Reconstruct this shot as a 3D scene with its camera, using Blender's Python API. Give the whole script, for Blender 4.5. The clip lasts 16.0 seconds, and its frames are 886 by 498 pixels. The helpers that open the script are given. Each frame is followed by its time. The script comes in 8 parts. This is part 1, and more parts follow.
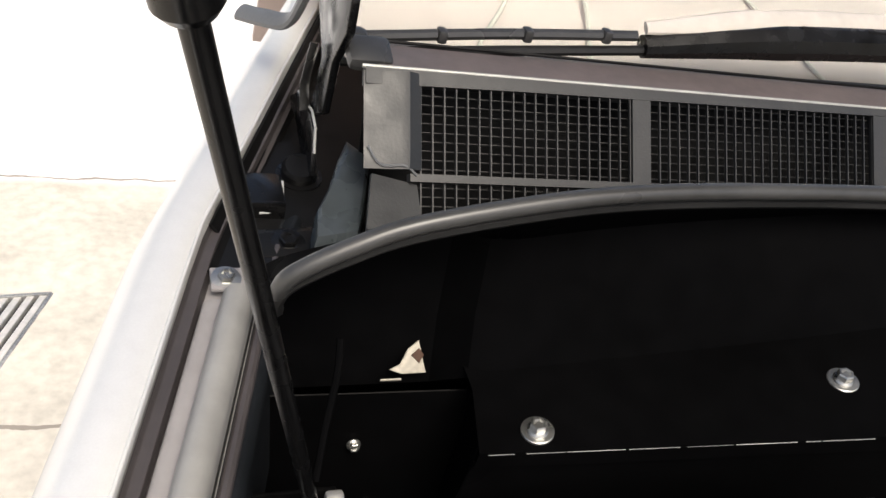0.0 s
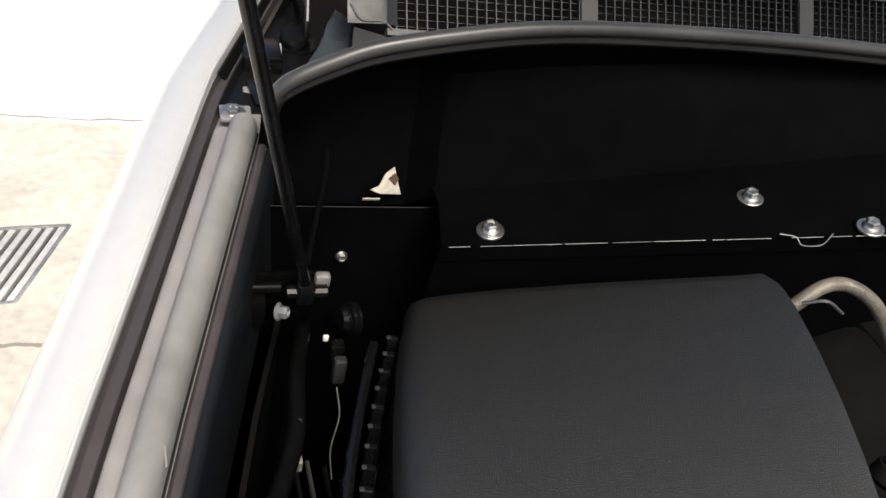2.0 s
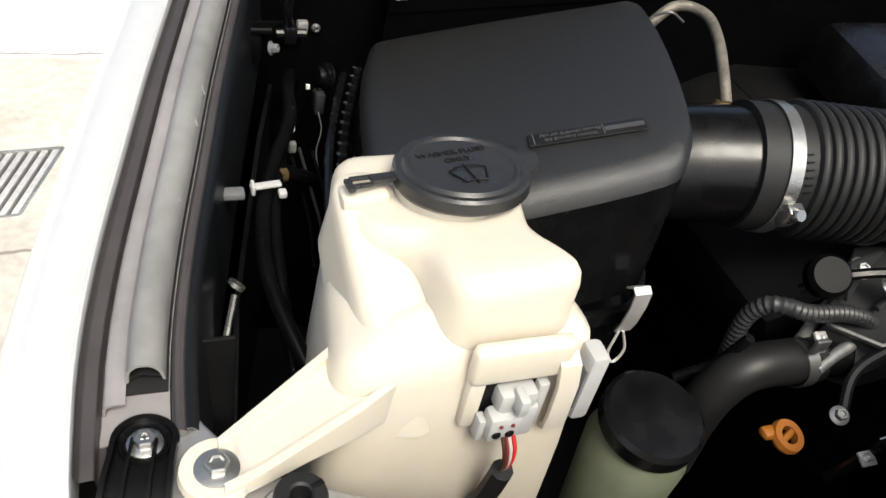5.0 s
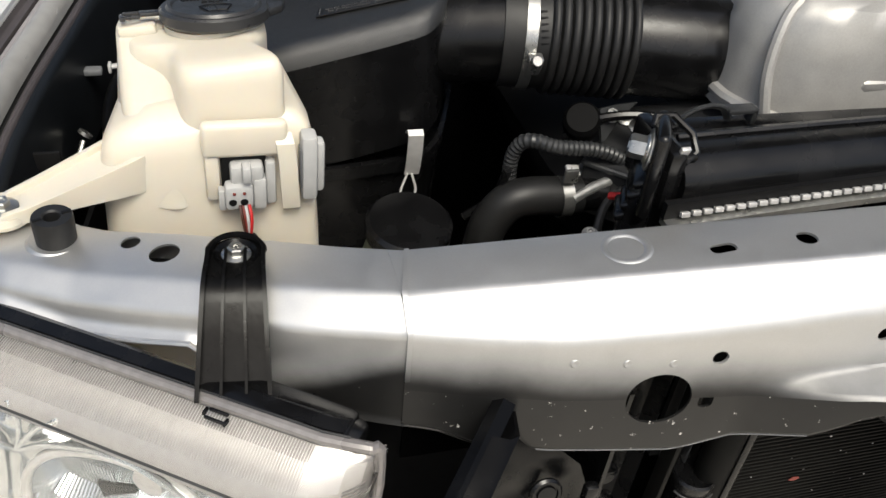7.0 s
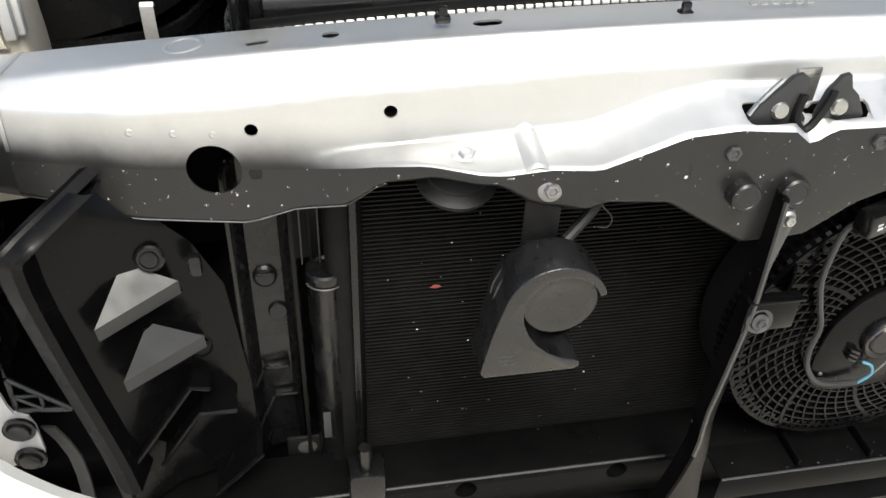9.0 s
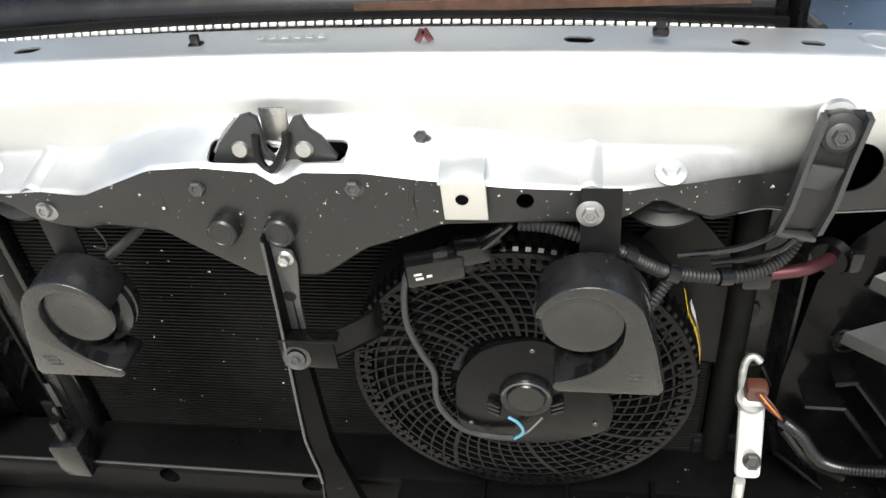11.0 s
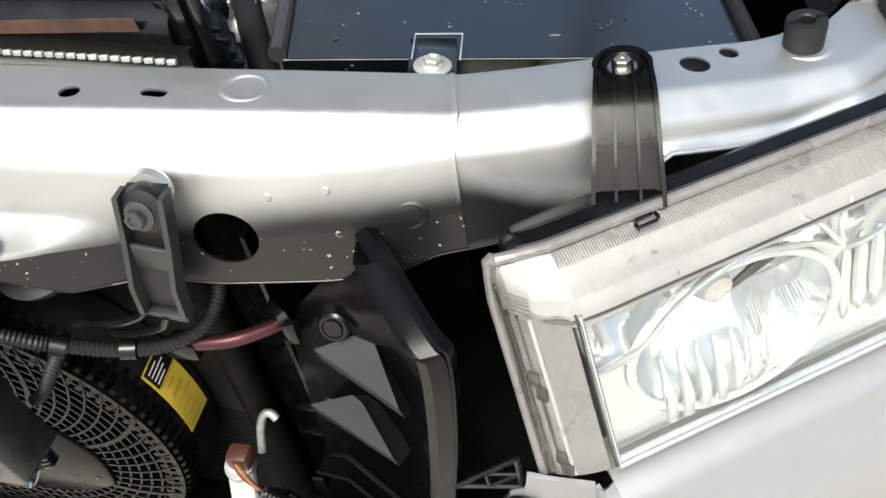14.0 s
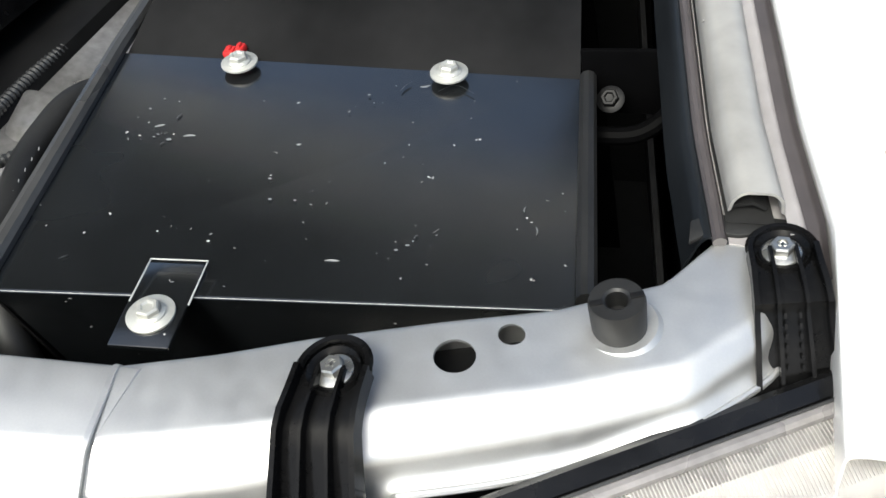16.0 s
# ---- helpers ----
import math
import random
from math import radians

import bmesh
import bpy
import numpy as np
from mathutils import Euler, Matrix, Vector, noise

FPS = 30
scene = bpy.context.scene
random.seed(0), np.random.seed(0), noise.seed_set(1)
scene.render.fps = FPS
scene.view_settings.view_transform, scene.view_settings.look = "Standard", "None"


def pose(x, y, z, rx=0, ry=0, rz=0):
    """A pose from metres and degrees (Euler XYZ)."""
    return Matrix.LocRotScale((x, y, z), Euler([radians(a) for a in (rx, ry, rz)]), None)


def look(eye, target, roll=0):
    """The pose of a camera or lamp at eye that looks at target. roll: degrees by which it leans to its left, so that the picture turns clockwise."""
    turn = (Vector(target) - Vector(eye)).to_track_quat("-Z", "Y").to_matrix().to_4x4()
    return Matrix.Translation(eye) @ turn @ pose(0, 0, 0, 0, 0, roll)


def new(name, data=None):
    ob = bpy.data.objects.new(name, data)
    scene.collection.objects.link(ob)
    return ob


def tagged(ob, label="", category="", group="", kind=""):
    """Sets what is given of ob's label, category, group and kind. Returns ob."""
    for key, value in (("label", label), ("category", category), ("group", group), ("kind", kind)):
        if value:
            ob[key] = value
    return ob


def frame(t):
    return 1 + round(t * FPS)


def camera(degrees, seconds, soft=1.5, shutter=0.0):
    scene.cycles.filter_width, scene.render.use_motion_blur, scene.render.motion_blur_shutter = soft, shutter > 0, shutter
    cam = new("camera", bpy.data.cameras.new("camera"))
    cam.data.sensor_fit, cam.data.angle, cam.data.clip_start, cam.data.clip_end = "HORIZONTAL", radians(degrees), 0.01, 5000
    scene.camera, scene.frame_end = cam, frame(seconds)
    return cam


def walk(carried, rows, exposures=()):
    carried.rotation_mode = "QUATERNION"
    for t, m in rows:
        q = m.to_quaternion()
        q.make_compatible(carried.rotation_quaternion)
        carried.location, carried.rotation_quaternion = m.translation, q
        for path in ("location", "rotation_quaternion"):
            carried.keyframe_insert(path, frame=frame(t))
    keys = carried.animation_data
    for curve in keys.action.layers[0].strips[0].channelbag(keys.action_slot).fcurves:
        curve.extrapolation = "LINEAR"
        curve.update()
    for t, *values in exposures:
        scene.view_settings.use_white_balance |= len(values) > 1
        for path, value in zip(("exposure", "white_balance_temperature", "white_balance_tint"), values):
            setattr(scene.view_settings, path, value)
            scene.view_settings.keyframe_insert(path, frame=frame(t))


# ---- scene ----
cam = camera(55.00, 16.0)
PATH = [
    (0, (-0.7406, 0.2627, 1.3961), (-0.0672, 1.7415, 0.2300), 15.39),
    (0.5, (-0.7474, 0.2320, 1.3948), (-0.0791, 1.7045, 0.2178), 15.32),
    (1, (-0.7515, 0.1939, 1.3945), (-0.0919, 1.6575, 0.2018), 15.22),
    (1.5, (-0.7457, 0.1651, 1.3881), (-0.0864, 1.6095, 0.1719), 15.51),
    (2, (-0.7486, 0.1250, 1.3913), (-0.0964, 1.5562, 0.1559), 15.20),
    (2.5, (-0.7520, 0.0723, 1.3965), (-0.2253, 1.5125, 0.1127), 12.44),
    (3, (-0.7702, 0.0381, 1.4075), (-0.3387, 1.4719, 0.0816), 11.94),
    (3.5, (-0.7845, 0.0006, 1.3907), (-0.2279, 1.4250, 0.1019), 12.65),
    (4, (-0.7961, -0.0457, 1.3873), (-0.1293, 1.3197, 0.0868), 14.32),
    (4.2, (-0.8027, -0.0645, 1.3820), (-0.1067, 1.2944, 0.0902), 14.88),
    (6.3, (-0.7223, -0.3014, 1.3694), (-0.1228, 1.1243, 0.1013), 9.01),
    (6.5, (-0.6961, -0.3312, 1.3677), (-0.1219, 1.1190, 0.1158), 8.33),
    (7, (-0.6428, -0.3927, 1.3648), (-0.1224, 1.0901, 0.1278), 7.16),
    (7.5, (-0.5936, -0.4763, 1.3538), (-0.1101, 1.0409, 0.1437), 6.82),
    (8, (-0.5220, -0.5611, 1.3410), (-0.0854, 0.9846, 0.1492), 6.61),
    (8.5, (-0.4471, -0.6215, 1.3355), (-0.0652, 0.9225, 0.1230), 4.02),
    (9, (-0.3430, -0.6422, 1.3405), (-0.0204, 0.8951, 0.1025), 2.65),
    (9.5, (-0.1638, -0.6361, 1.3631), (-0.0204, 0.8842, 0.0716), 1.36),
    (9.7, (-0.1035, -0.6272, 1.3718), (-0.0427, 0.8850, 0.0642), 0.66),
    (11.8, (0.3717, -0.6430, 1.3430), (-0.0188, 0.8753, 0.1010), -8.79),
    (12, (0.4062, -0.6217, 1.3384), (0.0197, 0.8907, 0.0880), -8.72),
    (12.5, (0.5046, -0.5587, 1.3397), (0.0639, 0.9027, 0.0474), -8.75),
    (13, (0.5689, -0.5173, 1.3402), (0.0994, 0.8965, 0.0057), -10.59),
    (13.5, (0.6109, -0.4805, 1.3387), (0.1621, 0.9006, -0.0365), -10.85),
    (14, (0.6581, -0.4240, 1.3336), (0.1584, 0.9090, -0.0712), -11.72),
    (14.5, (0.7430, -0.3387, 1.3363), (0.0440, 0.9501, -0.0239), -12.89),
    (15, (0.7988, -0.2804, 1.3211), (-0.0052, 0.9717, -0.0153), -13.22),
    (15.5, (0.8068, -0.2276, 1.3169), (-0.0066, 0.9976, -0.0386), -15.39),
    (16, (0.7969, -0.1671, 1.3197), (0.0644, 1.0644, -0.0756), -17.02),
]
walk(cam, [(t, look(e, g, r)) for t, e, g, r in PATH], [(0, 0.80, 6750, 7), (2, 0.80, 6685, 6), (2.8, 0.88, 6660, 6), (4, 0.9, 6620, 5), (6.5, 0.68, 6550, 4), (7.5, 0.52, 6500, 4), (8, 0.65, 6450, 3), (9, 1.1, 6380, 2), (12, 1.32, 6300, 1), (13, 1.33, 6300, 1), (13.6, 1.22, 6300, 1), (14.5, 1.12, 6300, 1), (16, 1.3, 6300, 1)])

# ---- world and light ----
world = bpy.data.worlds.new("sky")
scene.world = world
world.use_nodes = True
_wn = world.node_tree
_sky = _wn.nodes.new("ShaderNodeTexSky")
_sky.sky_type, _sky.sun_disc = "NISHITA", False
_sky.sun_elevation, _sky.sun_rotation = radians(58), radians(180)
_sky.air_density, _sky.dust_density = 0.7, 6.0
_wn.nodes["Background"].inputs["Strength"].default_value = 0.13
_wn.links.new(_sky.outputs["Color"], _wn.nodes["Background"].inputs["Color"])
sun = new("sun", bpy.data.lights.new("sun", "SUN"))
sun.data.energy, sun.data.angle, sun.data.color = 1.5, radians(25), (1.0, 0.96, 0.9)
sun.matrix_world = look((0.0, -3.0, 5.0), (0, 0, 0))


# ---- materials ----
def material(name, color, rough=0.5, metal=0.0, grain=0.08, scale=60.0, bump=0.0, coat=0.0, spots=None, spot_scale=25.0, spot_cut=0.62,
             rough_var=0.1, sss=0.0, streak=None, spot_detail=2.0, spec=0.5):
    m = bpy.data.materials.new(name)
    m.use_nodes = True
    nt = m.node_tree
    b = nt.nodes["Principled BSDF"]
    co = nt.nodes.new("ShaderNodeTexCoord")
    src = co.outputs["Object"]
    if streak:
        mp = nt.nodes.new("ShaderNodeMapping")
        mp.inputs["Scale"].default_value = streak
        nt.links.new(src, mp.inputs["Vector"])
        src = mp.outputs["Vector"]
    n1 = nt.nodes.new("ShaderNodeTexNoise")
    n1.inputs["Scale"].default_value, n1.inputs["Detail"].default_value = scale, 6
    n2 = nt.nodes.new("ShaderNodeTexNoise")
    n2.inputs["Scale"].default_value, n2.inputs["Detail"].default_value = scale / 9, 3
    for n in (n1, n2):
        nt.links.new(src, n.inputs["Vector"])
    mix = nt.nodes.new("ShaderNodeMath")
    mix.operation = "ADD"
    nt.links.new(n1.outputs["Fac"], mix.inputs[0])
    nt.links.new(n2.outputs["Fac"], mix.inputs[1])
    ramp = nt.nodes.new("ShaderNodeMapRange")
    ramp.inputs["From Min"].default_value, ramp.inputs["From Max"].default_value = 0.6, 1.4
    ramp.inputs["To Min"].default_value, ramp.inputs["To Max"].default_value = 1 - grain * 2, 1 + grain * 2
    nt.links.new(mix.outputs[0], ramp.inputs["Value"])
    mul = nt.nodes.new("ShaderNodeVectorMath")
    mul.operation = "SCALE"
    mul.inputs[0].default_value = color[:3]
    nt.links.new(ramp.outputs[0], mul.inputs["Scale"])
    out = mul.outputs[0]
    rr = nt.nodes.new("ShaderNodeMapRange")
    rr.inputs["From Min"].default_value, rr.inputs["From Max"].default_value = 0.3, 0.7
    rr.inputs["To Min"].default_value, rr.inputs["To Max"].default_value = max(0.02, rough - rough_var), min(1, rough + rough_var)
    nt.links.new(n2.outputs["Fac"], rr.inputs["Value"])
    rout = rr.outputs[0]
    if spots:
        v = nt.nodes.new("ShaderNodeTexNoise")
        v.inputs["Scale"].default_value, v.inputs["Detail"].default_value, v.inputs["Roughness"].default_value = spot_scale, spot_detail, 0.6
        nt.links.new(co.outputs["Object"], v.inputs["Vector"])
        sr = nt.nodes.new("ShaderNodeMapRange")
        sr.inputs["From Min"].default_value, sr.inputs["From Max"].default_value = spot_cut, spot_cut + 0.05
        nt.links.new(v.outputs["Fac"], sr.inputs["Value"])
        sm = nt.nodes.new("ShaderNodeMix")
        sm.data_type = "RGBA"
        sm.inputs[7].default_value = (*spots[:3], 1)
        nt.links.new(sr.outputs[0], sm.inputs[0])
        nt.links.new(out, sm.inputs[6])
        out = sm.outputs[2]
    nt.links.new(out, b.inputs["Base Color"])
    nt.links.new(rout, b.inputs["Roughness"])
    b.inputs["Metallic"].default_value = metal
    b.inputs["Specular IOR Level"].default_value = spec
    b.inputs["Coat Weight"].default_value = coat
    b.inputs["Coat Roughness"].default_value = 0.06
    if sss:
        b.inputs["Subsurface Weight"].default_value = sss
        b.inputs["Subsurface Radius"].default_value = (0.02, 0.014, 0.008)
        b.inputs["Subsurface Scale"].default_value = 0.6
    if bump:
        bp = nt.nodes.new("ShaderNodeBump")
        bp.inputs["Strength"].default_value, bp.inputs["Distance"].default_value = bump, 0.0006
        nt.links.new(n1.outputs["Fac"], bp.inputs["Height"])
        nt.links.new(bp.outputs[0], b.inputs["Normal"])
    return m


def sprayed_shaded(name, low, high, tilt=0.0):
    """Silver top coat that fades out downwards into the black primer, with pale chips; dark reflections are painted
    into the fade.
    """
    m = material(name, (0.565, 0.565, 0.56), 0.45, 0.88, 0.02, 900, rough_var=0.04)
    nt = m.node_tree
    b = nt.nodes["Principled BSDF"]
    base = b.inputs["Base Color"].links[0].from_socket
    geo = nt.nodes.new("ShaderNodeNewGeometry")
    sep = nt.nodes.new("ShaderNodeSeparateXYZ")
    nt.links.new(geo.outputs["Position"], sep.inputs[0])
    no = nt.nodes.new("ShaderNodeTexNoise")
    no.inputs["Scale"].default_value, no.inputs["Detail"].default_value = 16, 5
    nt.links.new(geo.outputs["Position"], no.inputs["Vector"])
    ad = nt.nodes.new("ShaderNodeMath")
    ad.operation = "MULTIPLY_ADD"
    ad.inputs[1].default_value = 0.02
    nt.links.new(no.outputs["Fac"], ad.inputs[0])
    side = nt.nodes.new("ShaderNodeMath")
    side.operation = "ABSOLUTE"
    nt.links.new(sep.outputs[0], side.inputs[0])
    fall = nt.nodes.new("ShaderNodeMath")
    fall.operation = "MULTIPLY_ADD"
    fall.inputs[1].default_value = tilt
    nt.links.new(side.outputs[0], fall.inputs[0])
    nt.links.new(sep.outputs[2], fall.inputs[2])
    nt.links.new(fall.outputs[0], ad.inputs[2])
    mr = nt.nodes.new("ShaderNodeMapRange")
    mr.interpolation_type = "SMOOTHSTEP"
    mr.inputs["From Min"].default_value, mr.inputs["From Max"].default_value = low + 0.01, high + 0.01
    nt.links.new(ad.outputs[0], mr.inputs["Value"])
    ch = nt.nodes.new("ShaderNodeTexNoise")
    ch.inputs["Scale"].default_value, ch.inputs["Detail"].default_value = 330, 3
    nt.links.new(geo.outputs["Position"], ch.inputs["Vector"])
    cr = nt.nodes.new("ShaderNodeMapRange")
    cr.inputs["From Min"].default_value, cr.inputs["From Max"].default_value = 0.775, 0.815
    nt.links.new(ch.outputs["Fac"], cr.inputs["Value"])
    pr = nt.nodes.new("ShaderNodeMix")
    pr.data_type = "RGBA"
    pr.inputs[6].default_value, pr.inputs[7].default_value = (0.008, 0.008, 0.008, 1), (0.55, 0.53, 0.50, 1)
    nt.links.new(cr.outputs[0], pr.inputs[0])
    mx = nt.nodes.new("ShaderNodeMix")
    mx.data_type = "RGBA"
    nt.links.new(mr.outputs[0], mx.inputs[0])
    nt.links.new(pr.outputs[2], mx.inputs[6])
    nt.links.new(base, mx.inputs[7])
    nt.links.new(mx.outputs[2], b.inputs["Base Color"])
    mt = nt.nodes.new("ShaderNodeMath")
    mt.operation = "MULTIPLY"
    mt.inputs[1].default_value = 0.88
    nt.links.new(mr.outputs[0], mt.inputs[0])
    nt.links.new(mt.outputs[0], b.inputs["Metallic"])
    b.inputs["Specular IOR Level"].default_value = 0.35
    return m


# Beam: overspray fade with the face's dark reflection mixed into the colour.
BEAMPAINT = sprayed_shaded("beam_overspray_and_reflection", 1.004, 1.046)
# Arm: the dark reflection low near the seam is painted into the colour.
ARMPAINT = sprayed_shaded("arm_painted_reflection", 1.282, 1.316, 0.5)
SILVER = material("silver_paint", (0.565, 0.565, 0.56), 0.45, 0.88, 0.02, 900, 0.0, 0.0, rough_var=0.05)
BODY = material("silver_body_paint", (0.70, 0.70, 0.69), 0.38, 0.35, 0.02, 900, 0.0, 0.25, rough_var=0.04)
CHIPPED = material("chipped_black_paint", (0.010, 0.010, 0.010), 0.34, 0.0, 0.1, 80, 0.05, 0.0, spots=(0.62, 0.6, 0.57), spot_scale=190, spot_cut=0.665, spot_detail=4.0, spec=0.4)
BLACK = material("black_plastic", (0.0042, 0.0042, 0.0045), 0.25, 0.0, 0.2, 400, 0.10, spec=0.36)
GLOSSPLASTIC = material("glossy_black_plastic", (0.004, 0.004, 0.0042), 0.24, 0.0, 0.2, 300, 0.08, spec=0.32)
SIDEBAND = material("smoked_lamp_wall", (0.075, 0.070, 0.069), 0.30, 0.3, 0.1, 200)
BRACKETBLACK = material("black_bracket_plastic", (0.0040, 0.0040, 0.0042), 0.20, 0.0, 0.2, 300, 0.08, spec=0.11)
HORNBLACK = material("satin_horn_lacquer", (0.0080, 0.0080, 0.0085), 0.28, 0.0, 0.15, 500, 0.05, spec=0.55)
GRAINED = material("grained_black_plastic", (0.0115, 0.0115, 0.0112), 0.40, 0.0, 0.12, 1400, 1.0, rough_var=0.03, spec=1.0)
RELIEF = material("relief_panel_plastic", (0.0085, 0.0085, 0.0085), 0.40, 0.0, 0.1, 900, 0.4, spec=0.5)
CAPBLACK = material("satin_cap_plastic", (0.021, 0.021, 0.0215), 0.36, 0.0, 0.08, 900, 0.2, spec=0.5)
GLOSSBLACK = material("black_gloss_paint", (0.0060, 0.0068, 0.0076), 0.22, 0.0, 0.15, 60, 0.02, 0.0, spots=(0.35, 0.35, 0.35), spot_scale=150, spot_cut=0.73, spec=0.7)
GLOSSBLACK.node_tree.nodes["Principled BSDF"].inputs["Coat Weight"].default_value = 0.8
GLOSSBLACK.node_tree.nodes["Principled BSDF"].inputs["Coat Roughness"].default_value = 0.22
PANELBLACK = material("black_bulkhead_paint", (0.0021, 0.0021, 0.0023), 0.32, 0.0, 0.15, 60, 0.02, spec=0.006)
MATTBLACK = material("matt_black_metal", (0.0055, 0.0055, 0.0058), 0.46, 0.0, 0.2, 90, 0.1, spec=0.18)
RUBBER = material("weathered_rubber", (0.036, 0.036, 0.036), 0.33, 0.0, 0.12, 120, 0.1, rough_var=0.10, spec=0.55)
DARKRUBBER = material("black_rubber", (0.011, 0.011, 0.011), 0.5, 0.0, 0.15, 150, 0.1, spec=0.35)
GREYPLASTIC = material("grey_plastic", (0.12, 0.125, 0.13), 0.45, 0.0, 0.06, 500, 0.1)
CREAM = material("cream_plastic", (0.60, 0.552, 0.460), 0.42, 0.0, 0.03, 30, 0.05, sss=0.3)
ZINC = material("zinc_steel", (0.40, 0.40, 0.385), 0.32, 0.9, 0.08, 300, 0.1)
PALEALLOY = material("pale_alloy", (0.66, 0.65, 0.63), 0.38, 0.6, 0.05, 200, 0.1)
ALLOY = material("cast_alloy", (0.38, 0.38, 0.37), 0.5, 0.7, 0.2, 150, 0.4)
COVER = material("satin_silver_plastic", (0.38, 0.372, 0.355), 0.42, 0.35, 0.05, 700, 0.15)
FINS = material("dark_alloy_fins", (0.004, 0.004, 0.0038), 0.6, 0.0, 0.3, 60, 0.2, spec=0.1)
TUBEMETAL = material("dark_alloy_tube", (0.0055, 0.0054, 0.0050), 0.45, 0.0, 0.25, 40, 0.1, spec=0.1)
SEALGREY = material("pale_worn_rubber", (0.225, 0.221, 0.213), 0.34, 0.0, 0.12, 60, 0.15, rough_var=0.08, spec=0.7)
FLANGE = material("mauve_primer", (0.245, 0.232, 0.232), 0.4, 0.0, 0.1, 60, 0.05)
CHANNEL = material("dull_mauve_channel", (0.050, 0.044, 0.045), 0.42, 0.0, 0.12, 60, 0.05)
SLATE = material("blue_grey_plastic", (0.042, 0.050, 0.055), 0.30, 0.0, 0.06, 300, 0.05)
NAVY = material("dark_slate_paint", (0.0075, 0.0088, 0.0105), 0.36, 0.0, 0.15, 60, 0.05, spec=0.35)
STEELBLACK = material("black_front_steel", (0.0030, 0.0030, 0.0031), 0.34, 0.0, 0.2, 90, 0.06, spec=0.05, spots=(0.08, 0.08, 0.08), spot_scale=140, spot_cut=0.72)
CASTING = material("grey_engine_casting", (0.26, 0.255, 0.255), 0.34, 0.75, 0.2, 130, 0.4)
FANBLACK = material("fan_plastic", (0.0026, 0.0026, 0.0028), 0.22, 0.0, 0.15, 400, 0.1, spec=0.13)
COPPER = material("copper_pipe", (0.075, 0.026, 0.030), 0.35, 0.7, 0.1, 80)
BRONZE = material("oiled_bronze", (0.30, 0.21, 0.10), 0.4, 0.7, 0.3, 120, 0.2)
TORN = material("torn_paper", (0.40, 0.37, 0.31), 0.8, 0.0, 0.15, 300)
REDSTRAP = material("faded_red_strap", (0.16, 0.028, 0.02), 0.45, 0.0, 0.15, 60)
YELLOW = material("yellow_label", (0.46, 0.33, 0.03), 0.5)
FINGREY = material("satin_grey_plastic", (0.024, 0.0245, 0.0255), 0.42, 0.0, 0.08, 500, 0.1, spec=0.35)
ORANGE = material("orange_plastic", (0.36, 0.125, 0.018), 0.4)
RED = material("red_wire", (0.45, 0.02, 0.02), 0.4)
BLUE = material("blue_wire", (0.068, 0.203, 0.293), 0.4)
WASHER = material("dull_pale_washer", (0.46, 0.46, 0.43), 0.45, 0.55, 0.06, 200, 0.1)
WHITE = material("white_plastic", (0.78, 0.77, 0.74), 0.45)
PALE = material("print_grey", (0.42, 0.42, 0.41), 0.5)
DIMPRINT = material("dim_relief", (0.06, 0.06, 0.062), 0.4)
BROWN = material("brown_connector", (0.055, 0.020, 0.013), 0.4)
FLUID = material("greenish_plastic", (0.17, 0.19, 0.13), 0.4, 0.0, 0.08, 60, 0.05)
RUST = material("rust_stain", (0.062, 0.030, 0.018), 0.8, 0.0, 0.4, 90)
BRAID = material("braided_sleeve", (0.165, 0.149, 0.121), 0.5, 0.3, 0.3, 900, 0.6)
CHROME = material("chrome_reflector", (0.66, 0.68, 0.69), 0.16, 0.8, 0.02, 40, rough_var=0.05)
FROST = material("frosted_chrome", (0.52, 0.51, 0.50), 0.35, 0.3, 0.08, 200)
RIMBAND = material("smoky_lamp_band", (0.21, 0.198, 0.193), 0.34, 0.25, 0.1, 200)
TOPBEZEL = material("pale_lamp_bezel", (0.35, 0.335, 0.325), 0.36, 0.35, 0.05, 200)
BUMPER = material("silver_bumper_paint", (0.30, 0.30, 0.305), 0.4, 0.4, 0.02, 900, rough_var=0.04)
MAUVE = material("faded_cowl_rubber", (0.130, 0.104, 0.098), 0.5, 0.0, 0.1, 120, 0.1)
DASHGLARE = material("dash_painted_reflection", (0.60, 0.49, 0.45), 0.6, 0.0, 0.08, 6)
WIPERGREY = material("sunbleached_wiper", (0.60, 0.55, 0.49), 0.5, 0.0, 0.06, 90)
COWLGREY = material("grey_black_plastic", (0.024, 0.025, 0.026), 0.42, 0.0, 0.08, 500, 0.2)


def glass(name, tint, rough=0.02):
    m = bpy.data.materials.new(name)
    m.use_nodes = True
    b = m.node_tree.nodes["Principled BSDF"]
    b.inputs["Base Color"].default_value = (*tint, 1)
    b.inputs["Roughness"].default_value = rough
    b.inputs["Transmission Weight"].default_value = 1.0 if name == "lamp_glass" else 1.0
    b.inputs["IOR"].default_value = 1.2 if name == "lamp_glass" else 1.45
    return m


LENS = glass("lamp_glass", (0.97, 0.97, 0.96), 0.02)
WINDOW = glass("window_glass", (0.75, 0.80, 0.78), 0.01)


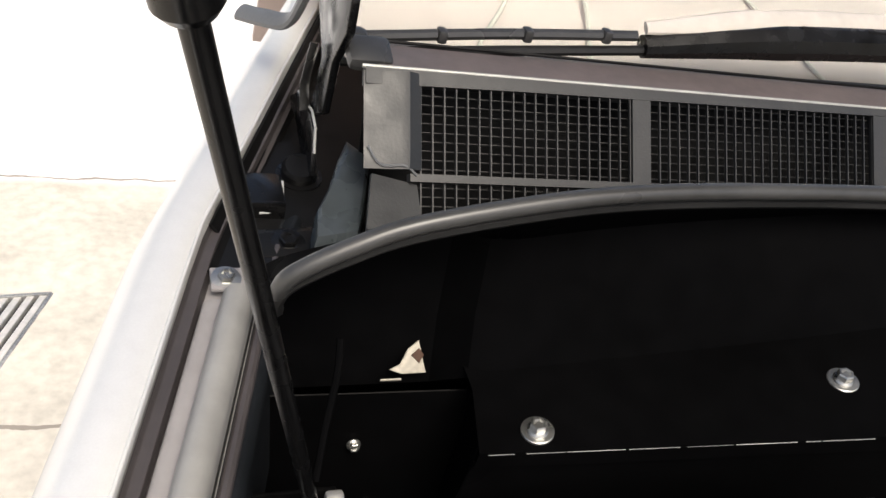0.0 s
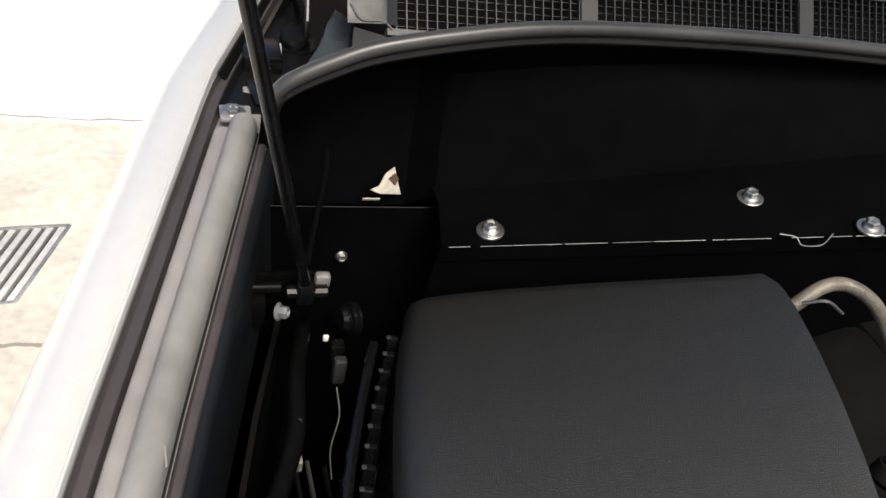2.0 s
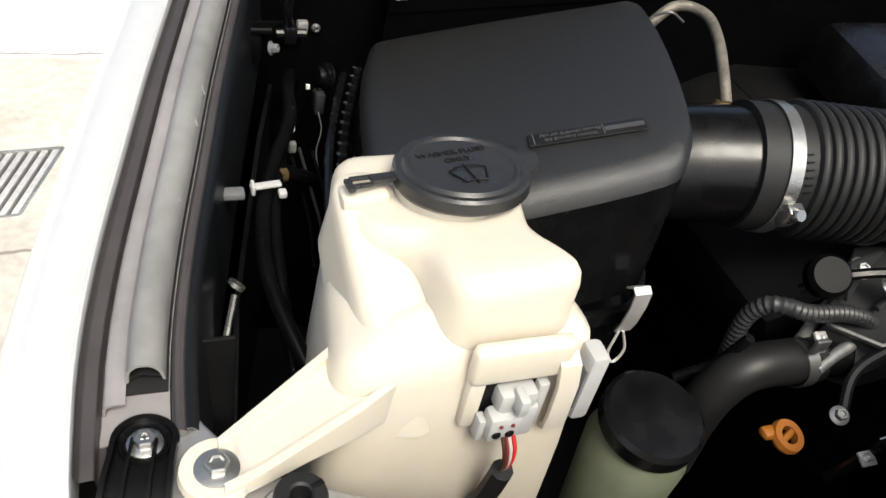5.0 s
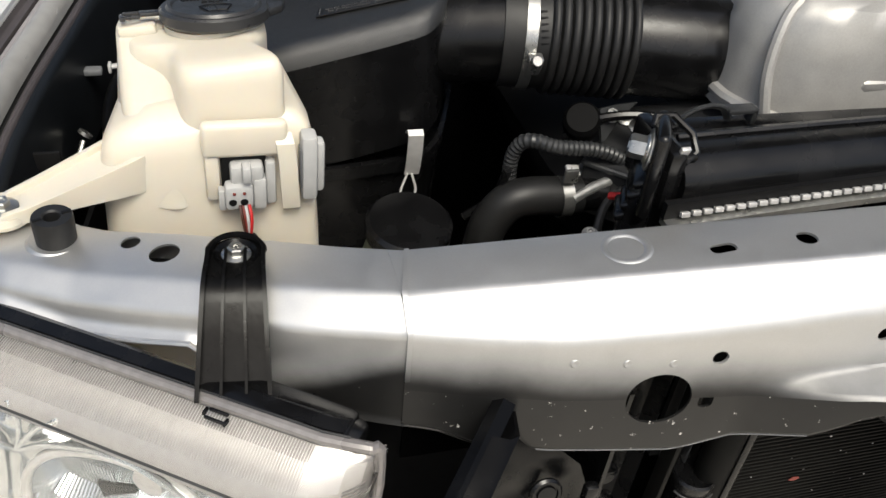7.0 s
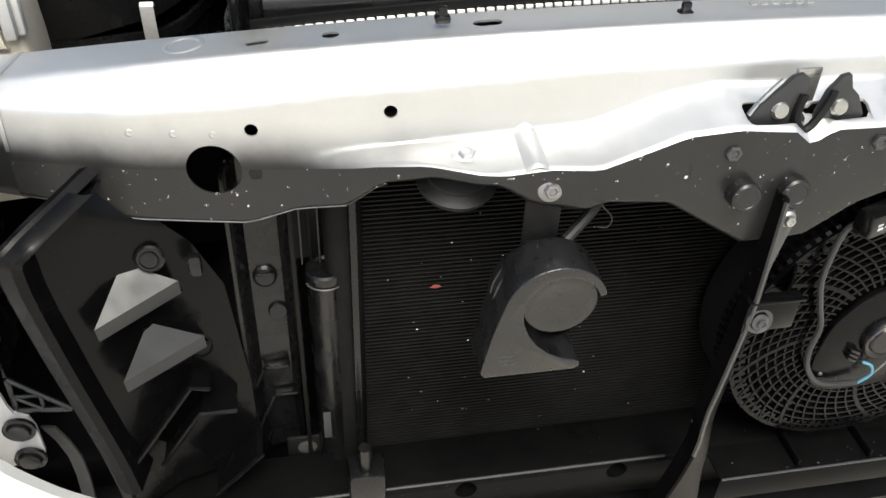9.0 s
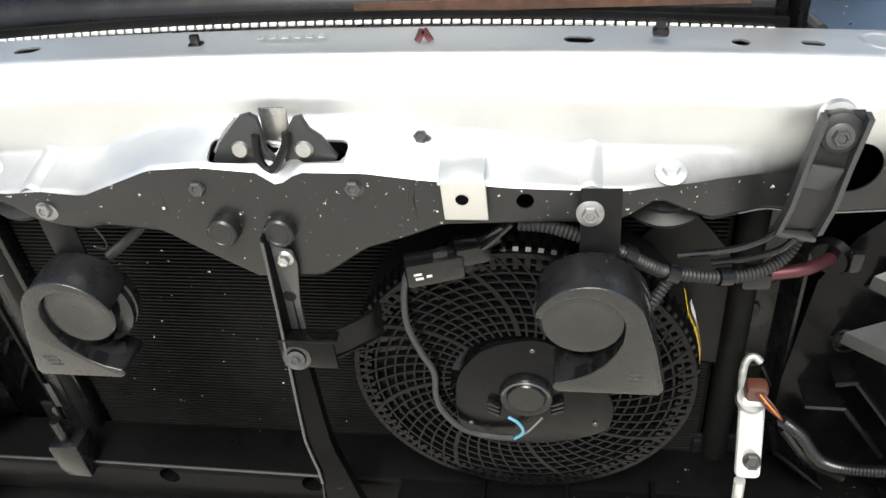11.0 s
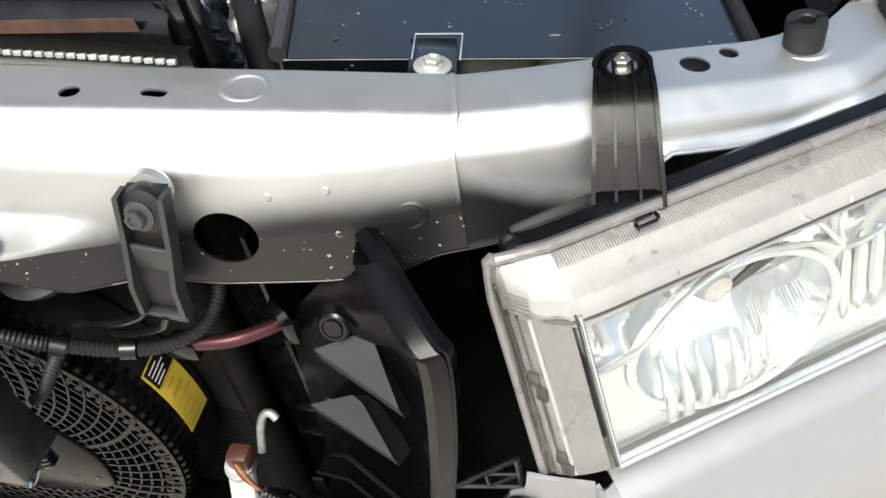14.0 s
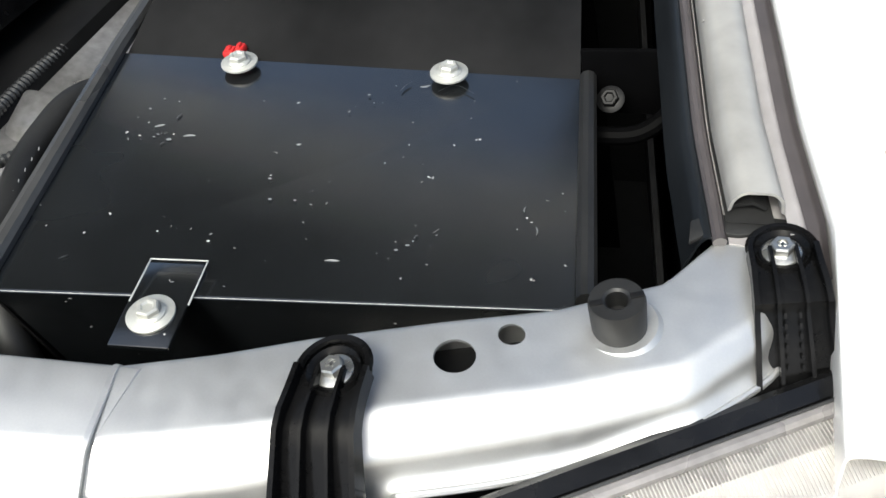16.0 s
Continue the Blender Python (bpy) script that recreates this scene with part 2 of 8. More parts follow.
def ground_material():
    m = material("worn_concrete", (0.55, 0.512, 0.445), 0.85, 0.0, 0.13, 30, 0.6, spots=(0.46, 0.425, 0.365), spot_scale=2.3, spot_cut=0.56, spot_detail=8.0)
    nt = m.node_tree
    b = nt.nodes["Principled BSDF"]
    base = b.inputs["Base Color"].links[0].from_socket
    co = [n for n in nt.nodes if n.type == "TEX_COORD"][0]
    sep = nt.nodes.new("ShaderNodeSeparateXYZ")
    wob = nt.nodes.new("ShaderNodeTexNoise")
    wob.inputs["Scale"].default_value, wob.inputs["Detail"].default_value = 9, 8
    nt.links.new(co.outputs["Object"], wob.inputs["Vector"])
    nt.links.new(co.outputs["Object"], sep.inputs[0])

    def calc(op, a, c, d=None):
        n = nt.nodes.new("ShaderNodeMath")
        n.operation = op
        for i, v in enumerate((a, c, d)):
            if v is None:
                continue
            if isinstance(v, (int, float)):
                n.inputs[i].default_value = v
            else:
                nt.links.new(v, n.inputs[i])
        return n.outputs[0]

    yw = calc("ADD", sep.outputs[1], calc("MULTIPLY", calc("SUBTRACT", wob.outputs["Fac"], 0.5), 0.05))
    # joints between slabs
    j1 = calc("LESS_THAN", calc("ABSOLUTE", calc("SUBTRACT", yw, 1.675), None), 0.006)
    j2 = calc("LESS_THAN", calc("ABSOLUTE", calc("SUBTRACT", yw, 2.68), None), 0.004)
    joint = calc("MAXIMUM", j1, j2)
    # a paler far slab: the bright, blown-out far ground is put into the colour
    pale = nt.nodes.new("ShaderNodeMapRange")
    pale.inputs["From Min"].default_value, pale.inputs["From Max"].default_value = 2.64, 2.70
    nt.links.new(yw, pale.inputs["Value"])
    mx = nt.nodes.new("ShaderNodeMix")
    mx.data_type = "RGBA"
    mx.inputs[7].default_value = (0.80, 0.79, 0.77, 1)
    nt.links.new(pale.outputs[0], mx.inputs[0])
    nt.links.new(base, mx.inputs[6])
    mj = nt.nodes.new("ShaderNodeMix")
    mj.data_type = "RGBA"
    mj.inputs[7].default_value = (0.27, 0.24, 0.205, 1)
    nt.links.new(joint, mj.inputs[0])
    nt.links.new(mx.outputs[2], mj.inputs[6])
    nt.links.new(mj.outputs[2], b.inputs["Base Color"])
    return m


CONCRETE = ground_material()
DRAINBAR = material("galvanised_bar", (0.62, 0.60, 0.57), 0.5, 0.3, 0.1, 60)
PIT = material("dark_pit", (0.03, 0.028, 0.025), 0.9)


# ---- mesh helpers ----
def thing(name, label, category, group="", kind="", at=(0, 0, 0)):
    ob = new(name)
    ob.empty_display_size = 0.02
    ob.location = at
    return tagged(ob, label, category, group, kind)


def origin_of(ob):
    v = Vector((0, 0, 0))
    while ob:
        v += ob.location
        ob = ob.parent
    return v


def mesh_of(name, bm, mat, angle=32):
    bmesh.ops.remove_doubles(bm, verts=bm.verts, dist=1e-6)
    bmesh.ops.recalc_face_normals(bm, faces=bm.faces)
    me = bpy.data.meshes.new(name)
    bm.to_mesh(me)
    bm.free()
    for mt in (mat if isinstance(mat, (list, tuple)) else (mat,)):
        me.materials.append(mt)
    me.shade_smooth()
    me.set_sharp_from_angle(angle=radians(angle))
    return me


def part(name, bm, mat, parent, label="", angle=32):
    """One mesh, given in world places, as a part of a thing or of a part."""
    base = origin_of(parent)
    bmesh.ops.translate(bm, verts=bm.verts, vec=-base)
    ob = new(name, mesh_of(name, bm, mat, angle))
    ob.parent = parent
    if mat in (LENS, WINDOW):
        ob.visible_shadow = False
    return tagged(ob, label)


def solid(name, bm, mat, label, category, group="", kind="", angle=32):
    """A thing that is one mesh."""
    co = [v.co for v in bm.verts]
    lo = Vector([min(c[i] for c in co) for i in range(3)])
    hi = Vector([max(c[i] for c in co) for i in range(3)])
    base = Vector(((lo.x + hi.x) / 2, (lo.y + hi.y) / 2, lo.z))
    bmesh.ops.translate(bm, verts=bm.verts, vec=-base)
    ob = new(name, mesh_of(name, bm, mat, angle))
    ob.location = base
    return tagged(ob, label, category, group, kind)


def joined(*bms):
    out = bms[0]
    for b in bms[1:]:
        me = bpy.data.meshes.new("t")
        b.to_mesh(me)
        b.free()
        out.from_mesh(me)
        bpy.data.meshes.remove(me)
    return out


def axes(z, x=None):
    """A turn whose third axis lies along z (and first near x)."""
    z = Vector(z).normalized()
    x = Vector(x) if x else (Vector((1, 0, 0)) if abs(z.x) < 0.9 else Vector((0, 1, 0)))
    y = z.cross(x).normalized()
    x = y.cross(z)
    return Matrix((x, y, z)).transposed().to_4x4()


def placed(bm, at, z=(0, 0, 1), x=None):
    bm.transform(Matrix.Translation(at) @ axes(z, x))
    return bm


def bx(sx, sy, sz, at=(0, 0, 0), bevel=0.002, z=(0, 0, 1), x=None, seg=2):
    bm = bmesh.new()
    bmesh.ops.create_cube(bm, size=1)
    bmesh.ops.scale(bm, vec=(sx, sy, sz), verts=bm.verts)
    if bevel:
        bmesh.ops.bevel(bm, geom=bm.edges[:], offset=min(bevel, min(sx, sy, sz) * 0.45), segments=seg, profile=0.5, affect="EDGES")
    return placed(bm, at, z, x)


def loft(rings, closed=True, caps=True):
    bm = bmesh.new()
    rows = [[bm.verts.new(p) for p in ring] for ring in rings]
    n = len(rings[0])
    for a, b in zip(rows, rows[1:]):
        for i in range(n if closed else n - 1):
            j = (i + 1) % n
            try:
                bm.faces.new((a[i], a[j], b[j], b[i]))
            except ValueError:
                pass
    if caps and closed:
        for r in (rows[0], rows[-1]):
            try:
                bm.faces.new(r)
            except ValueError:
                pass
    return bm


def curve(pts, n=8):
    """Points of a smooth line through pts."""
    p = [Vector(q) for q in pts]
    p = [2 * p[0] - p[1]] + p + [2 * p[-1] - p[-2]]
    out = []
    for i in range(1, len(p) - 2):
        for k in range(n):
            t = k / n
            a, b, c, d = p[i - 1:i + 3]
            out.append(0.5 * (2 * b + (c - a) * t + (2 * a - 5 * b + 4 * c - d) * t * t + (3 * b - a - 3 * c + d) * t ** 3))
    return out + [p[-2]]


def tube(pts, r, seg=10, n=8, smooth=True, flat=1.0):
    c = curve(pts, n) if smooth and len(pts) > 2 else [Vector(q) for q in pts]
    rings, side = [], None
    for i, q in enumerate(c):
        t = (c[min(i + 1, len(c) - 1)] - c[max(i - 1, 0)]).normalized()
        if side is None:
            side = t.orthogonal().normalized()
        side = (side - t * side.dot(t)).normalized()
        up = t.cross(side)
        rad = r(i / (len(c) - 1)) if callable(r) else r
        rings.append([q + side * math.cos(a) * rad + up * math.sin(a) * rad * flat for a in (2 * math.pi * k / seg for k in range(seg))])
    return loft(rings)


def ribbed(pts, r, pitch=0.005, deep=0.0012, seg=12):
    """A corrugated loom or bellows along pts."""
    c = curve(pts, 14)
    length = sum((b - a).length for a, b in zip(c, c[1:]))
    count = max(4, int(length / pitch) * 4)
    d, s = [0], 0
    for a, b in zip(c, c[1:]):
        s += (b - a).length
        d.append(s)
    line = []
    j = 0
    for i in range(count + 1):
        w = s * i / count
        while j < len(d) - 2 and d[j + 1] < w:
            j += 1
        k = (w - d[j]) / max(1e-9, d[j + 1] - d[j])
        line.append(c[j].lerp(c[j + 1], min(1, k)))
    return tube(line, lambda u: r - deep * (0.5 + 0.5 * math.cos(u * count / 4 * 2 * math.pi)), seg, smooth=False)


def lathe(profile, at=(0, 0, 0), z=(0, 0, 1), seg=32, x=None):
    bm = bmesh.new()
    rows = []
    for r, h in profile:
        rows.append([bm.verts.new((r * math.cos(a), r * math.sin(a), h)) for a in (2 * math.pi * k / seg for k in range(seg))] if r > 1e-6 else [bm.verts.new((0, 0, h))])
    for a, b in zip(rows, rows[1:]):
        for i in range(seg):
            j = (i + 1) % seg
            f = [a[i % len(a)], a[j % len(a)], b[j % len(b)], b[i % len(b)]]
            f = [v for k, v in enumerate(f) if v not in f[:k]]
            if len(f) > 2:
                bm.faces.new(f)
    return placed(bm, at, z, x)


def prism(outline, depth, at=(0, 0, 0), z=(0, 0, 1), x=None, bevel=0.0, seg=2):
    """A plate with that outline, from 0 to depth along z."""
    bm = bmesh.new()
    f = bm.faces.new([bm.verts.new((a, b, 0)) for a, b in outline])
    r = bmesh.ops.extrude_face_region(bm, geom=[f])
    bmesh.ops.translate(bm, verts=[v for v in r["geom"] if isinstance(v, bmesh.types.BMVert)], vec=(0, 0, depth))
    if bevel:
        bmesh.ops.bevel(bm, geom=bm.edges[:], offset=bevel, segments=seg, profile=0.5, affect="EDGES")
    return placed(bm, at, z, x)


def fillet(poly, r, n=3):
    """An open line of 2D points with its corners rounded; the count stays the same for every line of that length."""
    out = [poly[0]]
    for a, b, c in zip(poly, poly[1:], poly[2:]):
        a, b, c = Vector(a), Vector(b), Vector(c)
        d = min(r, (a - b).length * 0.45, (c - b).length * 0.45)
        p, q = b + (a - b).normalized() * d if (a - b).length else b, b + (c - b).normalized() * d if (c - b).length else b
        for k in range(n + 1):
            t = k / n
            out.append(tuple(p * (1 - t) ** 2 + b * 2 * t * (1 - t) + q * t * t))
    return out + [poly[-1]]


def table(rows):
    xs = [r[0] for r in rows]

    def value(x, k=1):
        return float(np.interp(x, xs, [r[k] for r in rows]))
    return value


def cut(ob, cutters):
    """Takes the cutters' shapes out of ob's mesh."""
    for bm in cutters:
        c = new("cutter", mesh_of("cutter", bm, MATTBLACK))
        md = ob.modifiers.new("cut", "BOOLEAN")
        md.object, md.operation, md.solver = c, "DIFFERENCE", "EXACT"
        dg = bpy.context.evaluated_depsgraph_get()
        me = bpy.data.meshes.new_from_object(ob.evaluated_get(dg))
        ob.modifiers.clear()
        old = ob.data
        ob.data = me
        bpy.data.meshes.remove(old)
        bpy.data.objects.remove(c)
    ob.data.shade_smooth()
    ob.data.set_sharp_from_angle(angle=radians(32))


def thick(bm, t):
    bmesh.ops.recalc_face_normals(bm, faces=bm.faces)
    bmesh.ops.solidify(bm, geom=bm.faces[:], thickness=t)
    return bm


def hexbolt(at, z, r=0.0055, flange=0.0085, h=0.005, washer=0.0, cross=False):
    """A flanged hexagon bolt, on a washer where it has one."""
    w = 0.0016 if washer else 0
    bms = [lathe([(0, w), (flange, w), (flange, w + 0.0008), (r * 1.05, w + 0.002), (0, w + 0.002)], seg=24)]
    if washer:
        bms.append(lathe([(0, 0), (washer, 0), (washer, w * 0.8), (washer * 0.95, w), (0, w)], seg=28))
    head = lathe([(0, w), (r, w), (r, w + h * 0.85), (r * 0.86, w + h), (r * (0.5 if cross else 0.6), w + h), (r * 0.45, w + h * 0.8), (0, w + h * 0.78)], seg=6)
    bms.append(head)
    if cross:
        for a in (0, math.pi / 2):
            bms.append(bx(r * 0.85, r * 0.2, 0.0006, (0, 0, w + h * 0.83), 0, (0, 0, 1), (math.cos(a), math.sin(a), 0)))
    return placed(joined(*bms), at, z)


def pushclip(at, z, r=0.011):
    return lathe([(0, 0), (r, 0), (r, 0.0015), (r * 0.86, 0.003), (r * 0.7, 0.003), (r * 0.66, 0.0018), (r * 0.6, 0.0018), (r * 0.55, 0.0034), (0, 0.0038)], at, z, 24)


# ---- ground ----
GZ = -0.24
PITC = [(-0.957, 2.133), (-1.066, 1.828), (-1.95, 1.752), (-1.85, 2.05)]


def build_ground():
    bm = bmesh.new()
    far = 400
    outer = [bm.verts.new((x, y, GZ)) for x, y in ((far, far), (far, -far), (-far, -far), (-far, far))]
    inner = [bm.verts.new((x, y, GZ)) for x, y in PITC]
    for i in range(4):
        j = (i + 1) % 4
        bm.faces.new((outer[i], outer[j], inner[j], inner[i]))
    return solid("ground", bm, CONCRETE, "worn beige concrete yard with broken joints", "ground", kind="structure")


def build_drain():
    d = thing("drain_grate", "pale steel bar grate over a drain in concrete", "drain grate", at=(-1.45, 1.95, GZ - 0.03))
    tr, br, bl, tl = [Vector((*p, GZ)) for p in PITC]
    pit = loft([[v + Vector((0, 0, -0.25)) for v in (tr, br, bl, tl)], [v + Vector((0, 0, -0.002)) for v in (tr, br, bl, tl)]], caps=False)
    pit.faces.new([pit.verts.new(v + Vector((0, 0, -0.25))) for v in (tr, br, bl, tl)])
    part("pit", pit, PIT, d)
    for a, b in ((tr, br), (br, bl), (bl, tl), (tl, tr)):
        m = (a + b) / 2
        part("frame_bar", bx((b - a).length, 0.010, 0.03, m + Vector((0, 0, -0.013)), 0.002, x=b - a), ALLOY, d)
    n = 29
    for i in range(n):
        k = (i + 0.6) / n
        a, b = tr.lerp(tl, k), br.lerp(bl, k)
        part("bar", bx((b - a).length, 0.017, 0.022, (a + b) / 2 + Vector((0, 0, -0.014)), 0.002, x=b - a), DRAINBAR, d)


build_ground()
build_drain()

# ---- radiator support: the silver cross member ----
LIPTOP = table([(-0.56, 1.012), (-0.345, 1.016), (-0.311, 1.021), (-0.19, 1.033), (-0.136, 1.038), (-0.082, 1.059), (-0.044, 1.066), (0.085, 1.065), (0.131, 1.052), (0.171, 1.047), (0.205, 1.036), (0.33, 1.026), (0.36, 1.016), (0.56, 1.012)])
LIPY = table([(-0.56, 0.001), (-0.345, 0.001), (-0.30, 0.020), (-0.22, 0.042), (0.25, 0.042), (0.30, 0.025), (0.35, 0.001), (0.56, 0.001)])
LIPZ = table([(-0.56, 1.002), (-0.345, 1.006), (-0.29, 1.022), (-0.257, 1.028), (-0.206, 1.025), (-0.172, 1.029), (-0.138, 1.027), (-0.079, 1.051), (-0.042, 1.054), (0.0, 1.050), (0.014, 1.039), (0.030, 1.050),
              (0.074, 1.049), (0.11, 1.043), (0.174, 1.034), (0.259, 1.027), (0.31, 1.018), (0.36, 1.004), (0.56, 1.002)])
BOTTOM = table([(-0.56, 0.974), (-0.525, 0.972), (-0.50, 0.962), (-0.38, 0.960), (-0.31, 0.986), (-0.286, 1.010), (-0.25, 1.021), (-0.206, 1.018), (-0.184, 1.003), (-0.146, 0.995), (-0.13, 1.001), (-0.083, 0.998), (-0.018, 0.957), (0.032, 0.959),
                (0.068, 0.985), (0.103, 0.997), (0.125, 1.006), (0.2, 1.006), (0.24, 1.003), (0.27, 1.016), (0.31, 0.985), (0.39, 0.968), (0.5, 0.962), (0.525, 0.972), (0.56, 0.974)])
CREASE = table([(0, 1.0825), (0.08, 1.0805), (0.15, 1.0775), (0.30, 1.064), (0.39, 1.0515), (0.466, 1.0445), (0.5, 1.0415), (0.56, 1.0405)])
PULL = table([(0, 0.0), (0.46, 0.0), (0.545, 0.0085), (0.56, 0.009)])


def support_line(x):
    a = abs(x)
    zt, yr, yt = 1.106 - 0.17 * a * a, -0.066 + 0.165 * a * a, -0.121 + 0.215 * a * a
    yf, zb = -0.14 + 0.19 * a * a + PULL(a), CREASE(a)
    back = 0.008 - 0.026 * a * a
    lz, ly, lo = LIPTOP(x), LIPY(x), LIPZ(x)
    bt = min(BOTTOM(x), lo - 0.004)
    return fillet([(yr + 0.001, zt - 0.03), (yr, zt - back), (yt, zt - 0.001), (yf, zb), (yf - 0.002, lz), (yf - 0.002 - ly, lo), (yf - 0.004 - ly, bt), (yf - 0.001 - ly, bt - 0.003)], 0.0045)


def build_support():
    sup = thing("radiator_support", "silver painted steel cross member with scuffed black lower lip", "car body panel", at=(0, -0.08, 0.96))
    xs = sorted(set(list(np.linspace(-0.545, 0.545, 150)) + [0.0, 0.012, 0.025]))
    lines = [(x, support_line(x)) for x in xs]
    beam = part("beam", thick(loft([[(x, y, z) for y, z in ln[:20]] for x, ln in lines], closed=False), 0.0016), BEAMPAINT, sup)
    lip = part("lower_lip", thick(loft([[(x, y, z) for y, z in ln[19:]] for x, ln in lines], closed=False), 0.0016), CHIPPED, sup, "black lip with pale paint chips")
    part("rolled_edge", tube([(x, ln[-1][0], ln[-1][1]) for x, ln in lines if x < -0.28], 0.0012, 6, smooth=False), CHIPPED, sup)
    part("rolled_edge", tube([(x, ln[-1][0], ln[-1][1]) for x, ln in lines if x > 0.30], 0.0012, 6, smooth=False), CHIPPED, sup)

    def big():
        return [lathe([(0, -0.05), (0.0195, -0.05), (0.0195, 0.05), (0, 0.05)], (x, -0.11, 1.003), (0, 1, 0), 40) for x in (-0.401, 0.408)]

    cuts = big()
    for x, y in ((-0.312, -0.078), (0.325, -0.08)):
        cuts.append(lathe([(0, -0.02), (0.0062, -0.02), (0.0062, 0.02), (0, 0.02)], (x, y, 1.085), (0, 0, 1), 20))
    for x, y in ((-0.363, -0.074), (0.374, -0.073)):
        cuts.append(bx(0.016, 0.008, 0.04, (x, y, 1.085), 0.0038, seg=4))
    for x, y in ((-0.202, -0.088), (0.216, -0.089)):
        cuts.append(bx(0.021, 0.013, 0.03, (x, y, 1.097), 0.006, seg=4))
    for x, z in ((-0.372, 1.035), (-0.276, 1.050)):
        cuts.append(lathe([(0, -0.02), (0.0048, -0.02), (0.0048, 0.02), (0, 0.02)], (x, -0.14 + 0.19 * x * x, z), (0, 1, 0), 16))
    cuts.append(bx(0.098, 0.022, 0.0125, (0.0135, -0.170, 1.0575), 0.005))
    cut(beam, cuts)
    cut(lip, big() + [bx(0.009, 0.04, 0.012, (-0.372, -0.118, 1.002), 0.003), lathe([(0, -0.03), (0.006, -0.03), (0.006, 0.03), (0, 0.03)], (0.182, -0.178, 1.022), (0, 1, 0), 16)])
    # pressed rings and ovals
    for s, x in ((-1, -0.415), (1, 0.423)):
        ln = support_line(x)
        (y0, z0), (y1, z1) = ln[4], ln[5]
        k = (-0.058 - y0) / (y1 - y0)
        at = (x, -0.058, z0 + (z1 - z0) * k - 0.0002)
        up = Vector((s * 0.34 * abs(x), -(z1 - z0) / (y1 - y0), 1))
        part("pressed_dimple", lathe([(0, -0.0002), (0.0098, -0.0002), (0.0112, 0.0007), (0.0128, 0.0010), (0.0145, 0.0006), (0.0160, -0.0006)], at, up, 36), SILVER, sup)
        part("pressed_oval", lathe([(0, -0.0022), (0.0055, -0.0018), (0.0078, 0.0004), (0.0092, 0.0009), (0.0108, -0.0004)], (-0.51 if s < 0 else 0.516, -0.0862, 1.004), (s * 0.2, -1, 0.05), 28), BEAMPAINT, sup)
    # Black sheets added behind the beam's holes so their insides stay dark.
    part("dark_hole_backing", thick(loft([[(x, -0.064 + 0.14 * x * x, 1.082 - 0.17 * x * x), (x, -0.128 + 0.19 * x * x, 1.060 - 0.17 * x * x)] for x in np.linspace(-0.53, 0.53, 20)], closed=False), 0.001), PANELBLACK, sup)
    part("dark_back_sheet", bx(1.06, 0.003, 0.165, (0, -0.035, 0.965), 0), PANELBLACK, sup)
    for x in (-0.455, -0.425, -0.398, 0.44, 0.473):
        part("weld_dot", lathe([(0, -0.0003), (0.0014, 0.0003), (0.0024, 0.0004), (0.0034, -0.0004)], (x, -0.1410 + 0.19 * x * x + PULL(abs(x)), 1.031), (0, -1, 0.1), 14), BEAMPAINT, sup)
    part("white_tab", joined(bx(0.030, 0.0022, 0.034, (0.143, -0.1895, 1.030), 0.003, (0, -0.12, 1)), bx(0.031, 0.024, 0.002, (0.141, -0.178, 1.046), 0.001, (0, -0.3, 1))), SILVER, sup)
    part("tab_hole", lathe([(0, 0.0006), (0.0042, 0.0006), (0.0045, 0)], (0.1415, -0.1912, 1.032), (0, -1, -0.12), 16), PANELBLACK, sup)
    part("press_ridge", tube([(-0.076, -0.1795, 1.047), (-0.074, -0.1815, 1.02), (-0.072, -0.1805, 1.0)], 0.003, 8), CHIPPED, sup)
    part("press_ridge", tube([(0.108, -0.1795, 1.040), (0.105, -0.1815, 1.025), (0.108, -0.1805, 1.008)], 0.003, 8), CHIPPED, sup)
    for x in (-0.182, 0.225):
        rows = [support_line(x + u) for u in np.linspace(-0.011, 0.011, 9)]
        lift = [-0.0012, 0.0, 0.0016, 0.0032, 0.0038, 0.0032, 0.0016, 0.0, -0.0012]
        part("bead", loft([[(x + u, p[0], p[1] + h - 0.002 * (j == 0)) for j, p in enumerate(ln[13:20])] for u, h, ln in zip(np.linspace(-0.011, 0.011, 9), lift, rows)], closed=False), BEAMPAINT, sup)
    for lo, hi in ((-0.47, -0.31), (0.33, 0.47)):
        part("lower_hem", tube([(x, support_line(x)[-1][0] - 0.0012, support_line(x)[-1][1] + 0.0004) for x in np.linspace(lo, hi, 14)], 0.0005, 6, smooth=False), GREYPLASTIC, sup, "bare lower hem")
    # stamped digits too worn to read
    for k in range(6):
        part("stamp", bx(0.0045, 0.005, 0.0005, (-0.008 + 0.009 * k, -0.098, 1.1062), 0), ALLOY, sup)
    return sup


build_support()


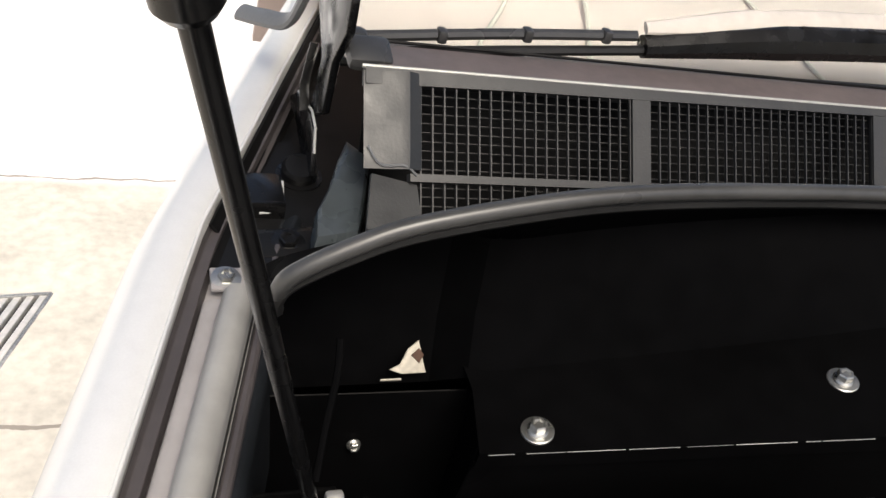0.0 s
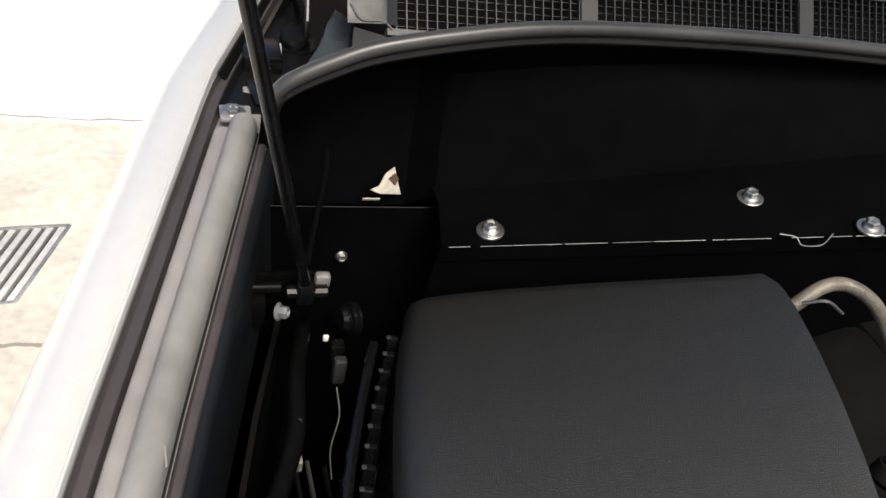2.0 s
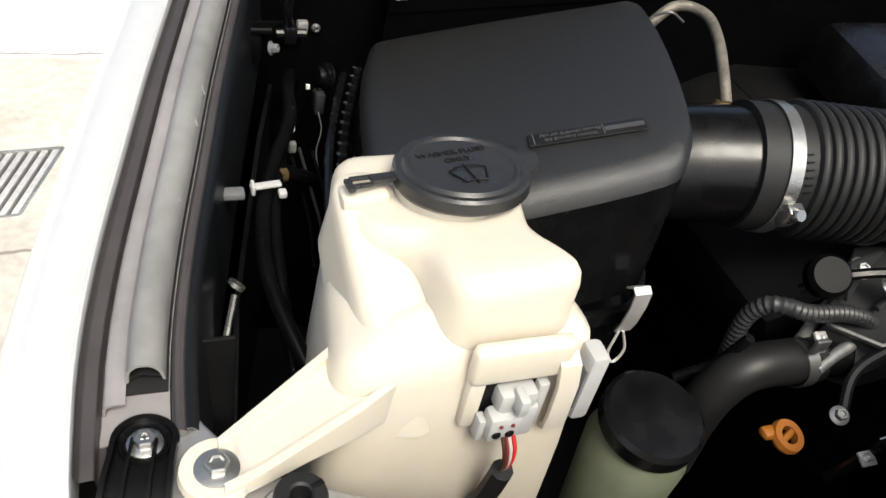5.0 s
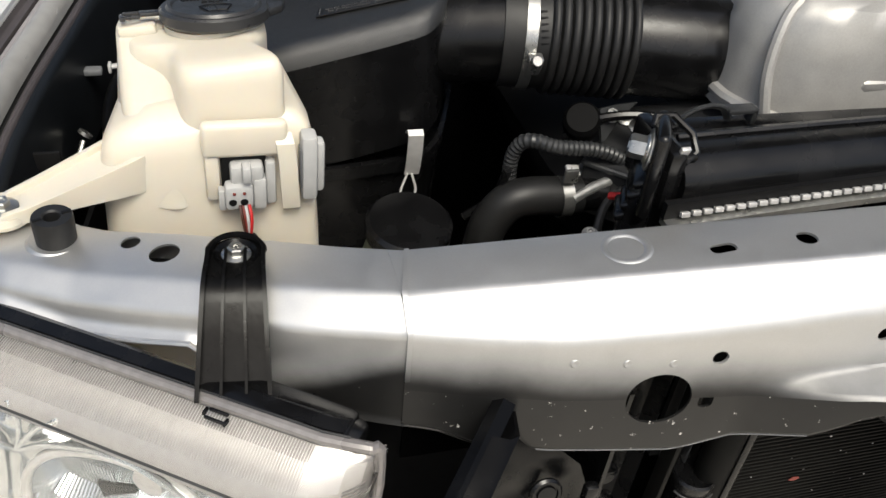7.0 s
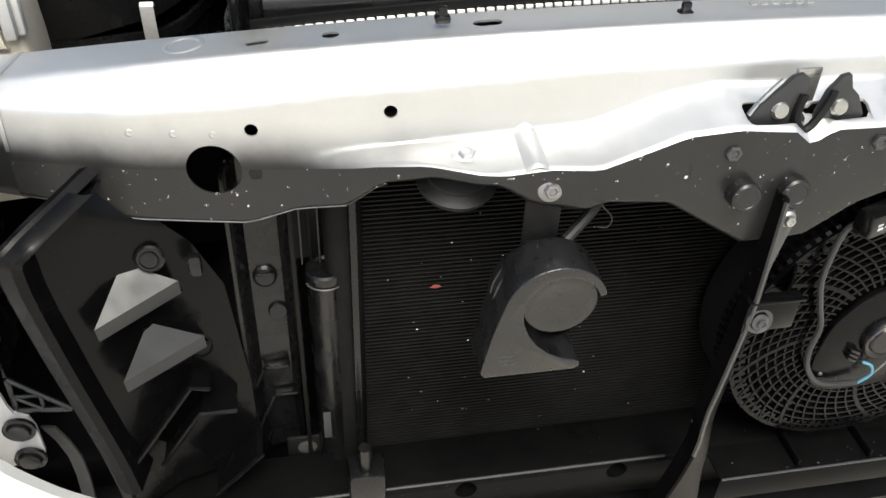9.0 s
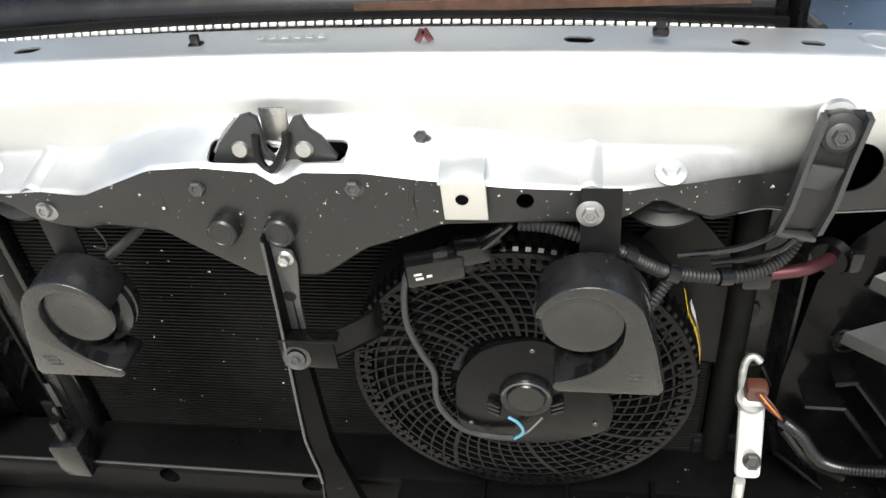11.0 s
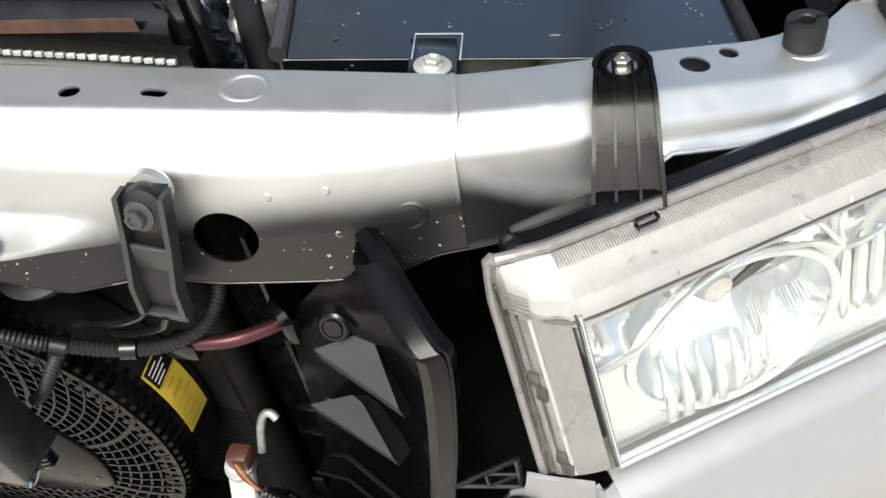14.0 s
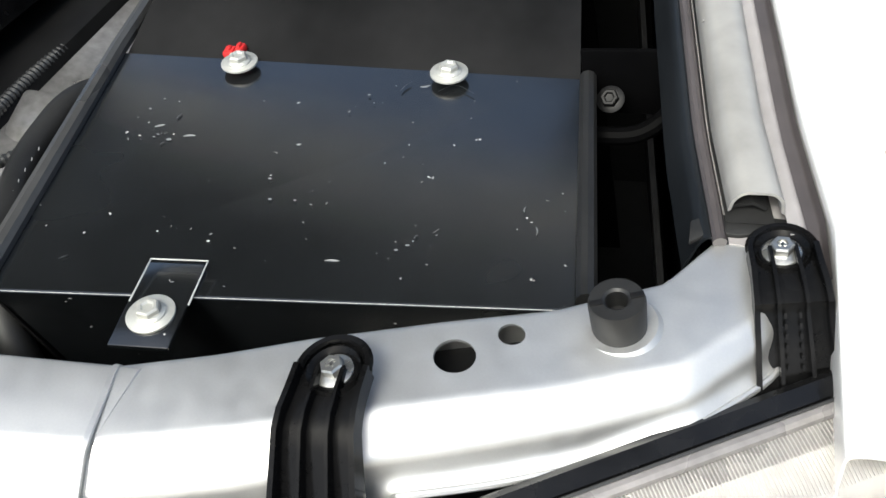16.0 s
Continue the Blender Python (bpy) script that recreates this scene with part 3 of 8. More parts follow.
def build_latch():
    lt = thing("hood_latch", "grey steel hood latch with two rivets in its slot", "hood latch", at=(0.012, -0.17, 1.04))
    part("left_jaw", prism([(-0.034, 1.050), (-0.026, 1.064), (-0.017, 1.073), (-0.007, 1.0845), (0.000, 1.0865), (0.0055, 1.083), (0.0065, 1.070), (0.0065, 1.058), (0.011, 1.052), (0.011, 1.046), (-0.02, 1.044)], 0.005, (0, -0.167, 0), (0, -1, 0), (1, 0, 0), 0.0008), FINGREY, lt)
    part("right_jaw", prism([(0.0185, 1.046), (0.0185, 1.055), (0.0225, 1.072), (0.030, 1.083), (0.036, 1.0845), (0.040, 1.074), (0.047, 1.068), (0.056, 1.052), (0.05, 1.046)], 0.005, (0, -0.167, 0), (0, -1, 0), (1, 0, 0), 0.0008), FINGREY, lt)
    for x in (-0.011, 0.034):
        part("rivet", lathe([(0, 0.003), (0.0052, 0.0025), (0.0068, 0.0)], (x, -0.1722, 1.060), (0, -1, 0.2), 24), ZINC, lt)
    part("cross_plate", bx(0.02, 0.002, 0.026, (0.012, -0.158, 1.071), 0.001), ZINC, lt)
    part("safety_catch", tube([(-0.031, -0.168, 1.055), (-0.022, -0.167, 1.068), (-0.011, -0.166, 1.080)], 0.0022, 8), ZINC, lt)
    part("throat", tube([(0.003, -0.174, 1.072), (0.001, -0.175, 1.057), (0.006, -0.177, 1.047), (0.013, -0.177, 1.049), (0.022, -0.175, 1.064), (0.025, -0.174, 1.074)], 0.0030, 8), MATTBLACK, lt, "black striker guide")
    for x, z in ((-0.045, 1.035), (0.067, 1.036)):
        solid("latch_nut", hexbolt((x, -0.1815, z), (0, -1, 0.1), 0.006, 0.0095, 0.006), RUBBER, "dark hexagon nut below the hood latch", "nut", "latch nuts")
    for x, y, z in ((-0.0315, -0.1955, 1.0037), (0.0089, -0.1926, 1.0022)):
        solid("latch_plug", lathe([(0.0, 0.001), (0.0075, 0.001), (0.0082, 0.0016), (0.0098, 0.0016), (0.0112, 0.0), (0.0116, -0.003), (0.0114, -0.020)], (x, y, z), (0, -1, 0.1), 32), CHIPPED, "round black plug below the hood latch", "plug", "latch plugs")
    solid("support_bolt", hexbolt((-0.227, -0.153, 1.0275), (0, -0.35, 1), 0.006, 0.0105, 0.006), SILVER, "silver painted flanged bolt on the cross member", "bolt", "cross member bolts")
    solid("support_bolt", hexbolt((0.278, -0.154, 1.0285), (0, -0.35, 1), 0.006, 0.0105, 0.006), SILVER, "silver painted flanged bolt on the cross member", "bolt", "cross member bolts")
    solid("dark_bolt", hexbolt((0.110, -0.149, 1.0515), (0, -0.35, 1), 0.0052, 0.0082, 0.006), RUBBER, "dark flanged bolt on the cross member", "bolt")
    for x, y in ((-0.235, -0.090), (-0.059, -0.098), (0.27, -0.092)):
        solid("push_clip", joined(bx(0.011, 0.009, 0.006, (x, y, 1.1005), 0.002), bx(0.007, 0.005, 0.012, (x, y, 1.1035), 0.0015)), BLACK, "small black plastic push clip", "clip", "push clips")
    solid("push_clip", joined(bx(0.005, 0.002, 0.010, (0.1085, -0.106, 1.1085), 0.0006, (0.5, 0, 1)), bx(0.005, 0.002, 0.010, (0.1135, -0.106, 1.1085), 0.0006, (-0.5, 0, 1))), COPPER, "folded brass clip on the cross member", "clip", "push clips")


build_latch()


def arm_sections(s):
    """Plan stations of the outer arm: rear edge, front edge, height, lower edge offset."""
    st = [(0.535, -0.018, 0.5455, -0.0555, 1.0555, 0.085), (0.572, 0.000, 0.592, -0.036, 1.048, 0.076), (0.605, 0.020, 0.640, -0.013, 1.040, 0.0305), (0.66, 0.046, 0.683, 0.008, 1.031, 0.0295),
          (0.705, 0.066, 0.722, 0.027, 1.023, 0.0270), (0.75, 0.092, 0.764, 0.048, 1.019, 0.0185), (0.772, 0.128, 0.790, 0.078, 1.017, 0.0210), (0.778, 0.16, 0.806, 0.112, 1.016, 0.0210)]
    rows = np.array(st)
    t = np.linspace(0, len(st) - 1, 46)
    return [[float(np.interp(u, range(len(st)), rows[:, k])) for k in range(6)] for u in t]


def build_arm(s):
    arm = thing("crossmember_end", "silver steel end of the radiator support beside a headlight", "car body panel", "radiator support arms", at=(s * 0.66, 0.03, 0.98))
    rings = []
    for rx, ry, fx, fy, z, drop in arm_sections(s):
        run = float(np.interp(rx, [0.54, 0.60, 0.66, 0.71, 0.76, 0.78], [0.0195, 0.018, 0.016, 0.014, 0.011, 0.010]))
        d = Vector((fx - rx, fy - ry)).normalized()
        w0 = math.hypot(fx - rx, fy - ry)
        line = fillet([(-0.002, z - 0.03), (0, z), (w0, z - 0.001), (w0 + run, z - run * 0.8), (w0 + run + 0.002, z - drop + 0.004), (w0 + run + 0.005 + 0.004 * (rx > 0.6), z - drop)], 0.004, 4)
        k = min(1.0, max(0.0, (rx - 0.535) / 0.05))
        f = (Vector((-0.10, -1.0)) * (1 - k) + d * k).normalized()
        rings.append([(s * (rx + d.x * min(u, w0) + f.x * max(0.0, u - w0)), ry + d.y * min(u, w0) + f.y * max(0.0, u - w0), w) for u, w in line])
    bm = thick(loft(rings, closed=False), 0.0016)
    beam = part("arm_panel", bm, ARMPAINT, arm)
    cut(beam, [lathe([(0, -0.04), (r, -0.04), (r, 0.04), (0, 0.04)], (s * x, y, 1.03), (0, 0, 1), 28) for x, y, r in ((0.671, 0.0275, 0.0092), (0.691, 0.046, 0.0060))])
    hem = []
    for rx, ry, fx, fy, z, drop in arm_sections(s)[12:]:
        run = float(np.interp(rx, [0.54, 0.60, 0.66, 0.71, 0.76, 0.78], [0.0195, 0.018, 0.016, 0.014, 0.011, 0.010]))
        d = Vector((fx - rx, fy - ry)).normalized()
        u = math.hypot(fx - rx, fy - ry) + run + 0.009
        hem.append((s * (rx + d.x * u), ry + d.y * u, z - drop))
    part("rolled_edge", tube(hem, 0.0018, 8, smooth=False), SILVER, arm)
    # Black sheet added under the arm's holes, standing in for their shade.
    part("dark_hole_backing", thick(loft([[(s * rx, ry, z - 0.022), (s * fx, fy, z - 0.022)] for rx, ry, fx, fy, z, drop in arm_sections(s)], closed=False), 0.001), MATTBLACK, arm)
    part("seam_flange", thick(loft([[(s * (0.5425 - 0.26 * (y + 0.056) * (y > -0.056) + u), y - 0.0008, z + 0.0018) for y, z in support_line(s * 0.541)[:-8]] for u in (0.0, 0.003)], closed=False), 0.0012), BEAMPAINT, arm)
    # rubber hood stop
    st = thing("hood_stop", "grey-black rubber hood stop in a pressed ring", "hood stop", "hood stops", at=(s * 0.735, 0.063, 1.018))
    part("pressed_seat", lathe([(0.010, 0.0), (0.0165, 0.0008), (0.020, -0.003)], (s * 0.735, 0.063, 1.0205), (0, 0, 1), 36), SILVER, st)
    part("buffer", lathe([(0.0120, 0.0), (0.0124, 0.0165), (0.0117, 0.0185), (0.0062, 0.0185), (0.005, 0.0175), (0.005, 0.008), (0, 0.008)], (s * 0.735, 0.062, 1.0205), (0, 0, 1), 32), DARKRUBBER, st)
    for a in (0.4, 0.4 + math.pi):
        part("slot", bx(0.006, 0.0030, 0.0008, (s * 0.735 + 0.0088 * math.cos(a), 0.062 + 0.0088 * math.sin(a), 1.0392), 0.0002, x=(math.cos(a), math.sin(a), 0)), MATTBLACK, st)
    return arm


for s in (-1, 1):
    build_arm(s)


def build_lamp_bracket(s, at, way, length, w=0.0155, label="black ribbed plastic headlight bracket with a flanged screw"):
    """A strap with raised rims and two ribs that comes off the panel and drops to the lamp; way: plan direction to the front."""
    b = thing("lamp_bracket", label, "bracket", "headlight brackets", at=at)
    d = Vector((*way, 0)).normalized()
    e = Vector((-d.y, d.x, 0))
    o = Vector(at)
    k = length / 0.05
    prof = [(0.0, 0.0035), (0.012, 0.0035), (0.021, 0.0030), (0.027, 0.0008), (0.033 * k, -0.0045 * k), (0.046 * k, -0.0185 * k), (0.058 * k, -0.0315 * k), (0.069 * k, -0.0435 * k)]
    line = [o + d * u + Vector((0, 0, z)) for u, z in prof]

    def strip(off, width, up, under=0.0, flare=0.0):
        rings = []
        for i, q in enumerate(line):
            t = (line[min(i + 1, len(line) - 1)] - line[max(i - 1, 0)]).normalized()
            nrm = e.cross(t)
            nrm = nrm if nrm.z > 0 or nrm.dot(d) > 0 else -nrm
            g = 1 + 0.26 * max(0.0, prof[i][0] - 0.012) / 0.057
            c, wd = q + e * off * g, width * (g if flare else 1.0)
            rise = up * (1.0 + 0.35 * (i > 4))
            rings.append([c - e * wd - nrm * under, c + e * wd - nrm * under, c + e * wd + nrm * rise, c - e * wd + nrm * rise])
        return loft(rings)

    part("strap", strip(0, w, 0.0, 0.003, 1.0), BRACKETBLACK, b)
    for off in (-w, w):
        part("rim", strip(off, 0.0012, 0.0060, 0.003), BRACKETBLACK, b)
    for off in (-0.0054, 0.0054):
        part("rib", strip(off, 0.0008, 0.0052, 0.001), BRACKETBLACK, b)
    ring = [o - d * 0.0 + (-d * math.cos(a) + e * math.sin(a)) * w for a in np.linspace(-math.pi / 2, math.pi / 2, 17)]
    part("rounded_end", joined(loft([[q + Vector((0, 0, z)) - d * 0.0 for q in ring] for z in (0.0005, 0.0035)]), tube([q + Vector((0, 0, 0.006)) for q in ring], 0.0020, 6, smooth=False)), BRACKETBLACK, b)
    part("screw", hexbolt(o + Vector((0, 0, 0.0036)), (0, 0, 1), 0.0052, 0.0085, 0.006, cross=True), ZINC, b, "zinc flanged cross-head screw")
    part("dish", lathe([(0, 0.0), (0.0095, 0.0), (0.0118, 0.0024), (0.0126, 0.0)], o + Vector((0, 0, 0.0034)), (0, 0, 1), 32), BRACKETBLACK, b)
    for i, (u, v) in enumerate(((-0.003, 0.045), (0.003, 0.045))):
        for m in range(6):
            g = (0.036 + 0.0036 * m) * k
            q = o + d * g + e * u + Vector((0, 0, 0.0007 - 1.075 * (g - 0.0275)))
            part("relief_mark", bx(0.0012, 0.0024, 0.0006, q, 0, d + Vector((0, 0, 0.93)), e), BRACKETBLACK, b)
    return b


for s in (-1, 1):
    build_lamp_bracket(s, (s * 0.63, 0.0, 1.0435), (s * 0.12, -0.99), 0.05)
    build_lamp_bracket(s, (s * 0.798, 0.113, 1.0185), (s * 0.22, -0.97), 0.043, 0.0138)


# ---- fenders ----
def edge_x(y, s=1):
    if s < 0:
        return float(np.interp(y, [0.02, 0.10, 0.15, 0.18, 0.201, 0.231, 0.264, 0.301, 0.353, 0.402, 0.567, 0.66, 0.70, 1.1], [0.830, 0.8305, 0.8275, 0.824, 0.8205, 0.815, 0.8080, 0.7995, 0.788, 0.777, 0.736, 0.713, 0.702, 0.552]))
    return float(np.interp(y, [0.02, 0.12, 0.19, 0.30, 0.455, 0.66, 0.86, 1.1], [0.8265, 0.8185, 0.8005, 0.7785, 0.7485, 0.7045, 0.6565, 0.6065]))


def edge_z(y):
    return float(np.interp(y, [0.02, 0.12, 0.3, 0.66, 0.9, 1.1], [1.012, 1.030, 1.045, 1.068, 1.085, 1.095]))


def rail_loft(s, y0, y1, line, n=40, closed=False):
    rings = []
    for y in np.linspace(y0, y1, n):
        ex, ez = edge_x(y, s), edge_z(y)
        rings.append([(s * (ex + u), y, ez + w) for u, w in line])
    return loft(rings, closed=closed)


def build_fender(s):
    f = thing("fender", "silver painted front fender beside the engine bay", "car fender", "front fenders", at=(s * 0.80, 0.4, 0.7))
    y1 = 0.640 if s < 0 else 0.655
    skin = fillet([(-0.001, -0.03), (0.0, 0.0), (0.010, 0.003), (0.026, 0.001), (0.040, -0.016), (0.048, -0.06), (0.052, -0.2), (0.054, -0.55)], 0.012, 4)
    part("outer_skin", thick(rail_loft(s, 0.02, 1.05, skin, 50), 0.0012), BODY, f)
    part("crease", tube([(s * (edge_x(y, s) + 0.0012), y, edge_z(y) + 0.0012) for y in np.linspace(0.02, 1.0, 40)], 0.0012, 6, smooth=False), BODY, f)
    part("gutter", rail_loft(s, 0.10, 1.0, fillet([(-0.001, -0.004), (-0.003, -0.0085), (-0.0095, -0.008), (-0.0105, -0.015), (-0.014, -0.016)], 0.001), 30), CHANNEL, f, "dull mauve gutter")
    part("rail_top", thick(rail_loft(s, 0.12, 0.70, [(-0.011, -0.0155), (-0.0225, -0.0125), (-0.0435, -0.0125)], 24), 0.0012), FLANGE, f, "pale mauve rail top")
    lower = 0.10 if s < 0 else 0.034
    wall = fillet([(-0.0435, -0.013), (-0.0438, -0.0165), (-0.0525, -0.010), (-0.056, -0.014), (-0.060, -0.05 * lower / 0.10 - 0.006), (-0.064, -lower)], 0.002)
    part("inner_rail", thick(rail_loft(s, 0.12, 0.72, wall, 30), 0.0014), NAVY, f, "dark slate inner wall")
    # Black sheet put in for the shade of the empty cavity below.
    part("dark_cavity_sheet", thick(rail_loft(s, 0.12, 0.72, [(-0.056, -lower + 0.01), (-0.058, -0.15), (-0.060, -0.45)], 24), 0.0014), PANELBLACK, f)
    part("rail_bead", tube([(s * (edge_x(y, s) - 0.0476), y, edge_z(y) - 0.0100) for y in np.linspace(0.118, 0.70, 30)], 0.0034, 10, smooth=False), CHANNEL, f, "mauve-grey bead")
    part("front_closing", bx(0.11, 0.004, 0.45, (s * 0.80, 0.19, 0.78), 0.002), MATTBLACK, f)
    g = thing("hood_seal", "long weathered grey rubber hood seal on the fender rail", "rubber seal", "hood seals", at=(s * 0.77, 0.4, 1.03))
    y0 = 0.148 if s < 0 else 0.135
    wide = 0.0 if s < 0 else 0.006
    bulb = fillet([(-0.0228 + wide, -0.0075), (-0.0230 + wide, 0.0010), (-0.0275 + wide, 0.0058), (-0.0350, 0.0056), (-0.0405, 0.0), (-0.0420, -0.0075)], 0.004, 3)
    hollow = fillet([(-0.0405, -0.0065), (-0.0390, -0.0005), (-0.0345, 0.0040), (-0.0282 + wide, 0.0042), (-0.0246 + wide, 0.0004), (-0.0245 + wide, -0.0065)], 0.003, 3)
    part("bulb", rail_loft(s, y0, y1, bulb + hollow, 50, closed=True), SEALGREY, g)
    part("inner_web", thick(rail_loft(s, y0 + 0.003, y1, [(-0.0236, -0.0070), (-0.030, -0.0035), (-0.0415, -0.0070)], 20), 0.002), DARKRUBBER, g)
    part("foot", thick(rail_loft(s, y0 - 0.012, y1, fillet([(-0.0122 + 0.6 * wide, -0.014), (-0.0122 + 0.6 * wide, -0.0080), (-0.0170 + wide, -0.0062), (-0.0228 + wide, -0.0068)], 0.002), 20), 0.0014), FLANGE, g, "flat mauve-grey seal foot")
    part("base", thick(rail_loft(s, y0 - 0.004, y1, [(-0.0215, -0.0100), (-0.043, -0.0105)], 20), 0.0014), DARKRUBBER, g)
    if s > 0:
        part("torn_flap", prism([(0.756, 0.131), (0.757, 0.117), (0.766, 0.124), (0.779, 0.1235), (0.792, 0.127), (0.799, 0.126), (0.807, 0.1330), (0.799, 0.1365), (0.777, 0.1375), (0.764, 0.136)], 0.0035, (0, 0, 1.0165), (0, 0, 1), (1, 0, 0), 0.001), DARKRUBBER, g, "torn black rubber flap")
        part("torn_edge", tube([(0.7405, 0.196, 1.004), (0.744, 0.184, 1.001), (0.7465, 0.178, 0.999), (0.754, 0.150, 0.994), (0.7585, 0.132, 0.990)], lambda u: 0.0016 * max(0.25, 1 - 1.6 * abs(u - 0.25)), 6), PALEALLOY, f, "bright torn metal edge")
    for y, u in ((0.34, -0.040), (0.375, -0.0405), (0.27, -0.038)):
        part("scuff", tube([(s * (edge_x(y + d, s) + u + 0.003 * d / 0.01), y + d, edge_z(y) + 0.0012) for d in (-0.006, 0.0, 0.005, 0.010)], 0.0007, 5, flat=0.4), SEALGREY, g)
    return f


for s in (-1, 1):
    build_fender(s)

# ---- firewall and cowl ----
SEALLINE = [(-0.674, 0.585, 1.108), (-0.676, 0.577, 1.122), (-0.670, 0.574, 1.135), (-0.645, 0.576, 1.149), (-0.61, 0.580, 1.161), (-0.54, 0.584, 1.174), (-0.479, 0.588, 1.179), (-0.40, 0.592, 1.180), (-0.30, 0.594, 1.180), (-0.15, 0.592, 1.178), (0.1, 0.59, 1.178),
            (0.4, 0.59, 1.178), (0.61, 0.58, 1.161), (0.70, 0.575, 1.09)]


def build_firewall():
    fw = thing("firewall_panel", "gloss black painted steel bulkhead with a bolted ledge", "bulkhead", at=(0, 0.6, 0.6))
    edge = [(-0.566, 0.529, 1.045), (-0.338, 0.487, 1.087), (-0.15, 0.46, 1.115), (0.05, 0.455, 1.125), (0.62, 0.50, 1.06)]
    back = [(-0.557, 0.574, 1.047), (-0.338, 0.566, 1.089), (-0.15, 0.56, 1.117), (0.05, 0.56, 1.127), (0.62, 0.57, 1.062)]
    c = curve(SEALLINE, 5)
    rings = []
    for q in c:
        zb = float(np.interp(q.x, [-0.72, -0.565, -0.552, -0.338, -0.15, 0.05, 0.62], [1.02, 1.020, 1.046, 1.086, 1.114, 1.124, 1.059]))
        yb = float(np.interp(q.x, [-0.72, -0.565, -0.552, -0.338, -0.15, 0.05, 0.62], [0.608, 0.608, 0.586, 0.566, 0.560, 0.560, 0.570]))
        zt = max(q.z - 0.006, zb + 0.01)
        rings.append([(q.x, q.y, zt), (q.x, max(q.y, yb) + 0.024, zt - 0.3 * (zt - zb)), (q.x, yb + 0.014, zb + 0.3 * (zt - zb)), (q.x, yb, zb), (q.x, yb + 0.03, zb - 0.04)])
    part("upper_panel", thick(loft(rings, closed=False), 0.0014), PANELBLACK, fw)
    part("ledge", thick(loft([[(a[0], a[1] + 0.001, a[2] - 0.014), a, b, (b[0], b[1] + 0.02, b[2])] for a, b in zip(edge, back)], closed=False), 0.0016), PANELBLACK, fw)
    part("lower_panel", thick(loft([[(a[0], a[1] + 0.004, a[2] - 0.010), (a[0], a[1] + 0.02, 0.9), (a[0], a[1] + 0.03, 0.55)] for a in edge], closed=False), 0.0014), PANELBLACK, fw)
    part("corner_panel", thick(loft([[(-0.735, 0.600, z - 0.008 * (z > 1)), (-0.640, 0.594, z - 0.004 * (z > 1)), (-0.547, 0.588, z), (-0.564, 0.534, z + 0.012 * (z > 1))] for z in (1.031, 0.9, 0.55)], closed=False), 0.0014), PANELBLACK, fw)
    part("shelf_edge", tube([(-0.70, 0.5965, 1.0255), (-0.64, 0.5925, 1.028), (-0.547, 0.587, 1.032)], 0.0006, 6, smooth=False), STEELBLACK, fw)
    part("shelf_edge", tube([(-0.547, 0.587, 1.032), (-0.5645, 0.5335, 1.0445)], 0.0005, 6, smooth=False), DARKRUBBER, fw)
    rng = random.Random(3)
    for k in range(3):
        a, b = Vector(edge[k]), Vector(edge[k + 1])
        u = 0.02
        while u < 0.97:
            v = min(1.0, u + rng.uniform(0.03, 0.16))
            part("worn_edge", tube([a.lerp(b, u) + Vector((0, -0.0008, -0.0004)), a.lerp(b, v) + Vector((0, -0.0008, -0.0004))], rng.uniform(0.00012, 0.0003), 5, smooth=False), rng.choice((PALE, ALLOY, ALLOY)), fw)
            u = v + rng.uniform(0.003, 0.03)
    part("edge_notch", tube([(-0.345, 0.4865, 1.090), (-0.335, 0.482, 1.091), (-0.330, 0.478, 1.087), (-0.315, 0.477, 1.088), (-0.305, 0.482, 1.094)], 0.0004, 5), ALLOY, fw)
    # a torn patch in the insulation
    part("torn_patch", prism([(0.002, 0), (0.009, 0.003), (0.014, 0.012), (0.021, 0.017), (0.024, 0.004), (0.026, -0.003), (0.010, -0.003)], 0.0015, (-0.601, 0.603, 1.0355), (0.1, -0.8, 0.6), (1, 0, 0), 0.0004), TORN, fw, "torn pale patch with rust")
    part("rust_spot", prism([(0.016, 0.008), (0.021, 0.012), (0.024, 0.008), (0.021, 0.003)], 0.0008, (-0.601, 0.6018, 1.0367), (0.1, -0.8, 0.6), (1, 0, 0)), RUST, fw)
    part("torn_strip", bx(0.013, 0.001, 0.003, (-0.597, 0.601, 1.0285), 0.0004, (0, -0.5, 1)), TORN, fw)
    part("small_screw", hexbolt((-0.615, 0.590, 0.984), (0, -1, 0.1), 0.0035, 0.0045, 0.004), ZINC, fw)
    seal = thing("cowl_seal", "curved weathered rubber seal along the bulkhead", "rubber seal", at=(0, 0.58, 1.1))
    part("bulb", tube(SEALLINE, lambda u: 0.0028 + 0.0024 * min(1, u * 14), 16, 8, flat=0.95), RUBBER, seal)
    part("grip", tube([Vector(q) + Vector((0, 0.002, -0.0085)) for q in SEALLINE], 0.0038, 8, 6), DARKRUBBER, seal)
    for q in ((-0.531, 0.536, 1.0520), (-0.341, 0.530, 1.0868), (-0.276, 0.482, 1.0985)):
        solid("washer_bolt", hexbolt(q, (-0.18, -0.02, 1), 0.0050, 0.0062, 0.006, washer=0.0095), ZINC, "zinc hexagon bolt on a wide washer", "bolt", "bulkhead bolts")


build_firewall()


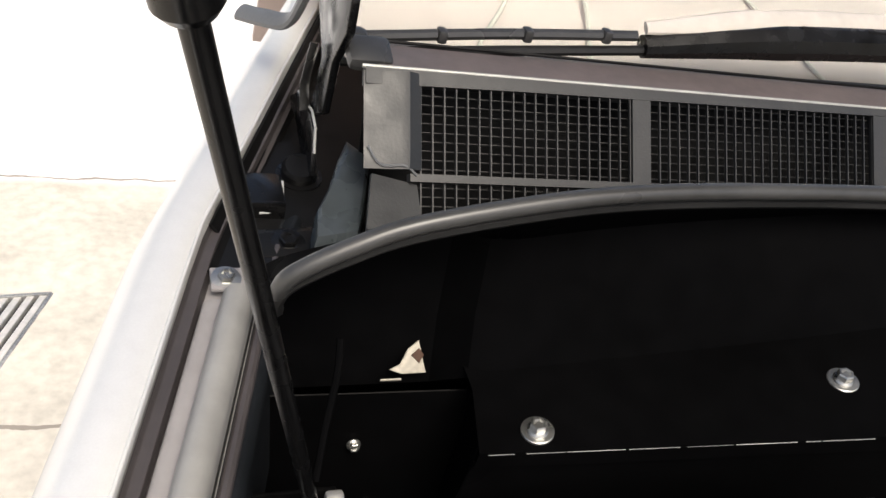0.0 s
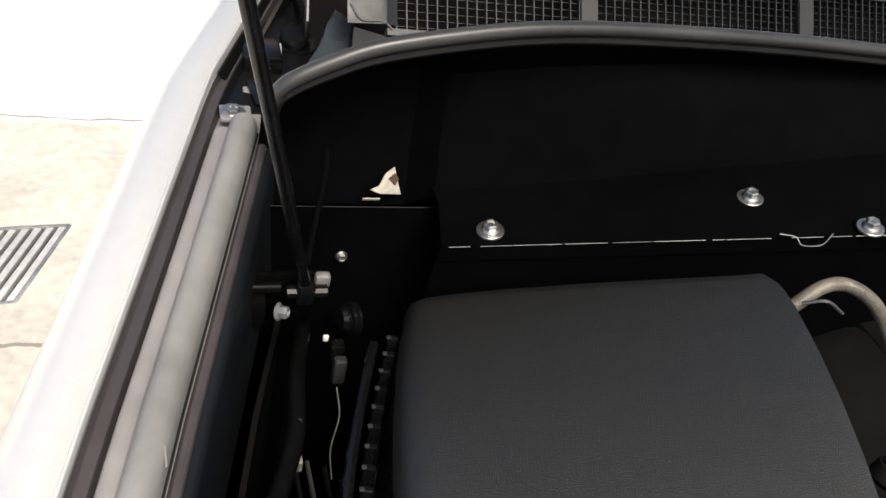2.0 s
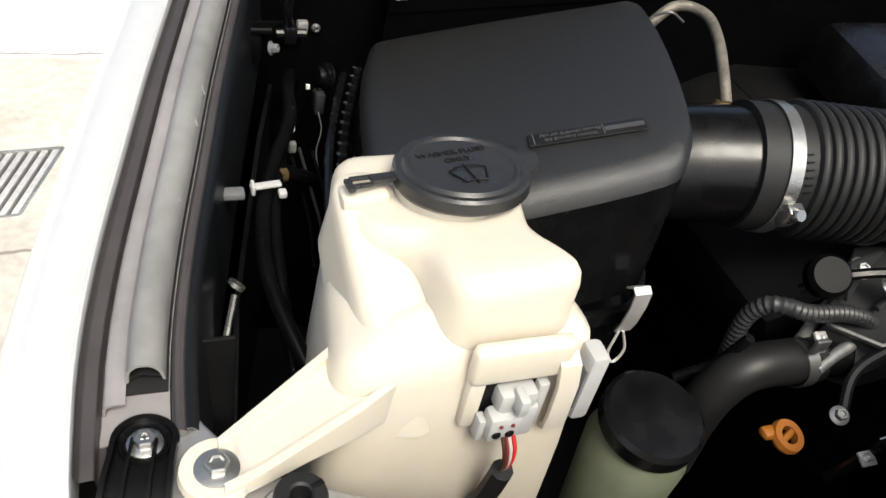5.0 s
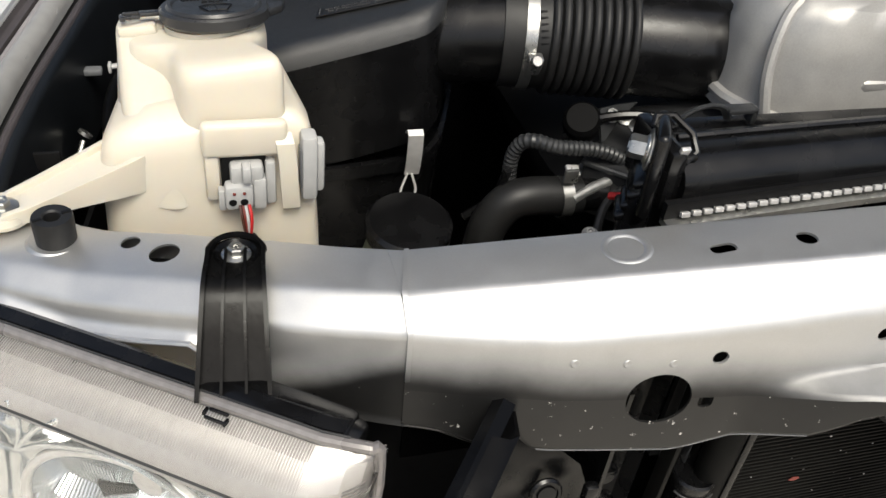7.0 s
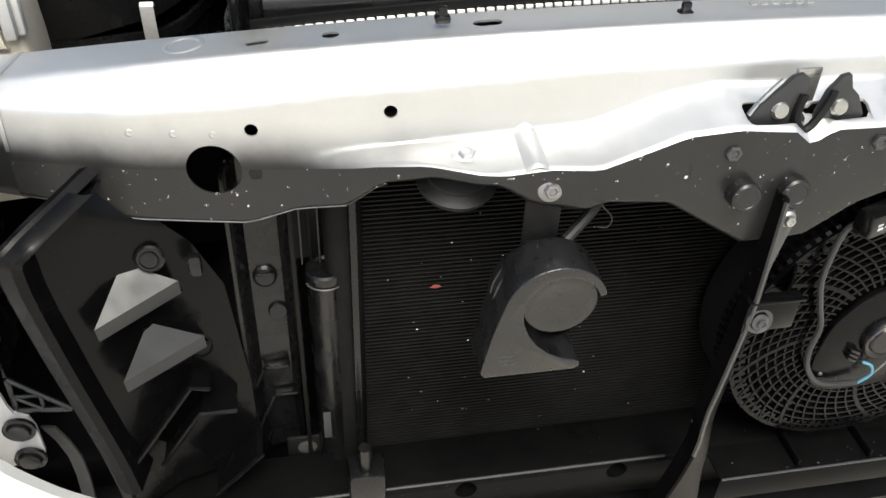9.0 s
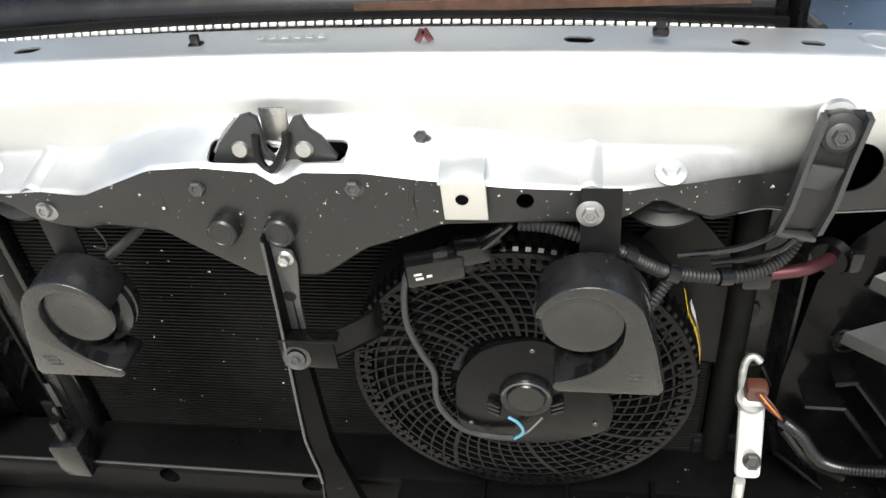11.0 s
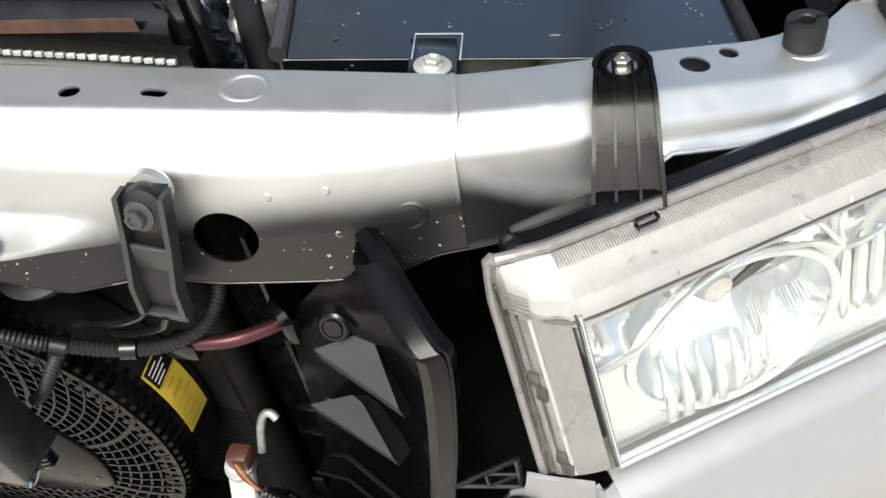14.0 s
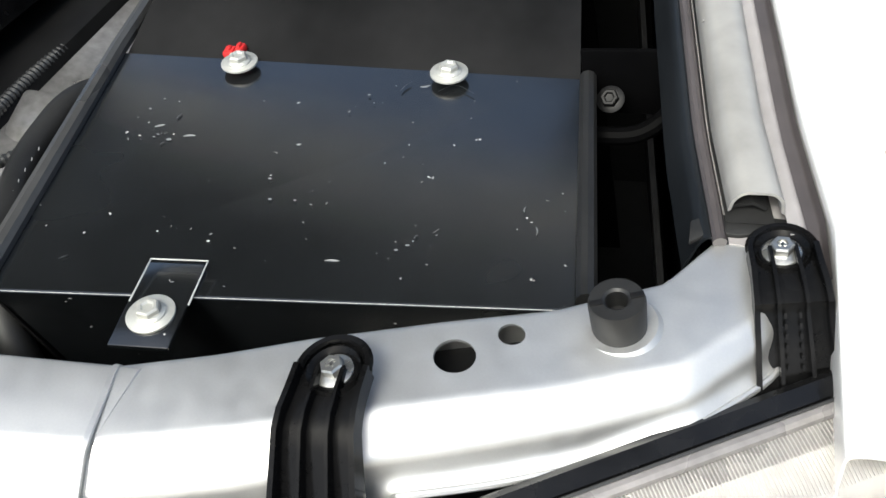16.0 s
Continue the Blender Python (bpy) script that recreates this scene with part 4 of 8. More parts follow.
def build_bay():
    b = thing("bay_walls", "black inner walls of the engine bay with added dark floor and backing", "car body panel", at=(0, 0.3, 0.56))
    # Floor and backing sheets are added so that gaps show dark.
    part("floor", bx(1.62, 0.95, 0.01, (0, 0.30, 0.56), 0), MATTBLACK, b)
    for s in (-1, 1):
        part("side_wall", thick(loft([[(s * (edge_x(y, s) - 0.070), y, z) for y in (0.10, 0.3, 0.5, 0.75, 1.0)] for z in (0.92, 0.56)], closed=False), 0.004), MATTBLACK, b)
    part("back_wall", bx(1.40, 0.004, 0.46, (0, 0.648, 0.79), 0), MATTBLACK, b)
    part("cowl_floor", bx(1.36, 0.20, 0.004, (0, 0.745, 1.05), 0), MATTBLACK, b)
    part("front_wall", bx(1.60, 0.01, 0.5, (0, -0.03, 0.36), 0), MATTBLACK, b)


build_bay()


def build_stay():
    st = thing("hood_stay", "black gas strut rising from a bolted bracket", "gas strut", at=(-0.655, 0.52, 1.0))
    a, d = Vector((-0.6547, 0.5195, 1.020)), Vector((-0.2405, -0.232, 0.9425))
    part("rod", tube([a, a + d * 0.316], 0.0038, 16, smooth=False), BLACK, st)
    part("cylinder", tube([a + d * 0.326, a + d * 0.72], 0.0085, 18, smooth=False), BLACK, st)
    part("collar", lathe([(0.0, 0.0), (0.0065, 0.0), (0.0085, 0.003), (0.0085, 0.012), (0, 0.012)], a + d * 0.315, d, 24), BLACK, st)
    part("lower_joint", joined(bx(0.013, 0.012, 0.018, a + Vector((0, 0.0, -0.004)), 0.004), tube([a + Vector((-0.012, 0, -0.004)), a + Vector((0.014, 0, -0.004))], 0.0045, 10, smooth=False)), BLACK, st)
    part("bracket", joined(bx(0.055, 0.003, 0.026, (-0.668, 0.532, 1.008), 0.002, (0, 0.1, 1)), bx(0.018, 0.02, 0.022, (-0.688, 0.522, 1.003), 0.003)), STEELBLACK, st)
    part("white_spacer", bx(0.010, 0.007, 0.010, (-0.643, 0.526, 1.020), 0.002), ALLOY, st)
    part("stud", tube([(-0.688, 0.524, 1.016), (-0.670, 0.524, 1.016)], 0.0045, 12, smooth=False), STEELBLACK, st)
    part("nut", hexbolt((-0.672, 0.512, 1.006), (0.9, -0.5, 0.3), 0.0042, 0.006, 0.007), GREYPLASTIC, st)
    hg = thing("hinge_assembly", "black painted steel hood hinge in the cowl corner", "hood hinge", at=(-0.64, 0.74, 1.05))
    part("tray", thick(loft([[(-edge_x(y, -1) + 0.010, y, 1.061), (-edge_x(y, -1) + 0.014, y, 1.058), (-0.604, y, 1.056)] for y in (0.665, 0.72, 0.82)], closed=False), 0.002), MATTBLACK, hg)
    part("inner_wall", thick(loft([[(-edge_x(y, -1) + 0.002, y, edge_z(y) - 0.002), (-edge_x(y, -1) + 0.014, y, 1.052), (-0.52, y, 1.052)] for y in np.linspace(0.70, 1.05, 12)], closed=False), 0.002), MATTBLACK, hg)
    part("bolt_plate", bx(0.050, 0.034, 0.003, (-0.652, 0.690, 1.0605), 0.001, x=(1, 0.12, 0)), BLACK, hg)
    part("slot", bx(0.042, 0.024, 0.001, (-0.652, 0.690, 1.0622), 0.0004, x=(1, 0.12, 0)), MATTBLACK, hg)
    part("bolt", hexbolt((-0.651, 0.691, 1.062), (0, -0.2, 1), 0.0062, 0.011, 0.006), BLACK, hg)
    part("step_plate", joined(bx(0.030, 0.036, 0.003, (-0.664, 0.742, 1.068), 0.001), bx(0.030, 0.003, 0.014, (-0.664, 0.7245, 1.063), 0.001)), BLACK, hg)
    part("plate_edge", tube([(-0.666, 0.723, 1.062), (-0.650, 0.7245, 1.062), (-0.6485, 0.750, 1.0695)], 0.0009, 6, smooth=False), PALE, hg)
    part("pivot", lathe([(0, 0.010), (0.011, 0.010), (0.013, 0.007), (0.013, 0)], (-0.633, 0.774, 1.060), (0, -0.3, 1), 28), BLACK, hg)
    part("pivot_tab", lathe([(0, 0.002), (0.017, 0.002), (0.017, 0)], (-0.633, 0.774, 1.0575), (0, -0.1, 1), 28), BLACK, hg)
    part("link", prism([(0.760, 1.068), (0.795, 1.060), (0.845, 1.068), (0.885, 1.062), (0.850, 1.085), (0.792, 1.101), (0.774, 1.098), (0.766, 1.082)], 0.004, (-0.628, 0, 0), (1, 0, 0), (0, 1, 0), 0.001), BLACK, hg)
    part("link_edge", tube([(-0.626, 0.850, 1.086), (-0.626, 0.792, 1.102), (-0.626, 0.774, 1.099), (-0.626, 0.766, 1.083)], 0.001, 6, smooth=False), PALE, hg)
    part("arm", prism([(0.771, 1.112), (0.800, 1.094), (0.810, 1.098), (0.797, 1.142), (0.830, 1.166), (0.850, 1.30), (0.800, 1.34), (0.738, 1.207), (0.738, 1.186), (0.764, 1.154)], 0.006, (-0.624, 0, 0), (1, 0, 0), (0, 1, 0), 0.0015), BLACK, hg)
    part("strap", tube([(-0.630, 0.800, 1.098), (-0.631, 0.806, 1.115), (-0.631, 0.797, 1.138), (-0.629, 0.80, 1.15)], 0.006, 8, flat=0.3), RUBBER, hg)
    part("hook", joined(tube([(-0.668, 0.90, 1.124), (-0.655, 0.875, 1.132), (-0.640, 0.845, 1.145), (-0.632, 0.835, 1.17)], 0.008, 10, flat=0.5)), GREYPLASTIC, hg)
    part("front_foot", bx(0.022, 0.020, 0.003, (-0.690, 0.657, 1.0605), 0.001), FLANGE, hg, "pale mauve foot plate")
    part("foot_bolt", hexbolt((-0.692, 0.656, 1.062), (0, -0.2, 1), 0.005, 0.009, 0.0055), ZINC, hg)
    cv = thing("cowl_end_cap", "smooth blue-grey plastic cowl end piece", "cowl trim", at=(-0.615, 0.70, 1.06))
    plan = [(-0.640, 0.666), (-0.612, 0.672), (-0.603, 0.700), (-0.592, 0.745), (-0.606, 0.762), (-0.616, 0.740), (-0.626, 0.712), (-0.637, 0.690)]
    part("cap", loft([[(-0.615 + (x + 0.615) * f, 0.712 + (y - 0.712) * f, z + 0.15 * (y - 0.712)) for x, y in plan] for f, z in ((1.06, 1.055), (1.03, 1.080), (1.0, 1.0865), (0.93, 1.091), (0.80, 1.093), (0.5, 1.0935))]), SLATE, cv)


build_stay()


def grille_point(x, v):
    """v: 0 at the lower edge, 1 at the upper edge of the cowl grille."""
    return Vector((x, 0.690 + 0.040 * v, 1.117 + 0.048 * v))


def build_cowl():
    cg = thing("cowl_grille", "dark grey plastic cowl grille with square mesh below the windscreen", "cowl grille", at=(-0.1, 0.69, 1.08))
    out = Vector((0, -0.77, 0.64))

    def plate(x0, x1, v0, v1, up=0.0, t=0.004, n=14):
        rings = []
        for x in np.linspace(x0, x1, n):
            a, b = grille_point(x, v0), grille_point(x, v1)
            rings.append([a + out * up, b + out * up, b + out * (up - t), a + out * (up - t)])
        return loft(rings)

    rail = []
    for x in np.linspace(-0.61, 0.6, 30):
        v = float(np.interp(x, [-0.61, -0.50, -0.10, 0.6], [0.90, 0.93, 0.985, 0.99]))
        a, b = grille_point(x, v), grille_point(x, 1.06)
        rail.append([a + out * 0.002, b + out * 0.002, b - out * 0.008, a - out * 0.008])
    part("top_rail", loft(rail), COWLGREY, cg)
    # The lip's pale tone paints the highlight that runs along it.
    part("top_lip", tube([grille_point(x, 1.06) + Vector((0, 0, 0.001)) for x in np.linspace(-0.612, 0.6, 24)], 0.0015, 10, 2), WASHER, cg)
    part("bottom_rail", joined(plate(-0.582, -0.40, -0.06, 0.02, 0.0035, 0.008, 12), plate(-0.40, 0.6, -0.04, 0.01, 0.001, 0.004, 12)), COWLGREY, cg)
    for a, b in ((-0.421, -0.407), (-0.206, -0.192), (0.012, 0.026), (0.23, 0.244), (0.45, 0.6)):
        part("divider", plate(a, b, -0.6, 0.97, 0.0015, 0.005, 4), COWLGREY, cg)
    part("end_wing", thick(loft([[grille_point(-0.611, v), grille_point(-0.588, v) + out * 0.004, grille_point(-0.583, v) + out * 0.006, grille_point(-0.574, v) + out * 0.001] for v in (0.06, 0.3, 1.03)], closed=False), 0.003), COWLGREY, cg)
    part("wing_lip", tube([grille_point(-0.609, 0.28) + out * 0.002, grille_point(-0.601, 0.10) + out * 0.003, grille_point(-0.586, 0.09) + out * 0.005, grille_point(-0.578, 0.0) + out * 0.004], 0.0009, 6), GREYPLASTIC, cg)
    part("lower_corner", thick(loft([[(-0.606, 0.690, 1.118), (-0.612, 0.66, 1.098), (-0.612, 0.634, 1.10)], [(-0.576, 0.688, 1.112), (-0.574, 0.66, 1.092), (-0.568, 0.634, 1.11)]], closed=False), 0.003), COWLGREY, cg)
    # mesh bars
    for x in np.arange(-0.574, 0.02, 0.0080):
        a, b, t, e = grille_point(x, -0.62), grille_point(x, 0.99), Vector((0.00042, 0, 0)), Vector((0, 0.002, -0.001))
        part("mesh_bar", loft([[a - t, a + t, a + t + e, a - t + e], [b - t, b + t, b + t + e, b - t + e]]), COWLGREY, cg)
    # Cross bars are coloured darker for the shadow they sit in.
    for v in np.arange(-0.58, 0.98, 0.094):
        part("cross_bar", plate(-0.576, 0.02, v, v + 0.010, -0.0045, 0.003, 4), DARKRUBBER, cg)
    part("duct_floor", thick(loft([[(x, 0.655, 1.062), (x, 0.74, 1.058), (x, 0.765, 1.16)] for x in (-0.60, 0.6)], closed=False), 0.003), MATTBLACK, cg)
    part("rear_panel", thick(loft([[grille_point(x, 1.05), (x, 0.765, 1.168), (x, 0.808, 1.151)] for x in np.linspace(-0.60, 0.6, 20)], closed=False), 0.003), MAUVE, cg)
    part("rear_groove", tube([(x, 0.782, 1.1640) for x in np.linspace(-0.585, 0.6, 20)], 0.0012, 6, smooth=False), MATTBLACK, cg)
    part("end_block", bx(0.030, 0.026, 0.012, (-0.604, 0.752, 1.168), 0.005, (0, -0.3, 1)), RUBBER, cg)


build_cowl()


def build_windscreen():
    w = thing("windscreen", "sloping windscreen glass with a dark rubber lower edge", "windscreen", at=(0, 0.9, 1.12))
    rows = []
    for x in np.linspace(-0.62, 0.62, 24):
        u = (x / 0.62) ** 2
        rows.append([(x, 0.808 - 0.016 * u, 1.153 - 0.012 * u), (x * 0.97, 1.30, 1.50)])
    part("glass", thick(loft(rows, closed=False), 0.004), WINDOW, w)
    part("lower_moulding", tube([(r[0][0], r[0][1] - 0.002, r[0][2] + 0.001) for r in rows], 0.003, 8, 2), DARKRUBBER, w)
    # Pink-beige shelf and lines stand in for the bright reflection in the glass.
    part("dash_reflection", thick(loft([[(x, 0.82, 1.135), (x, 0.95, 1.165), (x, 1.25, 1.17), (x, 1.35, 0.9)] for x in np.linspace(-0.6, 0.6, 8)], closed=False), 0.01), DASHGLARE, w)
    for x0, x1 in ((-0.50, -0.44), (-0.40, -0.375), (-0.16, -0.19)):
        part("reflection_line", tube([(x0, 0.83, 1.139), (x1, 0.95, 1.167), (x1 + 0.02, 1.24, 1.172)], 0.002, 6), WIPERGREY, w)


build_windscreen()


def build_wiper():
    w = thing("wiper", "wiper with a sun-bleached arm cover over the windscreen base", "windscreen wiper", at=(-0.1, 0.80, 1.17))
    a = [(-0.388, 0.792, 1.189), (-0.27, 0.796, 1.203), (-0.10, 0.80, 1.213), (0.16, 0.803, 1.228)]
    part("arm_cover", tube(a, lambda u: 0.005 + 0.006 * min(1, u * 4), 10, 8, flat=0.55), WIPERGREY, w)
    part("arm_underside", tube([(x, y - 0.004, z - 0.013) for x, y, z in a], lambda u: 0.009 + 0.007 * min(1, u * 3), 10, 8, flat=0.9), BLACK, w)
    part("blade", tube([(-0.612, 0.790, 1.161), (-0.50, 0.790, 1.174), (-0.395, 0.790, 1.183)], 0.0042, 8, 8), RUBBER, w)
    part("blade_edge", tube([(-0.606, 0.786, 1.152), (-0.48, 0.786, 1.165), (-0.36, 0.787, 1.176)], 0.0040, 8, 8), DARKRUBBER, w)
    for x, z in ((-0.545, 1.1690), (-0.482, 1.1758), (-0.42, 1.181)):
        part("bridge", bx(0.007, 0.010, 0.010, (x, 0.789, z), 0.002), RUBBER, w)
    for x in (-0.23, -0.165):
        part("slot", bx(0.05, 0.003, 0.005, (x, 0.788, 1.2035 + 0.05 * (x + 0.23)), 0.001), MATTBLACK, w)
    part("blade_tip", bx(0.026, 0.014, 0.014, (-0.610, 0.788, 1.162), 0.005), RUBBER, w)


build_wiper()


def build_hood():
    """The opened hood that shades the bay; it stands over the rear half, above the view."""
    h = thing("hood", "raised silver hood over the engine bay", "car hood", at=(0, 0.74, 1.2))
    top = []
    for x in np.linspace(-0.84, 0.84, 12):
        u = abs(x) / 0.84
        # Rear edge is cut back so bright sky reflects in the battery cover.
        top.append([(x * (0.80 + 0.20 * k), 0.80 - 0.46 * k, 1.34 + 0.66 * k - 0.05 * u * u) for k in np.linspace(0.20, 1, 15)])
    part("skin", thick(loft(top, closed=False), 0.004), BODY, h)
    under = [[Vector((x, y - 0.016, z - 0.012)) for x, y, z in row] for row in top]
    # Unseen pads added to darken reflections; the right one leaves bright paint bare.
    for a, b, k0, k1 in ((0, 5, 0, 14), (5, 11, 2, 14)):
        part("liner", thick(loft([row[k0:k1 + 1] for row in under[a:b + 1]], closed=False), 0.006), MATTBLACK, h, "unseen black pad added to darken reflections")
    for s in (-1, 1):
        part("hinge_end", bx(0.05, 0.22, 0.012, (s * 0.640, 0.765, 1.40), 0.004, (0, 0.83, 0.56)), MATTBLACK, h)
    return h


build_hood()

# ---- front: radiator, condenser, lower beam ----
def build_radiator():
    r = thing("radiator", "radiator with black plastic top tank and bright crimped rim", "radiator", at=(0, 0.0, 0.6))
    ring = []
    for x in np.linspace(-0.358, 0.358, 30):
        up = 0.012 * (1 - (x / 0.358) ** 2)
        prof = fillet([(-0.016, 1.060), (-0.017, 1.082), (-0.014, 1.089 + up * 0.5), (-0.003, 1.098 + up * 0.6), (0.018, 1.097 + up * 0.6), (0.046, 1.084 + up * 0.6), (0.053, 1.062)], 0.007, 3)
        ring.append([(x, y, z) for y, z in prof])
    part("top_tank", loft(ring), GLOSSPLASTIC, r)
    part("tank_ridge", tube([(x, 0.018, 1.0975 + 0.0072 * (1 - (x / 0.358) ** 2)) for x in np.linspace(-0.35, 0.35, 20)], 0.0022, 6, smooth=False), BLACK, r)
    def crown(x):
        return 1.083 - 0.115 * x * x

    xs = np.linspace(-0.369, 0.369, 24)
    part("rim", loft([[(x, -0.0285, crown(x) - 0.010), (x, -0.0165, crown(x) - 0.010), (x, -0.0165, crown(x) - 0.0055), (x, -0.0285, crown(x) - 0.0055)] for x in xs]), ZINC, r)
    part("rim_back", loft([[(x, -0.0205, crown(x) - 0.007), (x, -0.0155, crown(x) - 0.007), (x, -0.0155, crown(x) + 0.006), (x, -0.0205, crown(x) + 0.006)] for x in xs]), MATTBLACK, r)
    n = 92
    for i in range(n):
        x = -0.360 + 0.720 * (i + 0.5) / n
        part("crimp_tab", bx(0.0061, 0.0036, 0.0034, (x, -0.0222, crown(x) - 0.0020), 0.0005, (0, 0.35, 1)), PALEALLOY, r)
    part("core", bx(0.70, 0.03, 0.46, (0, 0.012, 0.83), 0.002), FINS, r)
    part("rust_band", bx(0.30, 0.0012, 0.009, (0.19, -0.0182, 1.0905), 0.0), RUST, r)
    for s in (-1, 1):
        e = part("end_mount", joined(bx(0.009, 0.038, 0.062, (s * 0.3725, 0.002, 1.088), 0.004, (0, 0, 1), (s * 0.89, 0.45, 0), 3), bx(0.014, 0.056, 0.045, (s * 0.363, 0.016, 1.082), 0.006)), BLACK, r)
        part("bolt", hexbolt((s * 0.3765, 0.004, 1.099), (s * 0.89, 0.45, 0.05), 0.0078, 0.0095, 0.012, washer=0.0135), ZINC, e)
        for k in range(4):
            part("rib", bx(0.012, 0.026, 0.0058, (s * (0.3755 + 0.0012 * k), 0.006 + 0.002 * k, 1.0785 - 0.0095 * k), 0.0024, (s * 0.45, 0.23, 1), (s * 0.89, 0.45, 0), 3), BLACK, e)
        part("rib_body", bx(0.018, 0.034, 0.085, (s * 0.3715, 0.010, 1.034), 0.006, (0, 0, 1), (s * 0.89, 0.45, 0)), BLACK, e)
        c = part("clip", joined(tube([(s * 0.374, 0.010, 1.112), (s * 0.3725, 0.014, 1.117), (s * 0.361, 0.013, 1.1175), (s * 0.350, 0.004, 1.109), (s * 0.3485, -0.004, 1.100), (s * 0.357, -0.008, 1.096), (s * 0.362, -0.004, 1.102)], 0.0024, 8, smooth=False), bx(0.012, 0.008, 0.005, (s * 0.3545, -0.004, 1.098), 0.0015), bx(0.010, 0.010, 0.004, (s * 0.367, 0.010, 1.113), 0.0015)), BLACK, r)
        part("clip_tab", bx(0.0065, 0.003, 0.008, (s * 0.3605, -0.008, 1.1035), 0.0008, (0, -0.4, 1)), PALEALLOY, c)
    part("shroud_lip", bx(0.66, 0.02, 0.05, (0.0, 0.068, 1.052), 0.004), BLACK, r)
    part("shroud_arch", tube([(-0.325, 0.060, 1.080), (-0.317, 0.060, 1.0895), (-0.303, 0.060, 1.0945), (-0.291, 0.060, 1.0925), (-0.284, 0.060, 1.084)], 0.0032, 8, flat=0.6), COWLGREY, r)
    part("shroud_catch", joined(bx(0.024, 0.010, 0.004, (-0.276, 0.060, 1.091), 0.0012), bx(0.004, 0.010, 0.012, (-0.266, 0.060, 1.087), 0.001)), COWLGREY, r)


build_radiator()


def build_condenser():
    c = thing("condenser", "dark finned air-conditioning condenser behind the front opening", "condenser", at=(0, -0.09, 0.6))
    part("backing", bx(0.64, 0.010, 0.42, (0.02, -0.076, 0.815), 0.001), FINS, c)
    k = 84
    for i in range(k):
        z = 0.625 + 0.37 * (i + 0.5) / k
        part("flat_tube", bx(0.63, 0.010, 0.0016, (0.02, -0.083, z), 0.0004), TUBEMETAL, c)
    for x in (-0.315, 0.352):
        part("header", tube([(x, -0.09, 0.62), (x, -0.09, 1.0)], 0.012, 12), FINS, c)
    dr = part("dryer", lathe([(0, 0.0), (0.0150, 0.0), (0.0155, 0.004), (0.0155, 0.252), (0.0165, 0.254), (0.0165, 0.262), (0.0150, 0.264), (0.0125, 0.262), (0, 0.261)], (-0.327, -0.088, 0.622), (0, 0, 1), 28), BLACK, c)
    part("dryer_ring", tube([Vector((-0.327 + 0.0168 * math.cos(a), -0.088 + 0.0168 * math.sin(a), 0.874)) for a in np.linspace(3.5, 5.9, 14)], 0.0008, 6, smooth=False), RUBBER, dr)
    part("sticker", bx(0.007, 0.001, 0.036, (-0.334, -0.1040, 0.705), 0, (0, 0, 1)), COWLGREY, dr)
    part("mount_bar", bx(0.004, 0.014, 0.38, (-0.352, -0.085, 0.81), 0.001), TUBEMETAL, c)
    part("mount_bar", bx(0.006, 0.016, 0.38, (-0.303, -0.092, 0.81), 0.001), BLACK, c)
    for k in range(6):
        part("post_fin", bx(0.0016, 0.010, 0.085, (-0.345 + 0.0075 * k, -0.074, 0.925), 0.0004), TUBEMETAL if k % 2 else COWLGREY, c)
    part("post_back", bx(0.048, 0.004, 0.13, (-0.327, -0.064, 0.945), 0), MATTBLACK, c)
    rng = random.Random(11)
    for _ in range(70):
        x, z, r = rng.uniform(-0.28, -0.02), rng.uniform(0.66, 0.985), 0.0003 + abs(rng.gauss(0, 0.0004))
        part("grit", prism([(r * math.cos(a) * rng.uniform(0.6, 1.8), r * math.sin(a)) for a in np.linspace(0, 5.2, 5)], 0.0004, (x, -0.0885, z), (0, -1, 0), (1, 0, 0)), rng.choice((GREYPLASTIC, PALE, RUBBER, RUST)), c)
    part("dry_leaf", prism([(-0.005, 0), (-0.001, 0.0022), (0.004, 0.0012), (0.005, -0.0008), (0.0, -0.0016)], 0.0004, (-0.2324, -0.0889, 0.8536), (0, -1, 0.2), (1, 0, 0.1)), REDSTRAP, c, "dry red-brown leaf scrap")
    for x in (-0.226, 0.278):
        part("rubber_mount", lathe([(0, 0), (0.03, 0.0), (0.032, 0.006), (0.024, 0.010), (0.024, 0.014), (0.015, 0.018), (0, 0.018)], (x, -0.12, 0.985), (0, -0.3, 1), 32), DARKRUBBER, c)


build_condenser()


